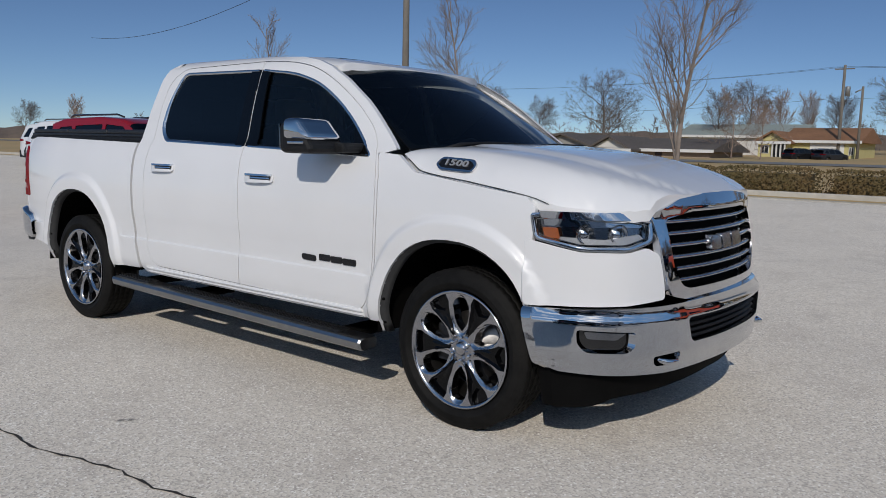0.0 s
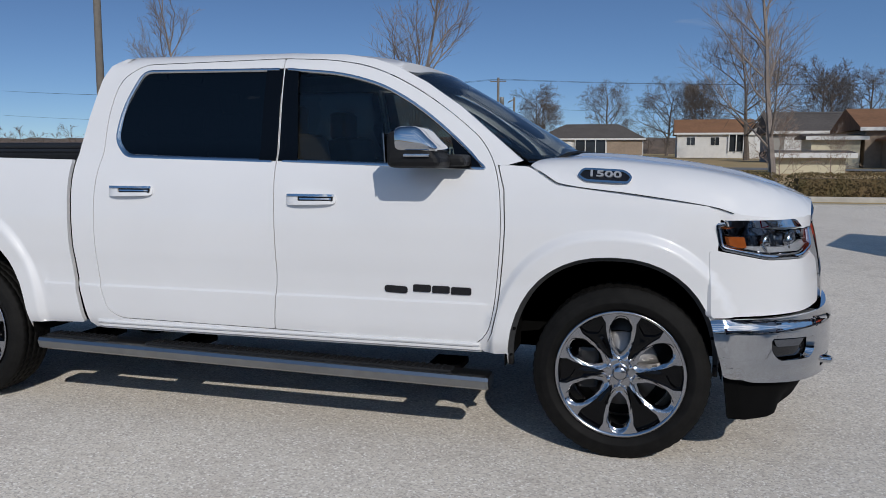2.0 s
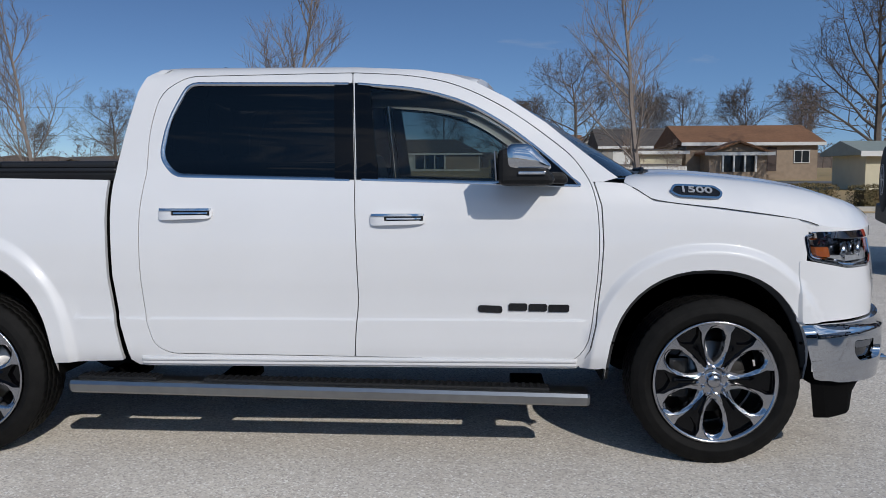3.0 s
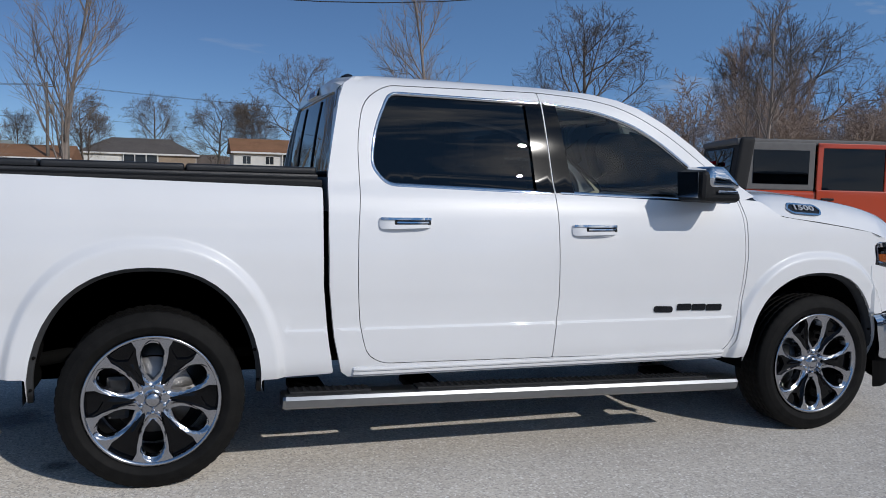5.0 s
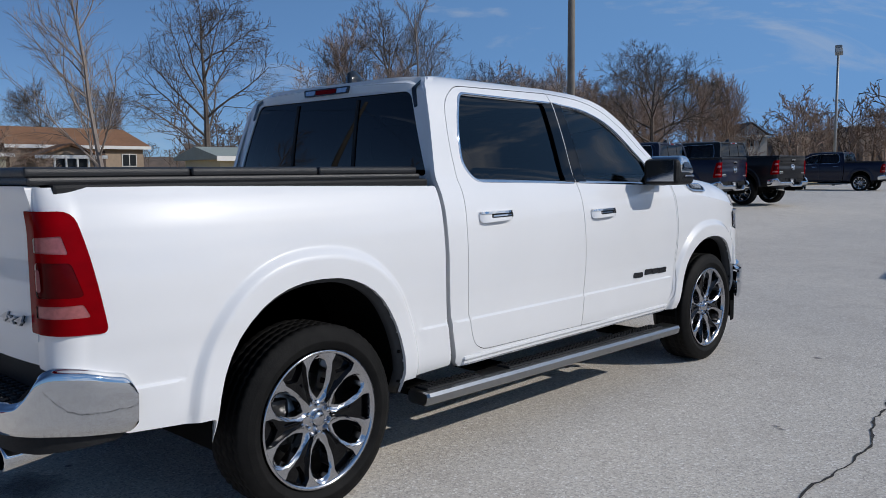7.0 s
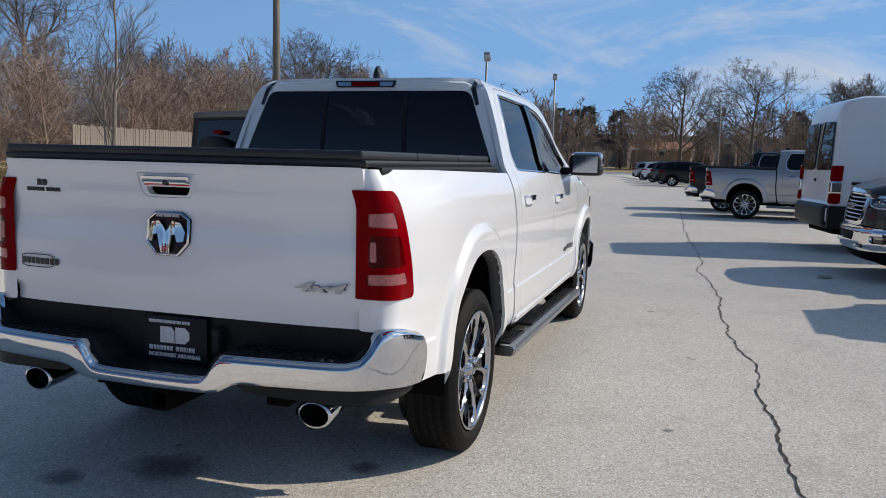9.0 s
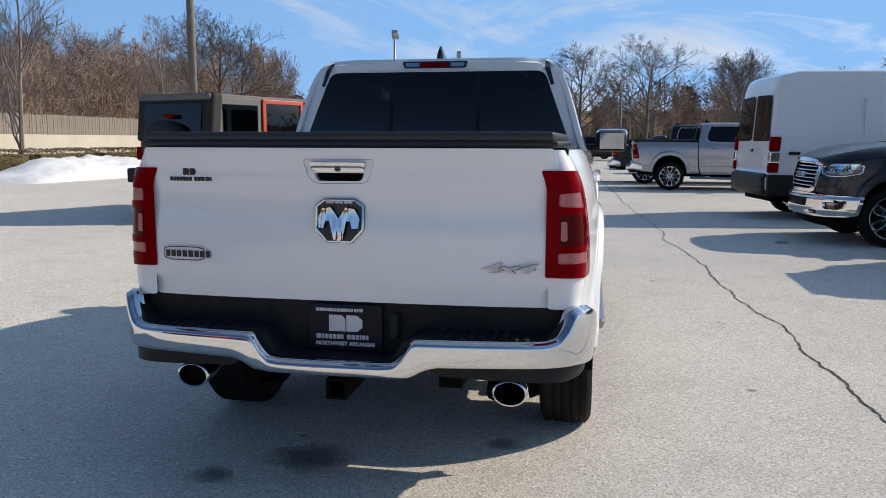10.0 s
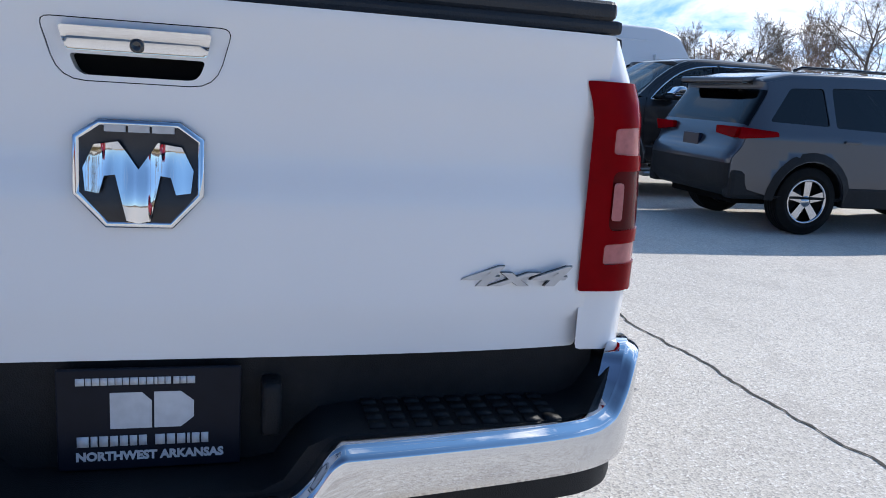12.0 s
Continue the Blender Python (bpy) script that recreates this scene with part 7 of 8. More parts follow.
tagged(part("pavement", grid_mesh(xs2, ys2, ground_z), PAVEMENT), "pale worn aggregate pavement with cracks", "pavement", kind="structure")
# kerb along the planted strip
bm = bmesh.new()
rows = []
for x in np.arange(-110, 95, 2.0):
    z = ground_z(x, LOT_EDGE)
    rows.append([bm.verts.new((x, LOT_EDGE + dy, z + dz)) for dy, dz in ((-0.45, -0.05), (-0.45, 0.012), (-0.02, 0.02), (0.0, 0.12), (0.03, 0.15), (0.18, 0.15), (0.20, -0.05))])
for p, q in zip(rows, rows[1:]):
    for i in range(6):
        bm.faces.new((p[i], p[i + 1], q[i + 1], q[i]))
tagged(part("kerb", bm, KERB), "pale concrete kerb along the lot", "kerb", kind="structure")
bm = grid_mesh(list(range(-200, 210, 10)), [46.0, 49.0, 52.0], lambda x, y: ground_z(x, y) + 0.13)
tagged(part("road", bm, STREET), "grey street beyond the grass", "road", kind="structure")


def ribbon(points, w, zf, seed):
    rnd = random.Random(seed)
    bm = bmesh.new()
    L, R = [], []
    fine = []
    for (x0, y0), (x1, y1) in zip(points, points[1:]):
        k = max(2, int(math.hypot(x1 - x0, y1 - y0) / 0.05))
        fine += [(x0 + (x1 - x0) * j / k, y0 + (y1 - y0) * j / k) for j in range(k)]
    off = 0.0
    for x, y in fine:
        off = off * 0.88 + rnd.uniform(-0.018, 0.018)
        ww = w * rnd.uniform(0.35, 1.25)
        L.append(bm.verts.new((x, y + off - ww / 2, zf(x, y + off) + 0.004)))
        R.append(bm.verts.new((x, y + off + ww / 2, zf(x, y + off) + 0.004)))
    for i in range(len(L) - 1):
        bm.faces.new((L[i], L[i + 1], R[i + 1], R[i]))
    return bm


crk = [(-5.0, -2.52), (-3.0, -2.49), (-1.9, -2.50), (-1.2, -2.47), (0.2, -2.44), (1.0, -2.37), (2.9, -2.24), (3.6, -2.28), (5.9, -2.03), (7.0, -2.06), (10.5, -1.85), (14.4, -1.65), (18.0, -1.52), (26, -1.2)]
tagged(part("pavement_crack", ribbon(crk, 0.016, ground_z, 5), CRACK), "long dark crack in the pavement", "crack", kind="structure")
tagged(part("pavement_crack", ribbon([(4.2, -2.9), (4.9, -2.2), (5.6, -1.1)], 0.006, ground_z, 7), CRACK), "short thin crack", "crack", kind="structure")


def blotch(x, y, r, seed, stretch=1.0):
    rnd = random.Random(seed)
    bm = bmesh.new()
    vs = []
    for k in range(28):
        a = k * math.tau / 28
        q = r * (1 + 0.16 * math.sin(3 * a + seed) + 0.08 * math.sin(7 * a) + rnd.uniform(-0.05, 0.05))
        px, py = x + q * math.cos(a), y + q * stretch * math.sin(a)
        vs.append(bm.verts.new((px, py, ground_z(px, py) + 0.004)))
    bm.faces.new(vs)
    return bm


for x, y, r, s in ((-2.868, 0.608, 0.095, 1), (-2.287, -0.585, 0.078, 2), (-2.60, 0.24, 0.18, 3), (-2.356, 0.377, 0.02, 8), (0.53, -2.02, 0.022, 4), (0.56, -1.98, 0.02, 5), (-1.2, -1.9, 0.03, 6), (2.4, -1.6, 0.03, 7)):
    tagged(part("oil_stain", blotch(x, y, r, s, 1.25), STAIN), "small dark oil stain on the pavement", "stain", kind="structure")
bm = bmesh.new()
bmesh.ops.create_icosphere(bm, subdivisions=2, radius=0.09, matrix=pose(5.95, -3.63, 0.02))
for v in bm.verts:
    v.co.z = 0.005 + max(0, v.co.z) * 0.35
    v.co += Vector((noise.noise(v.co * 20), noise.noise(v.co * 23), 0)) * 0.02
tagged(part("litter_scrap", bm, KERB), "pale scrap of litter on the pavement", "litter")

# snow heap by the kerb
bm = bmesh.new()
rows = []
for i in range(41):
    row = []
    for j in range(17):
        u, v = i / 40 * 2 - 1, j / 16 * 2 - 1
        x, y = 15.6 + 4.3 * u, 13.5 + 1.25 * v
        h = max(0.0, 1 - abs(u) ** 2.2) ** 0.7 * max(0.0, 1 - v * v) ** 0.7
        h *= 0.62 + 0.30 * noise.noise(Vector((x * 0.7, y * 0.8, 3))) + 0.14 * noise.noise(Vector((x * 2.6, y * 2.6, 9)))
        row.append(bm.verts.new((x, y, ground_z(x, y) - 0.01 + max(0.0, h))))
    rows.append(row)
for p, q in zip(rows, rows[1:]):
    for j in range(16):
        bm.faces.new((p[j], p[j + 1], q[j + 1], q[j])).smooth = True
fix_normals(bm)
tagged(part("snow_heap", bm, SNOW), "heap of old ploughed snow by the kerb", "snow", kind="stuff")

# ---- hedge, trees ----
HEDGE = material("winter_hedge_leaf", (0.085, 0.072, 0.022), 0.7, noise_scale=3.0, second=(0.14, 0.088, 0.034))
BARK = material("grey_bark", (0.15, 0.125, 0.105), 0.9, noise_scale=5.0, second=(0.10, 0.080, 0.066), bump=0.5, bump_scale=25.0)
TWIG = material("brown_twig_bark", (0.33, 0.248, 0.200), 0.9, noise_scale=1.0, second=(0.21, 0.155, 0.122))
PALE_BARK = material("pale_bark", (0.30, 0.25, 0.215), 0.9, noise_scale=5.0, second=(0.17, 0.138, 0.115), bump=0.4, bump_scale=25.0)


def soup(name, verts, faces, mat):
    me = bpy.data.meshes.new(name)
    me.from_pydata(verts, [], faces)
    me.materials.append(mat)
    me.update()
    return me


def hedge_bush(x0, x1, y, h, depth, seed, leaves):
    rnd = random.Random(seed)
    V, F = [], []
    for _ in range(leaves):
        u, a = rnd.uniform(-1, 1), rnd.uniform(0, math.tau)
        # leaves lie in a shell under a boxy, uneven surface
        q = rnd.uniform(0.72, 1.0) ** 0.5
        c, s = math.cos(a), math.sin(a)
        k = (abs(c) ** 4 + abs(s) ** 4) ** -0.25
        py, pz = c * k * q * depth / 2, (s * k * q * 0.5 + 0.5) * h
        px = x0 + (u * 0.5 + 0.5) * (x1 - x0)
        end = min(px - x0, x1 - px)
        f = min(1.0, 0.55 + end / 0.5)
        bump = 1 + 0.10 * noise.noise(Vector((px * 1.3, py, pz * 1.5)))
        p = Vector((px, y + py * f * bump, max(0.03, pz * (0.75 + 0.25 * f) * bump)))
        p.z += ground_z(px, y) + 0.10
        d = Vector((rnd.gauss(0, 1), rnd.gauss(0, 1), rnd.gauss(0.4, 0.8))).normalized()
        e = d.orthogonal().normalized()
        L, W = rnd.uniform(0.035, 0.07), rnd.uniform(0.015, 0.028)
        n0 = len(V)
        V += [tuple(p), tuple(p + d * L * 0.5 + e * W), tuple(p + d * L), tuple(p + d * L * 0.5 - e * W)]
        F.append((n0, n0 + 1, n0 + 2, n0 + 3))
    # dense twiggy heart
    n0 = len(V)
    zg = ground_z((x0 + x1) / 2, y) + 0.08
    for px in (x0 + 0.22, x1 - 0.22):
        V += [(px, y - depth * 0.34, zg), (px, y + depth * 0.34, zg), (px, y + depth * 0.30, zg + h * 0.80), (px, y - depth * 0.30, zg + h * 0.80)]
    F += [(n0, n0 + 1, n0 + 2, n0 + 3), (n0 + 4, n0 + 5, n0 + 6, n0 + 7)] + [(n0 + i, n0 + (i + 1) % 4, n0 + 4 + (i + 1) % 4, n0 + 4 + i) for i in range(4)]
    ob = new("hedge_bush", soup("hedge_bush", V, F, HEDGE))
    return tagged(ob, "clipped brown-green winter hedge bush behind the kerb", "hedge", "hedge row", kind="stuff")


rnd = random.Random(11)
x = -34.0
k = 0
while x < 34:
    w = rnd.uniform(2.0, 3.4) if x < 6 else rnd.uniform(1.3, 1.6) if x < 12 else rnd.uniform(2.4, 3.6)
    near = -14 < x < 26
    hedge_bush(x, x + w, LOT_EDGE + 1.25, 0.56 if x < 12 else 0.70, 0.9, 100 + k, int((3400 if near else 1500) * w / 2.5))
    x += w + (0.10 if x < 5 else 0.35 if x < 12 else 0.08)
    k += 1


def tree_mesh(name, seed, height, trunk_r, mat, form="round", twigs=5, depth=4, bole=0.22, fine=0.010):
    """A bare tree: tapered trunk and limbs that fork into fine twigs."""
    rnd = random.Random(seed)
    V, F, crown = [], [], []

    def limb(p, d, length, r, level):
        n = 6 if level == 0 else 5 if level == 1 else 3
        segs = 7 if level == 0 else 5 if level == 1 else 4 if level == 2 else 2
        pts, dirs = [p], [d]
        bend = (0.05, 0.13, 0.18, 0.24, 0.26, 0.3)[min(level, 5)]
        for i in range(segs):
            up = 0.10 if form in ("upright", "slim") else 0.05
            d = (d + Vector((rnd.gauss(0, bend), rnd.gauss(0, bend), rnd.gauss(up, bend * 0.6)))).normalized()
            p = p + d * (length / segs)
            pts.append(p)
            dirs.append(d)
        rings = []
        for i, q in enumerate(pts):
            t = i / segs
            rr = r * (1 - 0.80 * t) if level else r * (1.25 - 0.25 * min(1, t * 8)) * (1 - 0.84 * t)
            a = dirs[i].orthogonal().normalized()
            b = dirs[i].cross(a)
            k0 = len(V)
            V.extend(tuple(q + (a * math.cos(j * math.tau / n) + b * math.sin(j * math.tau / n)) * rr) for j in range(n))
            rings.append(k0)
        for a0, b0 in zip(rings, rings[1:]):
            for j in range(n):
                (F if level < 2 else crown).append((a0 + j, a0 + (j + 1) % n, b0 + (j + 1) % n, b0 + j))
        if level >= depth:
            return
        kids = (int(twigs * 2.6), int(twigs * 1.5), int(twigs * 1.25), twigs, twigs)[min(level, 4)]
        for c in range(kids):
            t = (bole + (0.97 - bole) * (c + rnd.random()) / kids) if level == 0 else 0.22 + 0.78 * (c + rnd.random()) / kids
            i = min(segs - 1, int(t * segs))
            q = pts[i].lerp(pts[i + 1], t * segs - i)
            ax = dirs[i + 1]
            side = ax.orthogonal().normalized()
            side.rotate(Matrix.Rotation(rnd.uniform(0, math.tau) + c * 2.4, 3, ax))
            spread = {"upright": (0.50, 0.5, 0.5, 0.6), "slim": (0.60, 0.55, 0.55, 0.6), "round": (0.85, 0.75, 0.75, 0.8), "wide": (1.0, 0.85, 0.8, 0.85)}[form][min(level, 3)] * rnd.uniform(0.75, 1.25)
            nd = (ax * math.cos(spread) + side * math.sin(spread)).normalized()
            if level == 0:
                top = math.sin(math.pi * min(1, 0.25 + 0.75 * t)) if form != "upright" else 1.05 - 0.75 * t
                ln = length * (0.46 if form != "wide" else 0.56) * (0.55 + 0.6 * top)
                if form == "slim":
                    ln = length * (0.46 - 0.34 * t)
                rr = r * 0.42 * (1 - 0.5 * t)
            else:
                ln = length * rnd.uniform(0.42, 0.62) * (1.1 - 0.45 * t)
                rr = r * 0.5 * (1 - 0.5 * t)
            limb(q, nd, ln, max(rr, fine), level + 1)
    limb(Vector((0, 0, -0.1)), Vector((0, 0, 1)), height * (0.92 if form in ("upright", "slim") else 0.86), trunk_r, 0)
    zmax = max(v[2] for v in V)
    s = height / zmax
    V = [(v[0] * s, v[1] * s, v[2] * s) for v in V]
    out = []
    for nm, fs in ((name, F), (name + "_crown", crown)):
        used = sorted({i for f in fs for i in f})
        at = {k: i for i, k in enumerate(used)}
        out.append(soup(nm, [V[k] for k in used], [tuple(at[k] for k in f) for f in fs], mat))
    return tuple(out)


MESH = {
    "slim_a": tree_mesh("bare_tree", 3, 7.4, 0.085, PALE_BARK, "slim", 7, 3, 0.05, 0.0055),
    "slim_b": tree_mesh("bare_tree", 8, 7.4, 0.085, PALE_BARK, "slim", 7, 3, 0.07, 0.0055),
    "big_a": tree_mesh("bare_tree", 21, 12.0, 0.26, BARK, "round", 6, 4, 0.22, 0.011),
    "big_b": tree_mesh("bare_tree", 34, 12.0, 0.28, BARK, "wide", 6, 4, 0.20, 0.012),
    "far_a": tree_mesh("bare_tree", 41, 12.0, 0.20, BARK, "round", 8, 3, 0.25, 0.020),
    "far_b": tree_mesh("bare_tree", 47, 12.0, 0.18, TWIG, "upright", 8, 3, 0.25, 0.020),
    "wood": tree_mesh("bare_tree", 57, 10.0, 0.15, TWIG, "round", 4, 3, 0.10, 0.055),
    "fuzz": tree_mesh("bare_tree", 63, 10.0, 0.16, TWIG, "round", 3, 3, 0.14, 0.070),
    "brush": tree_mesh("bare_bush", 51, 6.0, 0.07, TWIG, "wide", 5, 3, 0.04, 0.017),
}


_tall = {k: max(v.co.z for me in pair for v in me.vertices) for k, pair in MESH.items()}


def tree(kind, x, y, top, yaw, label, lean=0.0):
    base = ground_z(x, y) + (0.08 if y > LOT_EDGE else -0.02)
    ob = new("tree", MESH[kind][0])
    ob.matrix_world = pose(x, y, base, lean, 0, yaw) @ Matrix.Scale((top - base) / _tall[kind], 4)
    new("crown", MESH[kind][1]).parent = ob
    return tagged(ob, label, "tree", "bare trees")


for i, (kx, x, y, top) in enumerate((("slim_a", -4.45, 16.9, 7.9), ("slim_b", 4.85, 15.9, 7.6), ("slim_b", -11.6, 17.0, 6.8), ("slim_a", 15.9, 16.3, 7.6), ("slim_a", -21.5, 17.0, 6.6), ("slim_b", 25.8, 16.9, 6.8))):
    tree(kx, x, y, top, i * 71, "slender bare young tree in the hedge strip")
for i, (kx, x, y, top) in enumerate((("big_a", 24.8, 45.0, 14.0), ("big_b", 12.4, 92.0, 16.1), ("big_b", -34.0, 70.0, 9.6), ("far_a", -44.9, 75.0, 7.6), ("far_a", -39.5, 82.0, 7.4), ("far_b", -31.1, 120.0, 11.0), ("big_a", -32.5, 110.0, 11.8), ("far_a", -24.2, 125.0, 10.8),
                                     ("far_a", -12.9, 106.0, 9.9), ("big_a", -14.2, 113.0, 12.6), ("big_a", -5.8, 142.0, 15.8), ("big_b", 4.5, 142.0, 16.0), ("far_a", 10.5, 140.0, 15.7), ("far_a", 9.5, 126.0, 14.0), ("far_b", -30.1, 132.0, 11.7), ("far_b", -36.0, 128.0, 11.0),
                                     ("far_a", 26.3, 120.0, 14.5), ("big_a", 31.6, 120.0, 15.0), ("far_a", 38.3, 110.0, 14.5), ("big_a", 46.0, 112.0, 15.0), ("far_b", 36.2, 85.0, 11.5), ("far_a", -26.7, 82.0, 8.6), ("far_b", -35.9, 92.0, 8.8), ("far_a", -43.3, 62.0, 8.0),
                                     ("far_b", 51.3, 62.0, 17.9), ("big_b", 57.3, 61.5, 20.5), ("big_b", 112.0, 60.0, 21.0), ("far_a", 150.0, 72.0, 22.0), ("far_b", 160.0, 70.0, 23.0), ("far_a", 85.0, 70.0, 17.5), ("far_a", 29.4, 142.0, 19.0),
                                     ("big_b", 60.0, 31.2, 12.8), ("far_a", 60.0, 42.0, 11.4), ("far_b", 45.0, 48.0, 12.0), ("far_b", 70.0, 31.5, 10.9), ("far_b", 90.0, 37.5, 13.0), ("big_a", 100.0, 0.7, 14.3), ("big_b", 95.0, -7.3, 14.3), ("far_a", 120.0, -22.2, 15.0), ("far_a", 90.0, -17.2, 11.8),
                                     ("far_a", 70.0, -52.0, 11.4), ("far_b", 60.0, -51.0, 10.8), ("big_b", 45.0, -43.2, 10.5), ("far_a", 90.0, -57.5, 12.0), ("far_a", -140, 60, 8.0), ("far_b", -142, 70, 9.6), ("far_a", -83, 70, 5.0))):
    tree(kx, x, y, top, i * 53 % 360, "bare winter tree beyond the lot")

# brown thickets and woods: one joined mass each
def thicket(name, spots, label, kind="brush", mat=TWIG):
    co = np.array([v.co[:] for me in MESH[kind] for v in me.vertices])
    k1 = len(MESH[kind][0].vertices)
    fa = [tuple(p.vertices) for p in MESH[kind][0].polygons] + [tuple(i + k1 for i in p.vertices) for p in MESH[kind][1].polygons]
    V, F = [], []
    for x, y, h, yaw, w in spots:
        c, s = math.cos(yaw), math.sin(yaw)
        k = h / _tall[kind]
        q = np.stack([(co[:, 0] * c - co[:, 1] * s) * k * w + x, (co[:, 0] * s + co[:, 1] * c) * k * w + y, co[:, 2] * k + ground_z(x, y)], 1)
        n0 = len(V)
        V += [tuple(v) for v in q]
        F += [tuple(i + n0 for i in f) for f in fa]
    return tagged(new(name, soup(name, V, F, mat)), label, "woods", kind="stuff")


rnd = random.Random(77)
spots = []
for i in range(84):
    t = i / 83
    x = 31 + 52 * t + rnd.uniform(-3, 3)
    spots.append((x, 31.0 + rnd.uniform(0, 14) + 8 * t, rnd.uniform(5.5, 9.0) + 3.5 * t, rnd.uniform(0, 6.3), rnd.uniform(0.8, 1.2)))
for i in range(12):
    spots.append((rnd.uniform(33, 60), rnd.uniform(42, 60), rnd.uniform(7, 9.5), rnd.uniform(0, 6.3), 0.8))
for x, y, h in ((-18.3, 62.0, 6.2), (-15.5, 60.5, 5.0), (7.0, 30.0, 3.2), (9.5, 33.0, 2.6)):
    spots.append((x, y, h, rnd.uniform(0, 6.3), 1.0))
thicket("thicket", spots, "brown leafless thicket behind the fence")
spots = []
for i in range(110):
    y = -72 + 122 * i / 109 + rnd.uniform(-2, 2)
    spots.append((rnd.uniform(98, 128) - 0.2 * abs(y), y, rnd.uniform(7.0, 11.0), rnd.uniform(0, 6.3), rnd.uniform(0.6, 0.9)))
thicket("woods", spots, "brown leafless woods at the end of the lot", "wood")
# distant wooded rise
FAR_WOOD = material("distant_woods", (0.17, 0.125, 0.098), 1.0, noise_scale=0.8, second=(0.10, 0.080, 0.062), bump=0.8, bump_scale=1.2)
RINGS = []
FAR_TWIG = material("far_bare_trees", (0.155, 0.118, 0.095), 0.95, noise_scale=0.6, second=(0.09, 0.070, 0.056))
bm = bmesh.new()
for r0, h0, a0, a1, sd in ((150.0, 6.0, -62, 62, 3), (190.0, 5.0, 40, 150, 5), (170.0, 3.2, 150, 200, 9), (82.0, 5.0, 40, 62, 13), (132.0, 8.5, -42, 24, 17)):
    rows = []
    N = int((a1 - a0) * 3)
    for i in range(N + 1):
        a = radians(a0 + (a1 - a0) * i / N)
        h = h0 * (0.74 + 0.20 * noise.noise(Vector((a * 6, sd, 0)))) + 0.5 * noise.noise(Vector((a * 55, sd, 1)))
        base = ground_z(r0 * math.cos(a), r0 * math.sin(a)) - 0.5
        RINGS.append((r0, a, base, h))
        rows.append([bm.verts.new(((r0 + k * 3.5 + 2 * noise.noise(Vector((a * 70, k * 2.1, sd)))) * math.cos(a), (r0 + k * 3.5) * math.sin(a), base + (h + 0.5) * (1 - (1 - k / 4) ** 2.2))) for k in range(5)])
    for p, q in zip(rows, rows[1:]):
        for j in range(4):
            bm.faces.new((p[j], p[j + 1], q[j + 1], q[j]))
fix_normals(bm)
tagged(part("backdrop", bm, FAR_WOOD), "hazy brown distant woods", "woods", kind="structure")
# bare trees along the far woods, joined to one mass
rnd = random.Random(31)
spots = []
for k, (r0, a, base, h) in enumerate(RINGS):
    if r0 != 170.0 and a < radians(150) and k % 3 == 0:
        b, r = a + rnd.uniform(-0.006, 0.006), r0 - rnd.uniform(1.0, 9.0)
        spots.append((r * math.cos(b), r * math.sin(b), (h + 0.5) * rnd.uniform(1.1, 1.75), rnd.uniform(0, 6.3), rnd.uniform(0.8, 1.2)))
thicket("far_woods", spots, "bare brown trees of the distant woods", "fuzz", FAR_TWIG)

# evergreens on the far rise
PINE = material("pine_needles", (0.075, 0.085, 0.052), 0.9, noise_scale=2.0, noise_amt=0.4)
def pine(x, y, base, h, seed):
    rnd = random.Random(seed)
    V, F = [], []
    for i in range(420):
        t = rnd.random()
        r = h * 0.20 * math.sin(math.pi * min(1, 0.25 + 0.7 * t)) * rnd.uniform(0.3, 1.0) * (1 + 0.35 * math.sin(9 * t + seed))
        a = rnd.uniform(0, math.tau)
        p = Vector((r * math.cos(a), r * math.sin(a), h * (0.35 + 0.65 * t)))
        d = Vector((math.cos(a), math.sin(a), rnd.uniform(-0.2, 0.6))).normalized()
        e = d.orthogonal().normalized() * h * 0.035
        n0 = len(V)
        V += [tuple(p - e), tuple(p + e), tuple(p + d * h * 0.09)]
        F.append((n0, n0 + 1, n0 + 2))
    for k in range(5):
        n0 = len(V)
        a, b = k * math.tau / 5, (k + 1) * math.tau / 5
        q = h * 0.02
        V += [(q * math.cos(a), q * math.sin(a), 0), (q * math.cos(b), q * math.sin(b), 0), (0, 0, h * 0.8)]
        F.append((n0, n0 + 1, n0 + 2))
    ob = new("tree", soup("pine", V, F, PINE))
    ob.matrix_world = pose(x, y, base)
    return tagged(ob, "dark evergreen on the far rise", "tree", "far evergreens")


for i, (x, y, h) in enumerate(((140, 18, 12.4), (142, 23, 12.2), (140, 12.5, 11.6), (142, 20.5, 11.9), (141, -33, 12.6), (139, -36, 12.2), (140, -39.5, 12.4), (141, 29, 12.0), (140, -28, 12.0), (142, -17, 12.0))):
    pine(x, y, ground_z(x, y), h * 0.84, 200 + i)

# ---- houses ----
BRICK_TAN = material("tan_brick_wall", (0.36, 0.28, 0.21), 0.9, noise_scale=3.0, noise_amt=0.25, bump=0.3, bump_scale=40.0)
WALL_YELLOW = material("yellow_siding", (0.58, 0.52, 0.24), 0.8, noise_scale=2.0, noise_amt=0.12)
WALL_WHITE = material("white_siding", (0.66, 0.65, 0.62), 0.8, noise_scale=2.0, noise_amt=0.14)
WALL_GREY = material("grey_siding", (0.32, 0.31, 0.29), 0.85, noise_scale=2.0, noise_amt=0.18)
WALL_CREAM = material("cream_metal_wall", (0.60, 0.55, 0.40), 0.6, noise_scale=2.0, noise_amt=0.12)
ROOF_BROWN = material("brown_shingle_roof", (0.27, 0.135, 0.068), 0.95, noise_scale=4.0, noise_amt=0.3, bump=0.4, bump_scale=20.0)
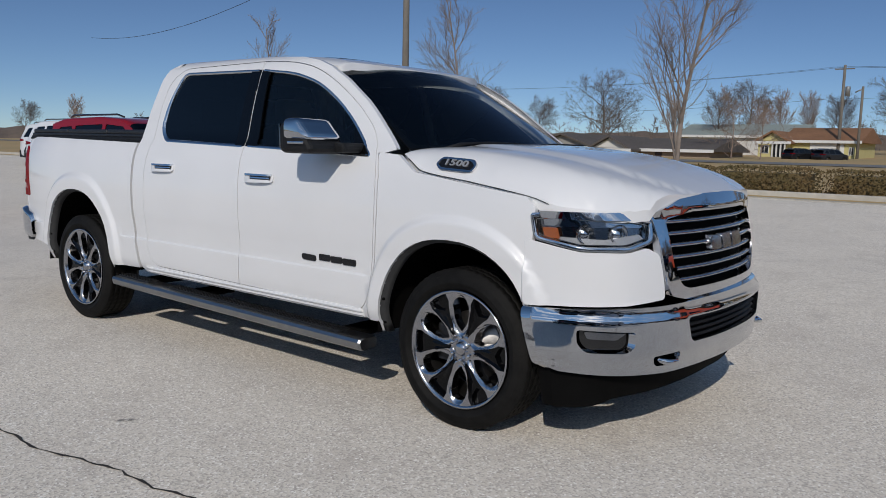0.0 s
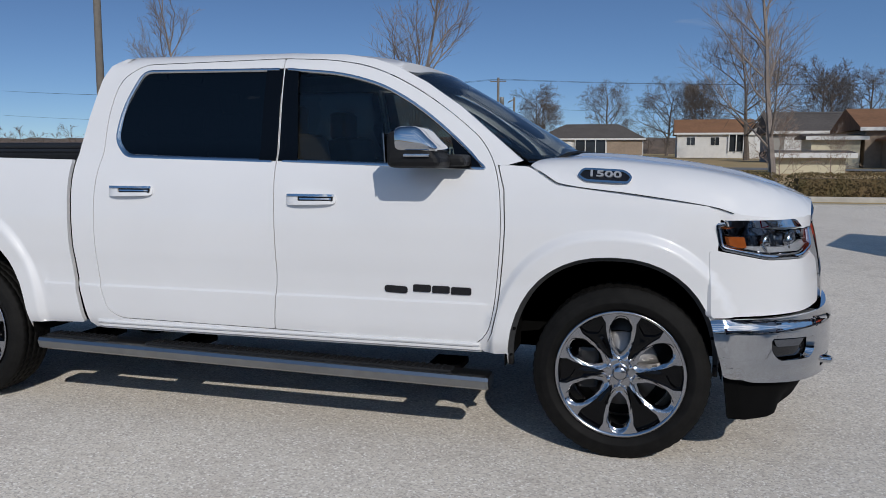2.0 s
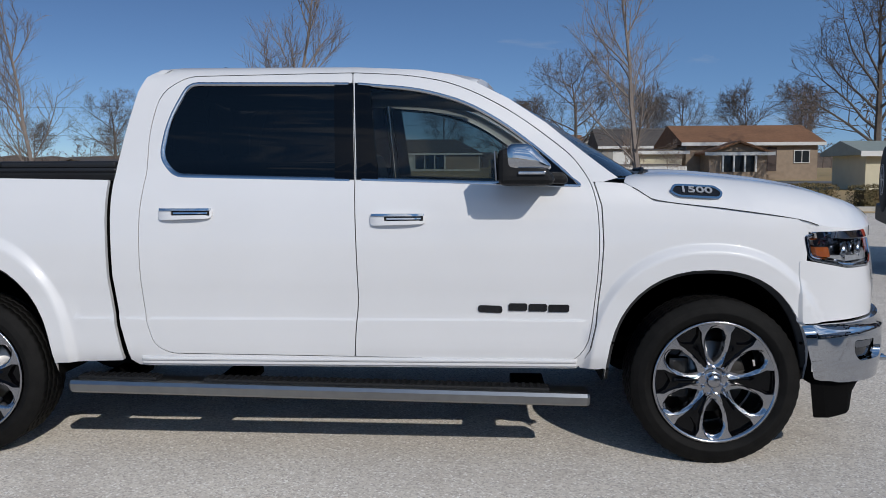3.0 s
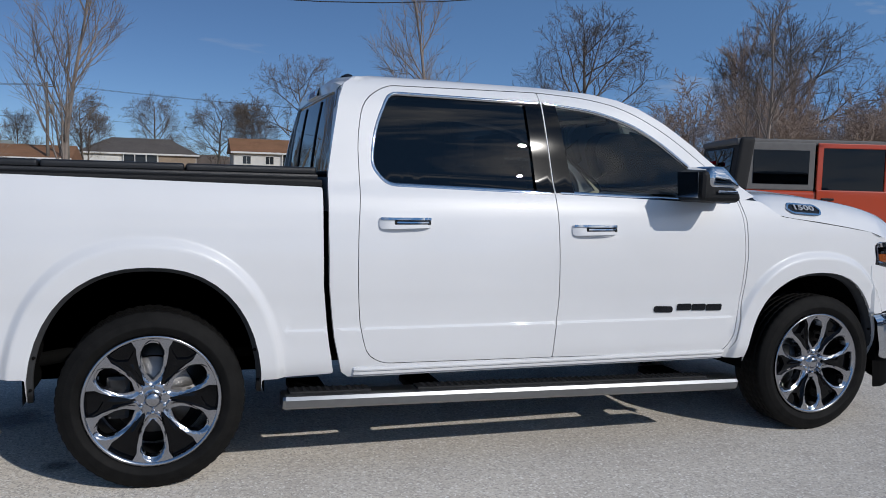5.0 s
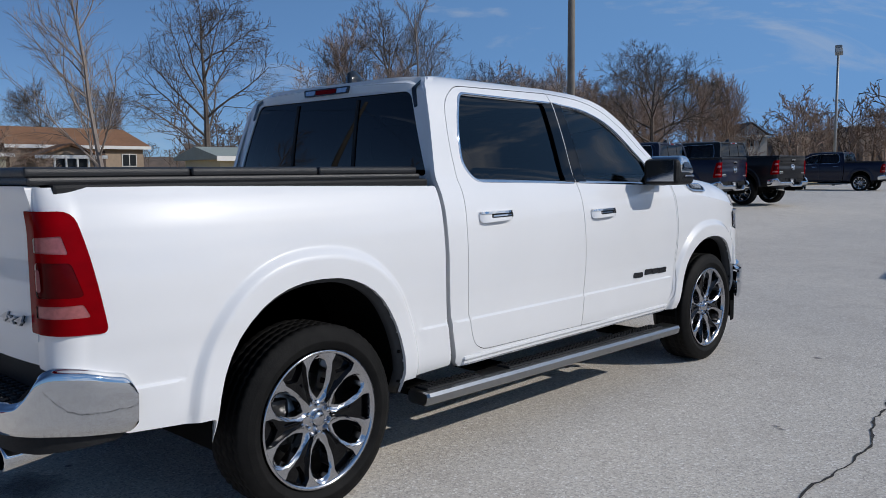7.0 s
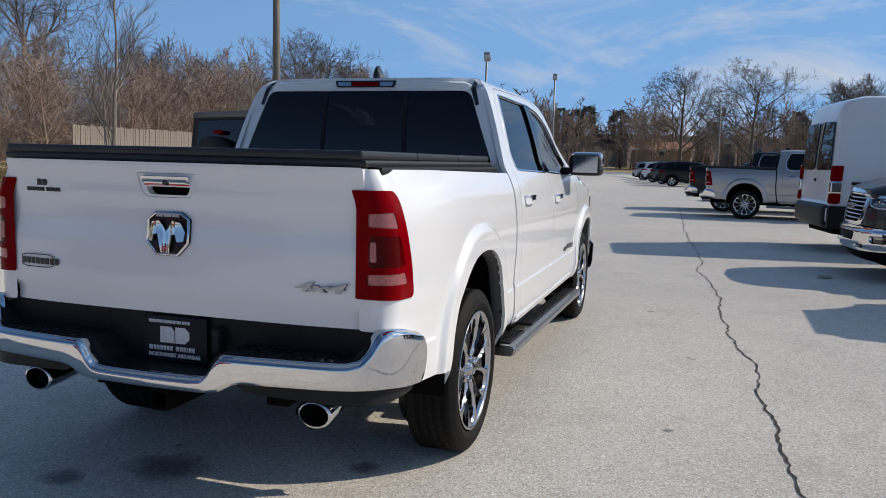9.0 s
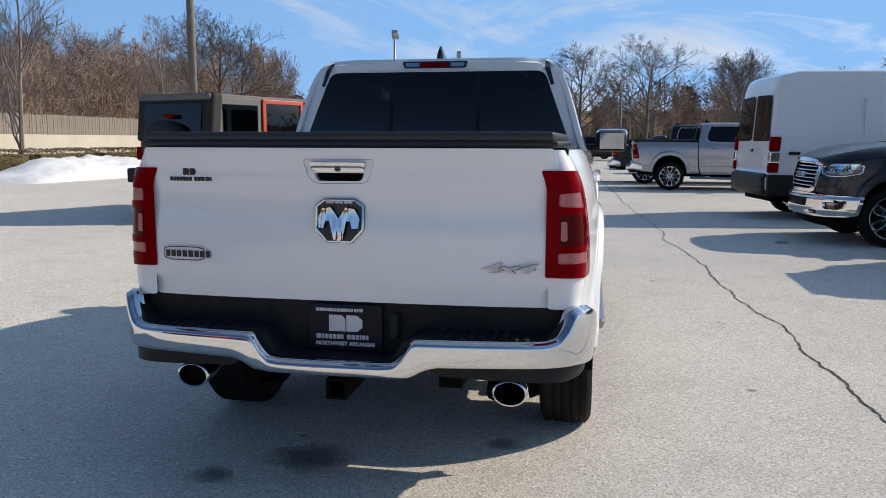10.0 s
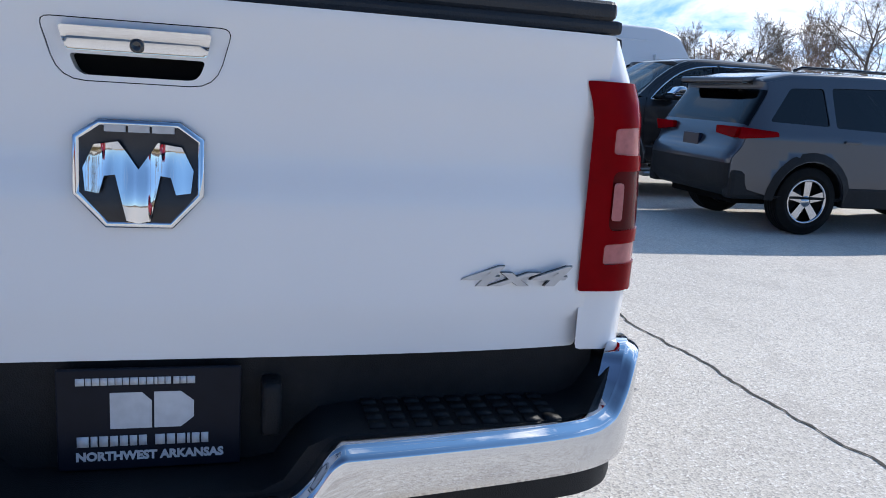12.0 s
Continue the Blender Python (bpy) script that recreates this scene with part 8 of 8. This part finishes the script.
ROOF_GREY = material("grey_shingle_roof", (0.115, 0.10, 0.09), 0.95, noise_scale=4.0, noise_amt=0.3, bump=0.4, bump_scale=20.0)
ROOF_GREEN = material("grey_green_metal_roof", (0.30, 0.34, 0.31), 0.6, noise_scale=3.0, noise_amt=0.15)
# dark window glass, also the colour of the shade painted in porches
PANE_AND_SHADE = material("house_glass_and_porch_shade", (0.03, 0.035, 0.04), 0.08, noise_scale=1.0, noise_amt=0.3)
TRIM = material("white_house_trim", (0.70, 0.70, 0.68), 0.7, noise_scale=3.0, noise_amt=0.12)
DOOR_DARK = material("dark_house_door", (0.06, 0.04, 0.035), 0.6, noise_scale=4.0, noise_amt=0.2)


def house(x, y, z, w, d, eave, ridge, wall, roof, label, openings=(), hip=0.0, gable_end=False, yaw=0.0):
    """A low house; x, y is the middle of its front wall, which faces -y. openings: (kind, from, to, foot, head) along the front."""
    T = thing("house", label, "house", "houses across the street", pose(x, y, z, 0, 0, yaw))
    bm = bmesh.new()
    box(bm, -w / 2, w / 2, 0.0, d, -1.5, eave)
    body = part("wall", bm, wall, T)
    bm = bmesh.new()
    o = 0.45
    if gable_end:
        ring = [(-w / 2 - o, eave - 0.1), (0, ridge), (w / 2 + o, eave - 0.1)]
        lo = [bm.verts.new((a, -o, b)) for a, b in ring] + [bm.verts.new((a, -o, b - 0.16)) for a, b in ring]
        hi = [bm.verts.new((a, d + o, b)) for a, b in ring] + [bm.verts.new((a, d + o, b - 0.16)) for a, b in ring]
        for i, j in ((0, 1), (1, 2), (3, 4), (4, 5), (0, 3), (2, 5)):
            bm.faces.new((lo[i], lo[j], hi[j], hi[i]))
        for s in (lo, hi):
            bm.faces.new((s[0], s[1], s[4], s[3]))
            bm.faces.new((s[1], s[2], s[5], s[4]))
    else:
        A = [(-w / 2 - o, -o, eave - 0.05), (w / 2 + o, -o, eave - 0.05), (w / 2 + o, d + o, eave - 0.05), (-w / 2 - o, d + o, eave - 0.05)]
        R = [(-w / 2 - o + hip, d / 2, ridge), (w / 2 + o - hip, d / 2, ridge)]
        v = [bm.verts.new(p) for p in A + R]
        u = [bm.verts.new((p[0], p[1], p[2] - 0.18)) for p in A]
        for q in ((v[0], v[1], v[5], v[4]), (v[2], v[3], v[4], v[5]), (v[1], v[2], v[5]), (v[3], v[0], v[4]), tuple(u)):
            bm.faces.new(q)
        for i in range(4):
            bm.faces.new((v[i], v[(i + 1) % 4], u[(i + 1) % 4], u[i]))
    fix_normals(bm)
    part("roof", bm, roof, T)
    if gable_end:
        for yy in (0.0, d):
            bm = bmesh.new()
            bm.faces.new([bm.verts.new(p) for p in ((-w / 2, yy, eave - 0.05), (w / 2, yy, eave - 0.05), (0, yy, ridge - 0.2))])
            part("gable", bm, wall, T)
    bm = bmesh.new()
    box(bm, -w / 2 - o, w / 2 + o, -o - 0.03, -o, eave - 0.30, eave - 0.05)
    part("fascia_board", bm, TRIM, T)
    for kind, a, b, f0, f1 in openings:
        bm = bmesh.new()
        if kind == "window":
            box(bm, a, b, -0.06, 0.02, f0, f1)
            wn_ = part("window", bm, TRIM, body, "white window frame")
            m = (a + b) / 2
            for p0, p1 in ((a + 0.06, m - 0.03), (m + 0.03, b - 0.06)):
                bm = bmesh.new()
                box(bm, p0, p1, -0.075, -0.055, f0 + 0.06, f1 - 0.06)
                part("pane", bm, PANE_AND_SHADE, wn_)
        elif kind == "garage":
            box(bm, a, b, -0.05, 0.02, f0, f1)
            for q in range(4):
                box(bm, a + 0.03, b - 0.03, -0.065, -0.045, f0 + (f1 - f0) * (q + 0.06) / 4, f0 + (f1 - f0) * (q + 0.94) / 4, 0.01)
            part("garage_door", bm, TRIM, body, "white panelled garage door")
        elif kind == "porch":
            # no hollow here: a dark sheet on the wall stands for the shade
            box(bm, a, b, -0.05, 0.03, f0, f1)
            part("porch_recess", bm, PANE_AND_SHADE, body, "flat dark sheet for the porch's shade")
            for q in range(4):
                bm = bmesh.new()
                box(bm, a + (b - a) * q / 3 - 0.06, a + (b - a) * q / 3 + 0.06, -0.40, -0.28, f0, f1 + 0.1)
                part("porch_post", bm, TRIM, T)
        elif kind == "door":
            box(bm, a, b, -0.05, 0.02, f0, f1, 0.01)
            part("door", bm, DOOR_DARK, body, "dark front door")
        elif kind == "stone":
            box(bm, a, b, -0.08, 0.02, f0, f1)
            part("stone_facing", bm, BRICK_TAN, body, "patchy stone facing")
    return T


# grey hip-roofed house, brown-roofed house with porch, yellow house, large brown-roofed house and neighbours
house(-7.7, 125, 2.0, 16.6, 10, 2.6, 5.0, WALL_WHITE, ROOF_GREY, "long low house with a grey hip roof and white garage", [("garage", -7.4, -2.8, 0, 2.1), ("porch", -2.2, 2.6, 0, 2.3), ("stone", 2.8, 8.2, 0, 2.2), ("window", 4.6, 6.0, 0.9, 2.0)], hip=4.5)
house(10.4, 112, 2.4, 10.0, 9, 2.6, 4.6, WALL_WHITE, ROOF_BROWN, "white house with a brown shingle roof", [("window", -3.8, -2.6, 0.8, 2.0), ("window", -0.6, 0.6, 0.8, 2.0), ("porch", 1.8, 4.6, 0, 2.3)])
house(17.3, 111, 2.5, 5.4, 9, 2.5, 4.4, WALL_WHITE, ROOF_GREY, "white garage wing with a gable roof", [("garage", -1.9, 1.9, 0, 2.0)], gable_end=True)
house(-14.6, 75, 0.95, 6.1, 8, 1.75, 2.95, WALL_YELLOW, ROOF_BROWN, "yellow house with a brown roof and white garage door", [("garage", -0.9, 2.0, 0, 1.45), ("window", 2.4, 2.8, 0.4, 1.1)])
house(-18.5, 73.8, 0.95, 2.6, 8, 1.6, 2.55, WALL_YELLOW, ROOF_BROWN, "yellow gabled porch wing of a house", [("porch", 0.1, 1.2, 0, 1.4), ("window", -1.1, -0.3, 0.4, 1.2)], gable_end=True)
house(-33.0, 60, 0.4, 6.0, 9, 1.3, 2.4, WALL_GREY, ROOF_GREY, "small grey gabled house across the street", [("window", -1.2, 0.2, 0.3, 1.0)], gable_end=True)
house(-27.2, 58, 0.4, 3.4, 7, 1.15, 2.2, WALL_WHITE, ROOF_GREY, "white gabled garage beside the grey house", [("garage", -1.3, 1.3, 0, 0.9)], gable_end=True)
house(-22.4, 60, 0.4, 6.2, 8, 1.2, 2.1, BRICK_TAN, ROOF_GREY, "low brick house with a grey roof", [("door", -1.6, -1.0, 0, 0.9)])
house(21.6, 58, 1.45, 10.0, 9, 2.25, 3.75, BRICK_TAN, ROOF_BROWN, "tan house with a broad brown shingle roof", [("window", -3.0, -2.0, 0.6, 1.6), ("window", 3.2, 4.4, 0.6, 1.6), ("door", 1.2, 1.9, 0, 1.8)])
house(19.8, 55.5, 1.4, 4.2, 3, 1.5, 2.3, BRICK_TAN, ROOF_BROWN, "tan lean-to wing with a brown roof", [("porch", -1.2, 1.2, 0, 1.3)], gable_end=True)
house(16.2, 75, 1.6, 7.0, 8, 2.4, 4.3, WALL_GREY, ROOF_GREY, "grey house with a dark roof", [("garage", -2.4, 0.8, 0, 1.9)])
house(14.6, 57.5, 1.45, 3.2, 4, 1.6, 1.75, WALL_CREAM, ROOF_GREY, "cream flat-roofed outbuilding near the street", ())
house(20.3, 34.0, 0.55, 2.7, 3.6, 1.85, 2.35, WALL_CREAM, ROOF_GREEN, "cream garden shed with a grey-green roof", [("door", -0.3, 0.4, 0, 1.5)], gable_end=False)
house(9.9, 40.0, 0.6, 3.3, 3.0, 1.15, 1.25, WALL_CREAM, ROOF_GREY, "low cream outbuilding behind the hedge", ())
house(-24.0, 80, 1.0, 12.0, 8, 2.2, 3.4, WALL_WHITE, ROOF_GREEN, "white house with a pale metal roof", [("window", -2, -1, 0.8, 1.8)])
house(112.5, 3.6, 2.2, 8.0, 12, 1.6, 2.7, BRICK_TAN, ROOF_BROWN, "low brown-roofed building by the woods", [("window", -1.5, 0.5, 0.5, 1.2)], yaw=-90)
house(118.0, 46.0, 3.6, 5.0, 7, 3.0, 5.0, WALL_WHITE, ROOF_GREY, "white gabled house on the rise", [("window", -0.6, 0.6, 1.2, 2.4)], gable_end=True, yaw=-50)

# ---- fence and wall behind the hedge ----
OLD_WOOD = material("weathered_fence_wood", (0.27, 0.235, 0.20), 0.95, noise_scale=6.0, noise_amt=0.35, bump=0.4, bump_scale=50.0)
FENCE_Y = 25.4
wb = thing("retaining_wall", "pale concrete retaining wall behind the hedge", "wall")
bm = bmesh.new()
box(bm, 24.0, 70.0, FENCE_Y - 0.15, FENCE_Y + 0.25, -0.2, 1.66, 0.02)
part("wall_body", bm, material("pale_wall_concrete", (0.56, 0.52, 0.44), 0.9, noise_scale=1.2, noise_amt=0.2, bump=0.3, bump_scale=30.0), wb)
tagged(wb, kind="structure")
fence = thing("fence", "weathered grey wooden board fence on the wall", "fence")
bm = bmesh.new()
box(bm, -0.07, 0.07, -0.012, 0.012, 0.0, 0.98)
board = part("board", bm, OLD_WOOD, fence)
board.matrix_local = pose(24.1, FENCE_Y, 1.66)
rnd = random.Random(5)
for k in range(1, 290):
    o = board.copy()
    scene.collection.objects.link(o)
    o.parent = fence
    o.matrix_local = pose(24.1 + k * 0.157, FENCE_Y + rnd.uniform(-0.01, 0.01), 1.64 + rnd.uniform(-0.03, 0.03), 0, rnd.uniform(-0.8, 0.8), 0)
for z in (1.85, 2.4):
    bm = bmesh.new()
    box(bm, 24.0, 69.6, FENCE_Y + 0.014, FENCE_Y + 0.06, z, z + 0.09)
    part("rail", bm, OLD_WOOD, fence)

# ---- poles, lamps, wires ----
POLE_WOOD = material("pole_wood", (0.20, 0.18, 0.155), 0.9, noise_scale=4.0, noise_amt=0.3, bump=0.4, bump_scale=30.0)
METAL_GREY = material("galvanised_grey", (0.34, 0.35, 0.35), 0.5, 0.6, noise_scale=6.0, noise_amt=0.2)
WIRE = material("wire_black", (0.02, 0.02, 0.022), 0.6, noise_scale=3.0, noise_amt=0.2)


def post(name, x, y, h, r, label, cat, mat=POLE_WOOD):
    T = thing(name, label, cat)
    z = ground_z(x, y)
    bm = bmesh.new()
    tube(bm, [(x, y, z - 0.3), (x, y, z + h * 0.5), (x, y, z + h)], [r * 1.15, r, r * 0.85], 12)
    part("pole", bm, mat, T)
    return T, z


post("utility_pole", -17.0, 20.0, 10.5, 0.13, "tall bare wooden pole behind the hedge", "pole")
post("utility_pole", 60.0, -3.1, 5.9, 0.10, "short wooden pole at the end of the lot", "pole")
post("utility_pole", 20.5, 12.9, 11.0, 0.13, "tall bare wooden pole by the hedge", "pole")
T, z = post("utility_pole", -13.1, 75.0, 8.4, 0.14, "wooden utility pole with crossarm and transformer", "pole")
bm = bmesh.new()
box(bm, -13.9, -12.3, 74.93, 75.05, z + 8.0, z + 8.1)
part("crossarm", bm, POLE_WOOD, T)
bm = bmesh.new()
lathe(bm, [(0.001, 0.9), (0.2, 0.88), (0.22, 0.8), (0.22, 0.05), (0.001, 0.0)], 16, "z", pose(-12.7, 74.9, z + 5.6))
part("transformer", bm, METAL_GREY, T, "grey transformer can")
T, z = post("utility_pole", -11.3, 74.0, 6.4, 0.12, "shorter wooden pole with an arm", "pole")
bm = bmesh.new()
tube(bm, [(-11.3, 74.0, z + 6.2), (-11.9, 74.0, z + 5.9)], 0.06, 6)
part("arm", bm, METAL_GREY, T)


def lamp_post(x, y, h, yaw, label):
    T, z = post("street_lamp", x, y, h, 0.085, label, "street lamp", METAL_GREY)
    bm = bmesh.new()
    m = Matrix.Translation((x, y, z + h)) @ Matrix.Rotation(radians(yaw), 4, "Z")
    box(bm, -0.05, 0.6, -0.04, 0.04, -0.25, -0.18, m=m)
    part("arm", bm, METAL_GREY, T)
    bm = bmesh.new()
    box(bm, 0.35, 0.95, -0.22, 0.22, -0.15, 0.12, 0.04, 2, m=m @ Matrix.Rotation(0.5, 4, "Y"))
    box(bm, -0.15, 0.25, -0.20, 0.20, -0.10, 0.14, 0.04, 2, m=m)
    part("lamp_head", bm, METAL_GREY, T, "grey floodlight heads")


lamp_post(50.0, 12.95, 8.6, 200, "pole with grey floodlights at the lot edge")
lamp_post(74.0, 12.35, 9.7, 190, "far pole with grey floodlights")
lamp_post(-37.0, 27.5, 5.6, 170, "pole with a pale floodlight behind the parked cars")


def wire(a, b, sag, r):
    A, B = Vector(a), Vector(b)
    bm = bmesh.new()
    tube(bm, [A.lerp(B, t) - Vector((0, 0, sag * 4 * t * (1 - t))) for t in np.linspace(0, 1, 25)], r, 5)
    return tagged(part("wire", bm, WIRE), "thin black overhead wire", "wire", "overhead wires")


wire((-17.0, 20.0, 10.3), (20.5, 12.9, 10.9), 4.6, 0.014)
wire((-17.0, 20.0, 10.3), (-60.0, 30.0, 9.5), 1.5, 0.014)
for dx, dz in ((-0.7, 8.25), (0.7, 8.25), (0.0, 5.5)):
    zz = ground_z(-13, 75)
    wire((-13.1 + dx, 75, zz + dz), (55, 82, zz + dz + 0.4), 1.0, 0.013)
    wire((-13.1 + dx, 75, zz + dz), (-70, 72, zz + dz - 0.4), 1.0, 0.013)
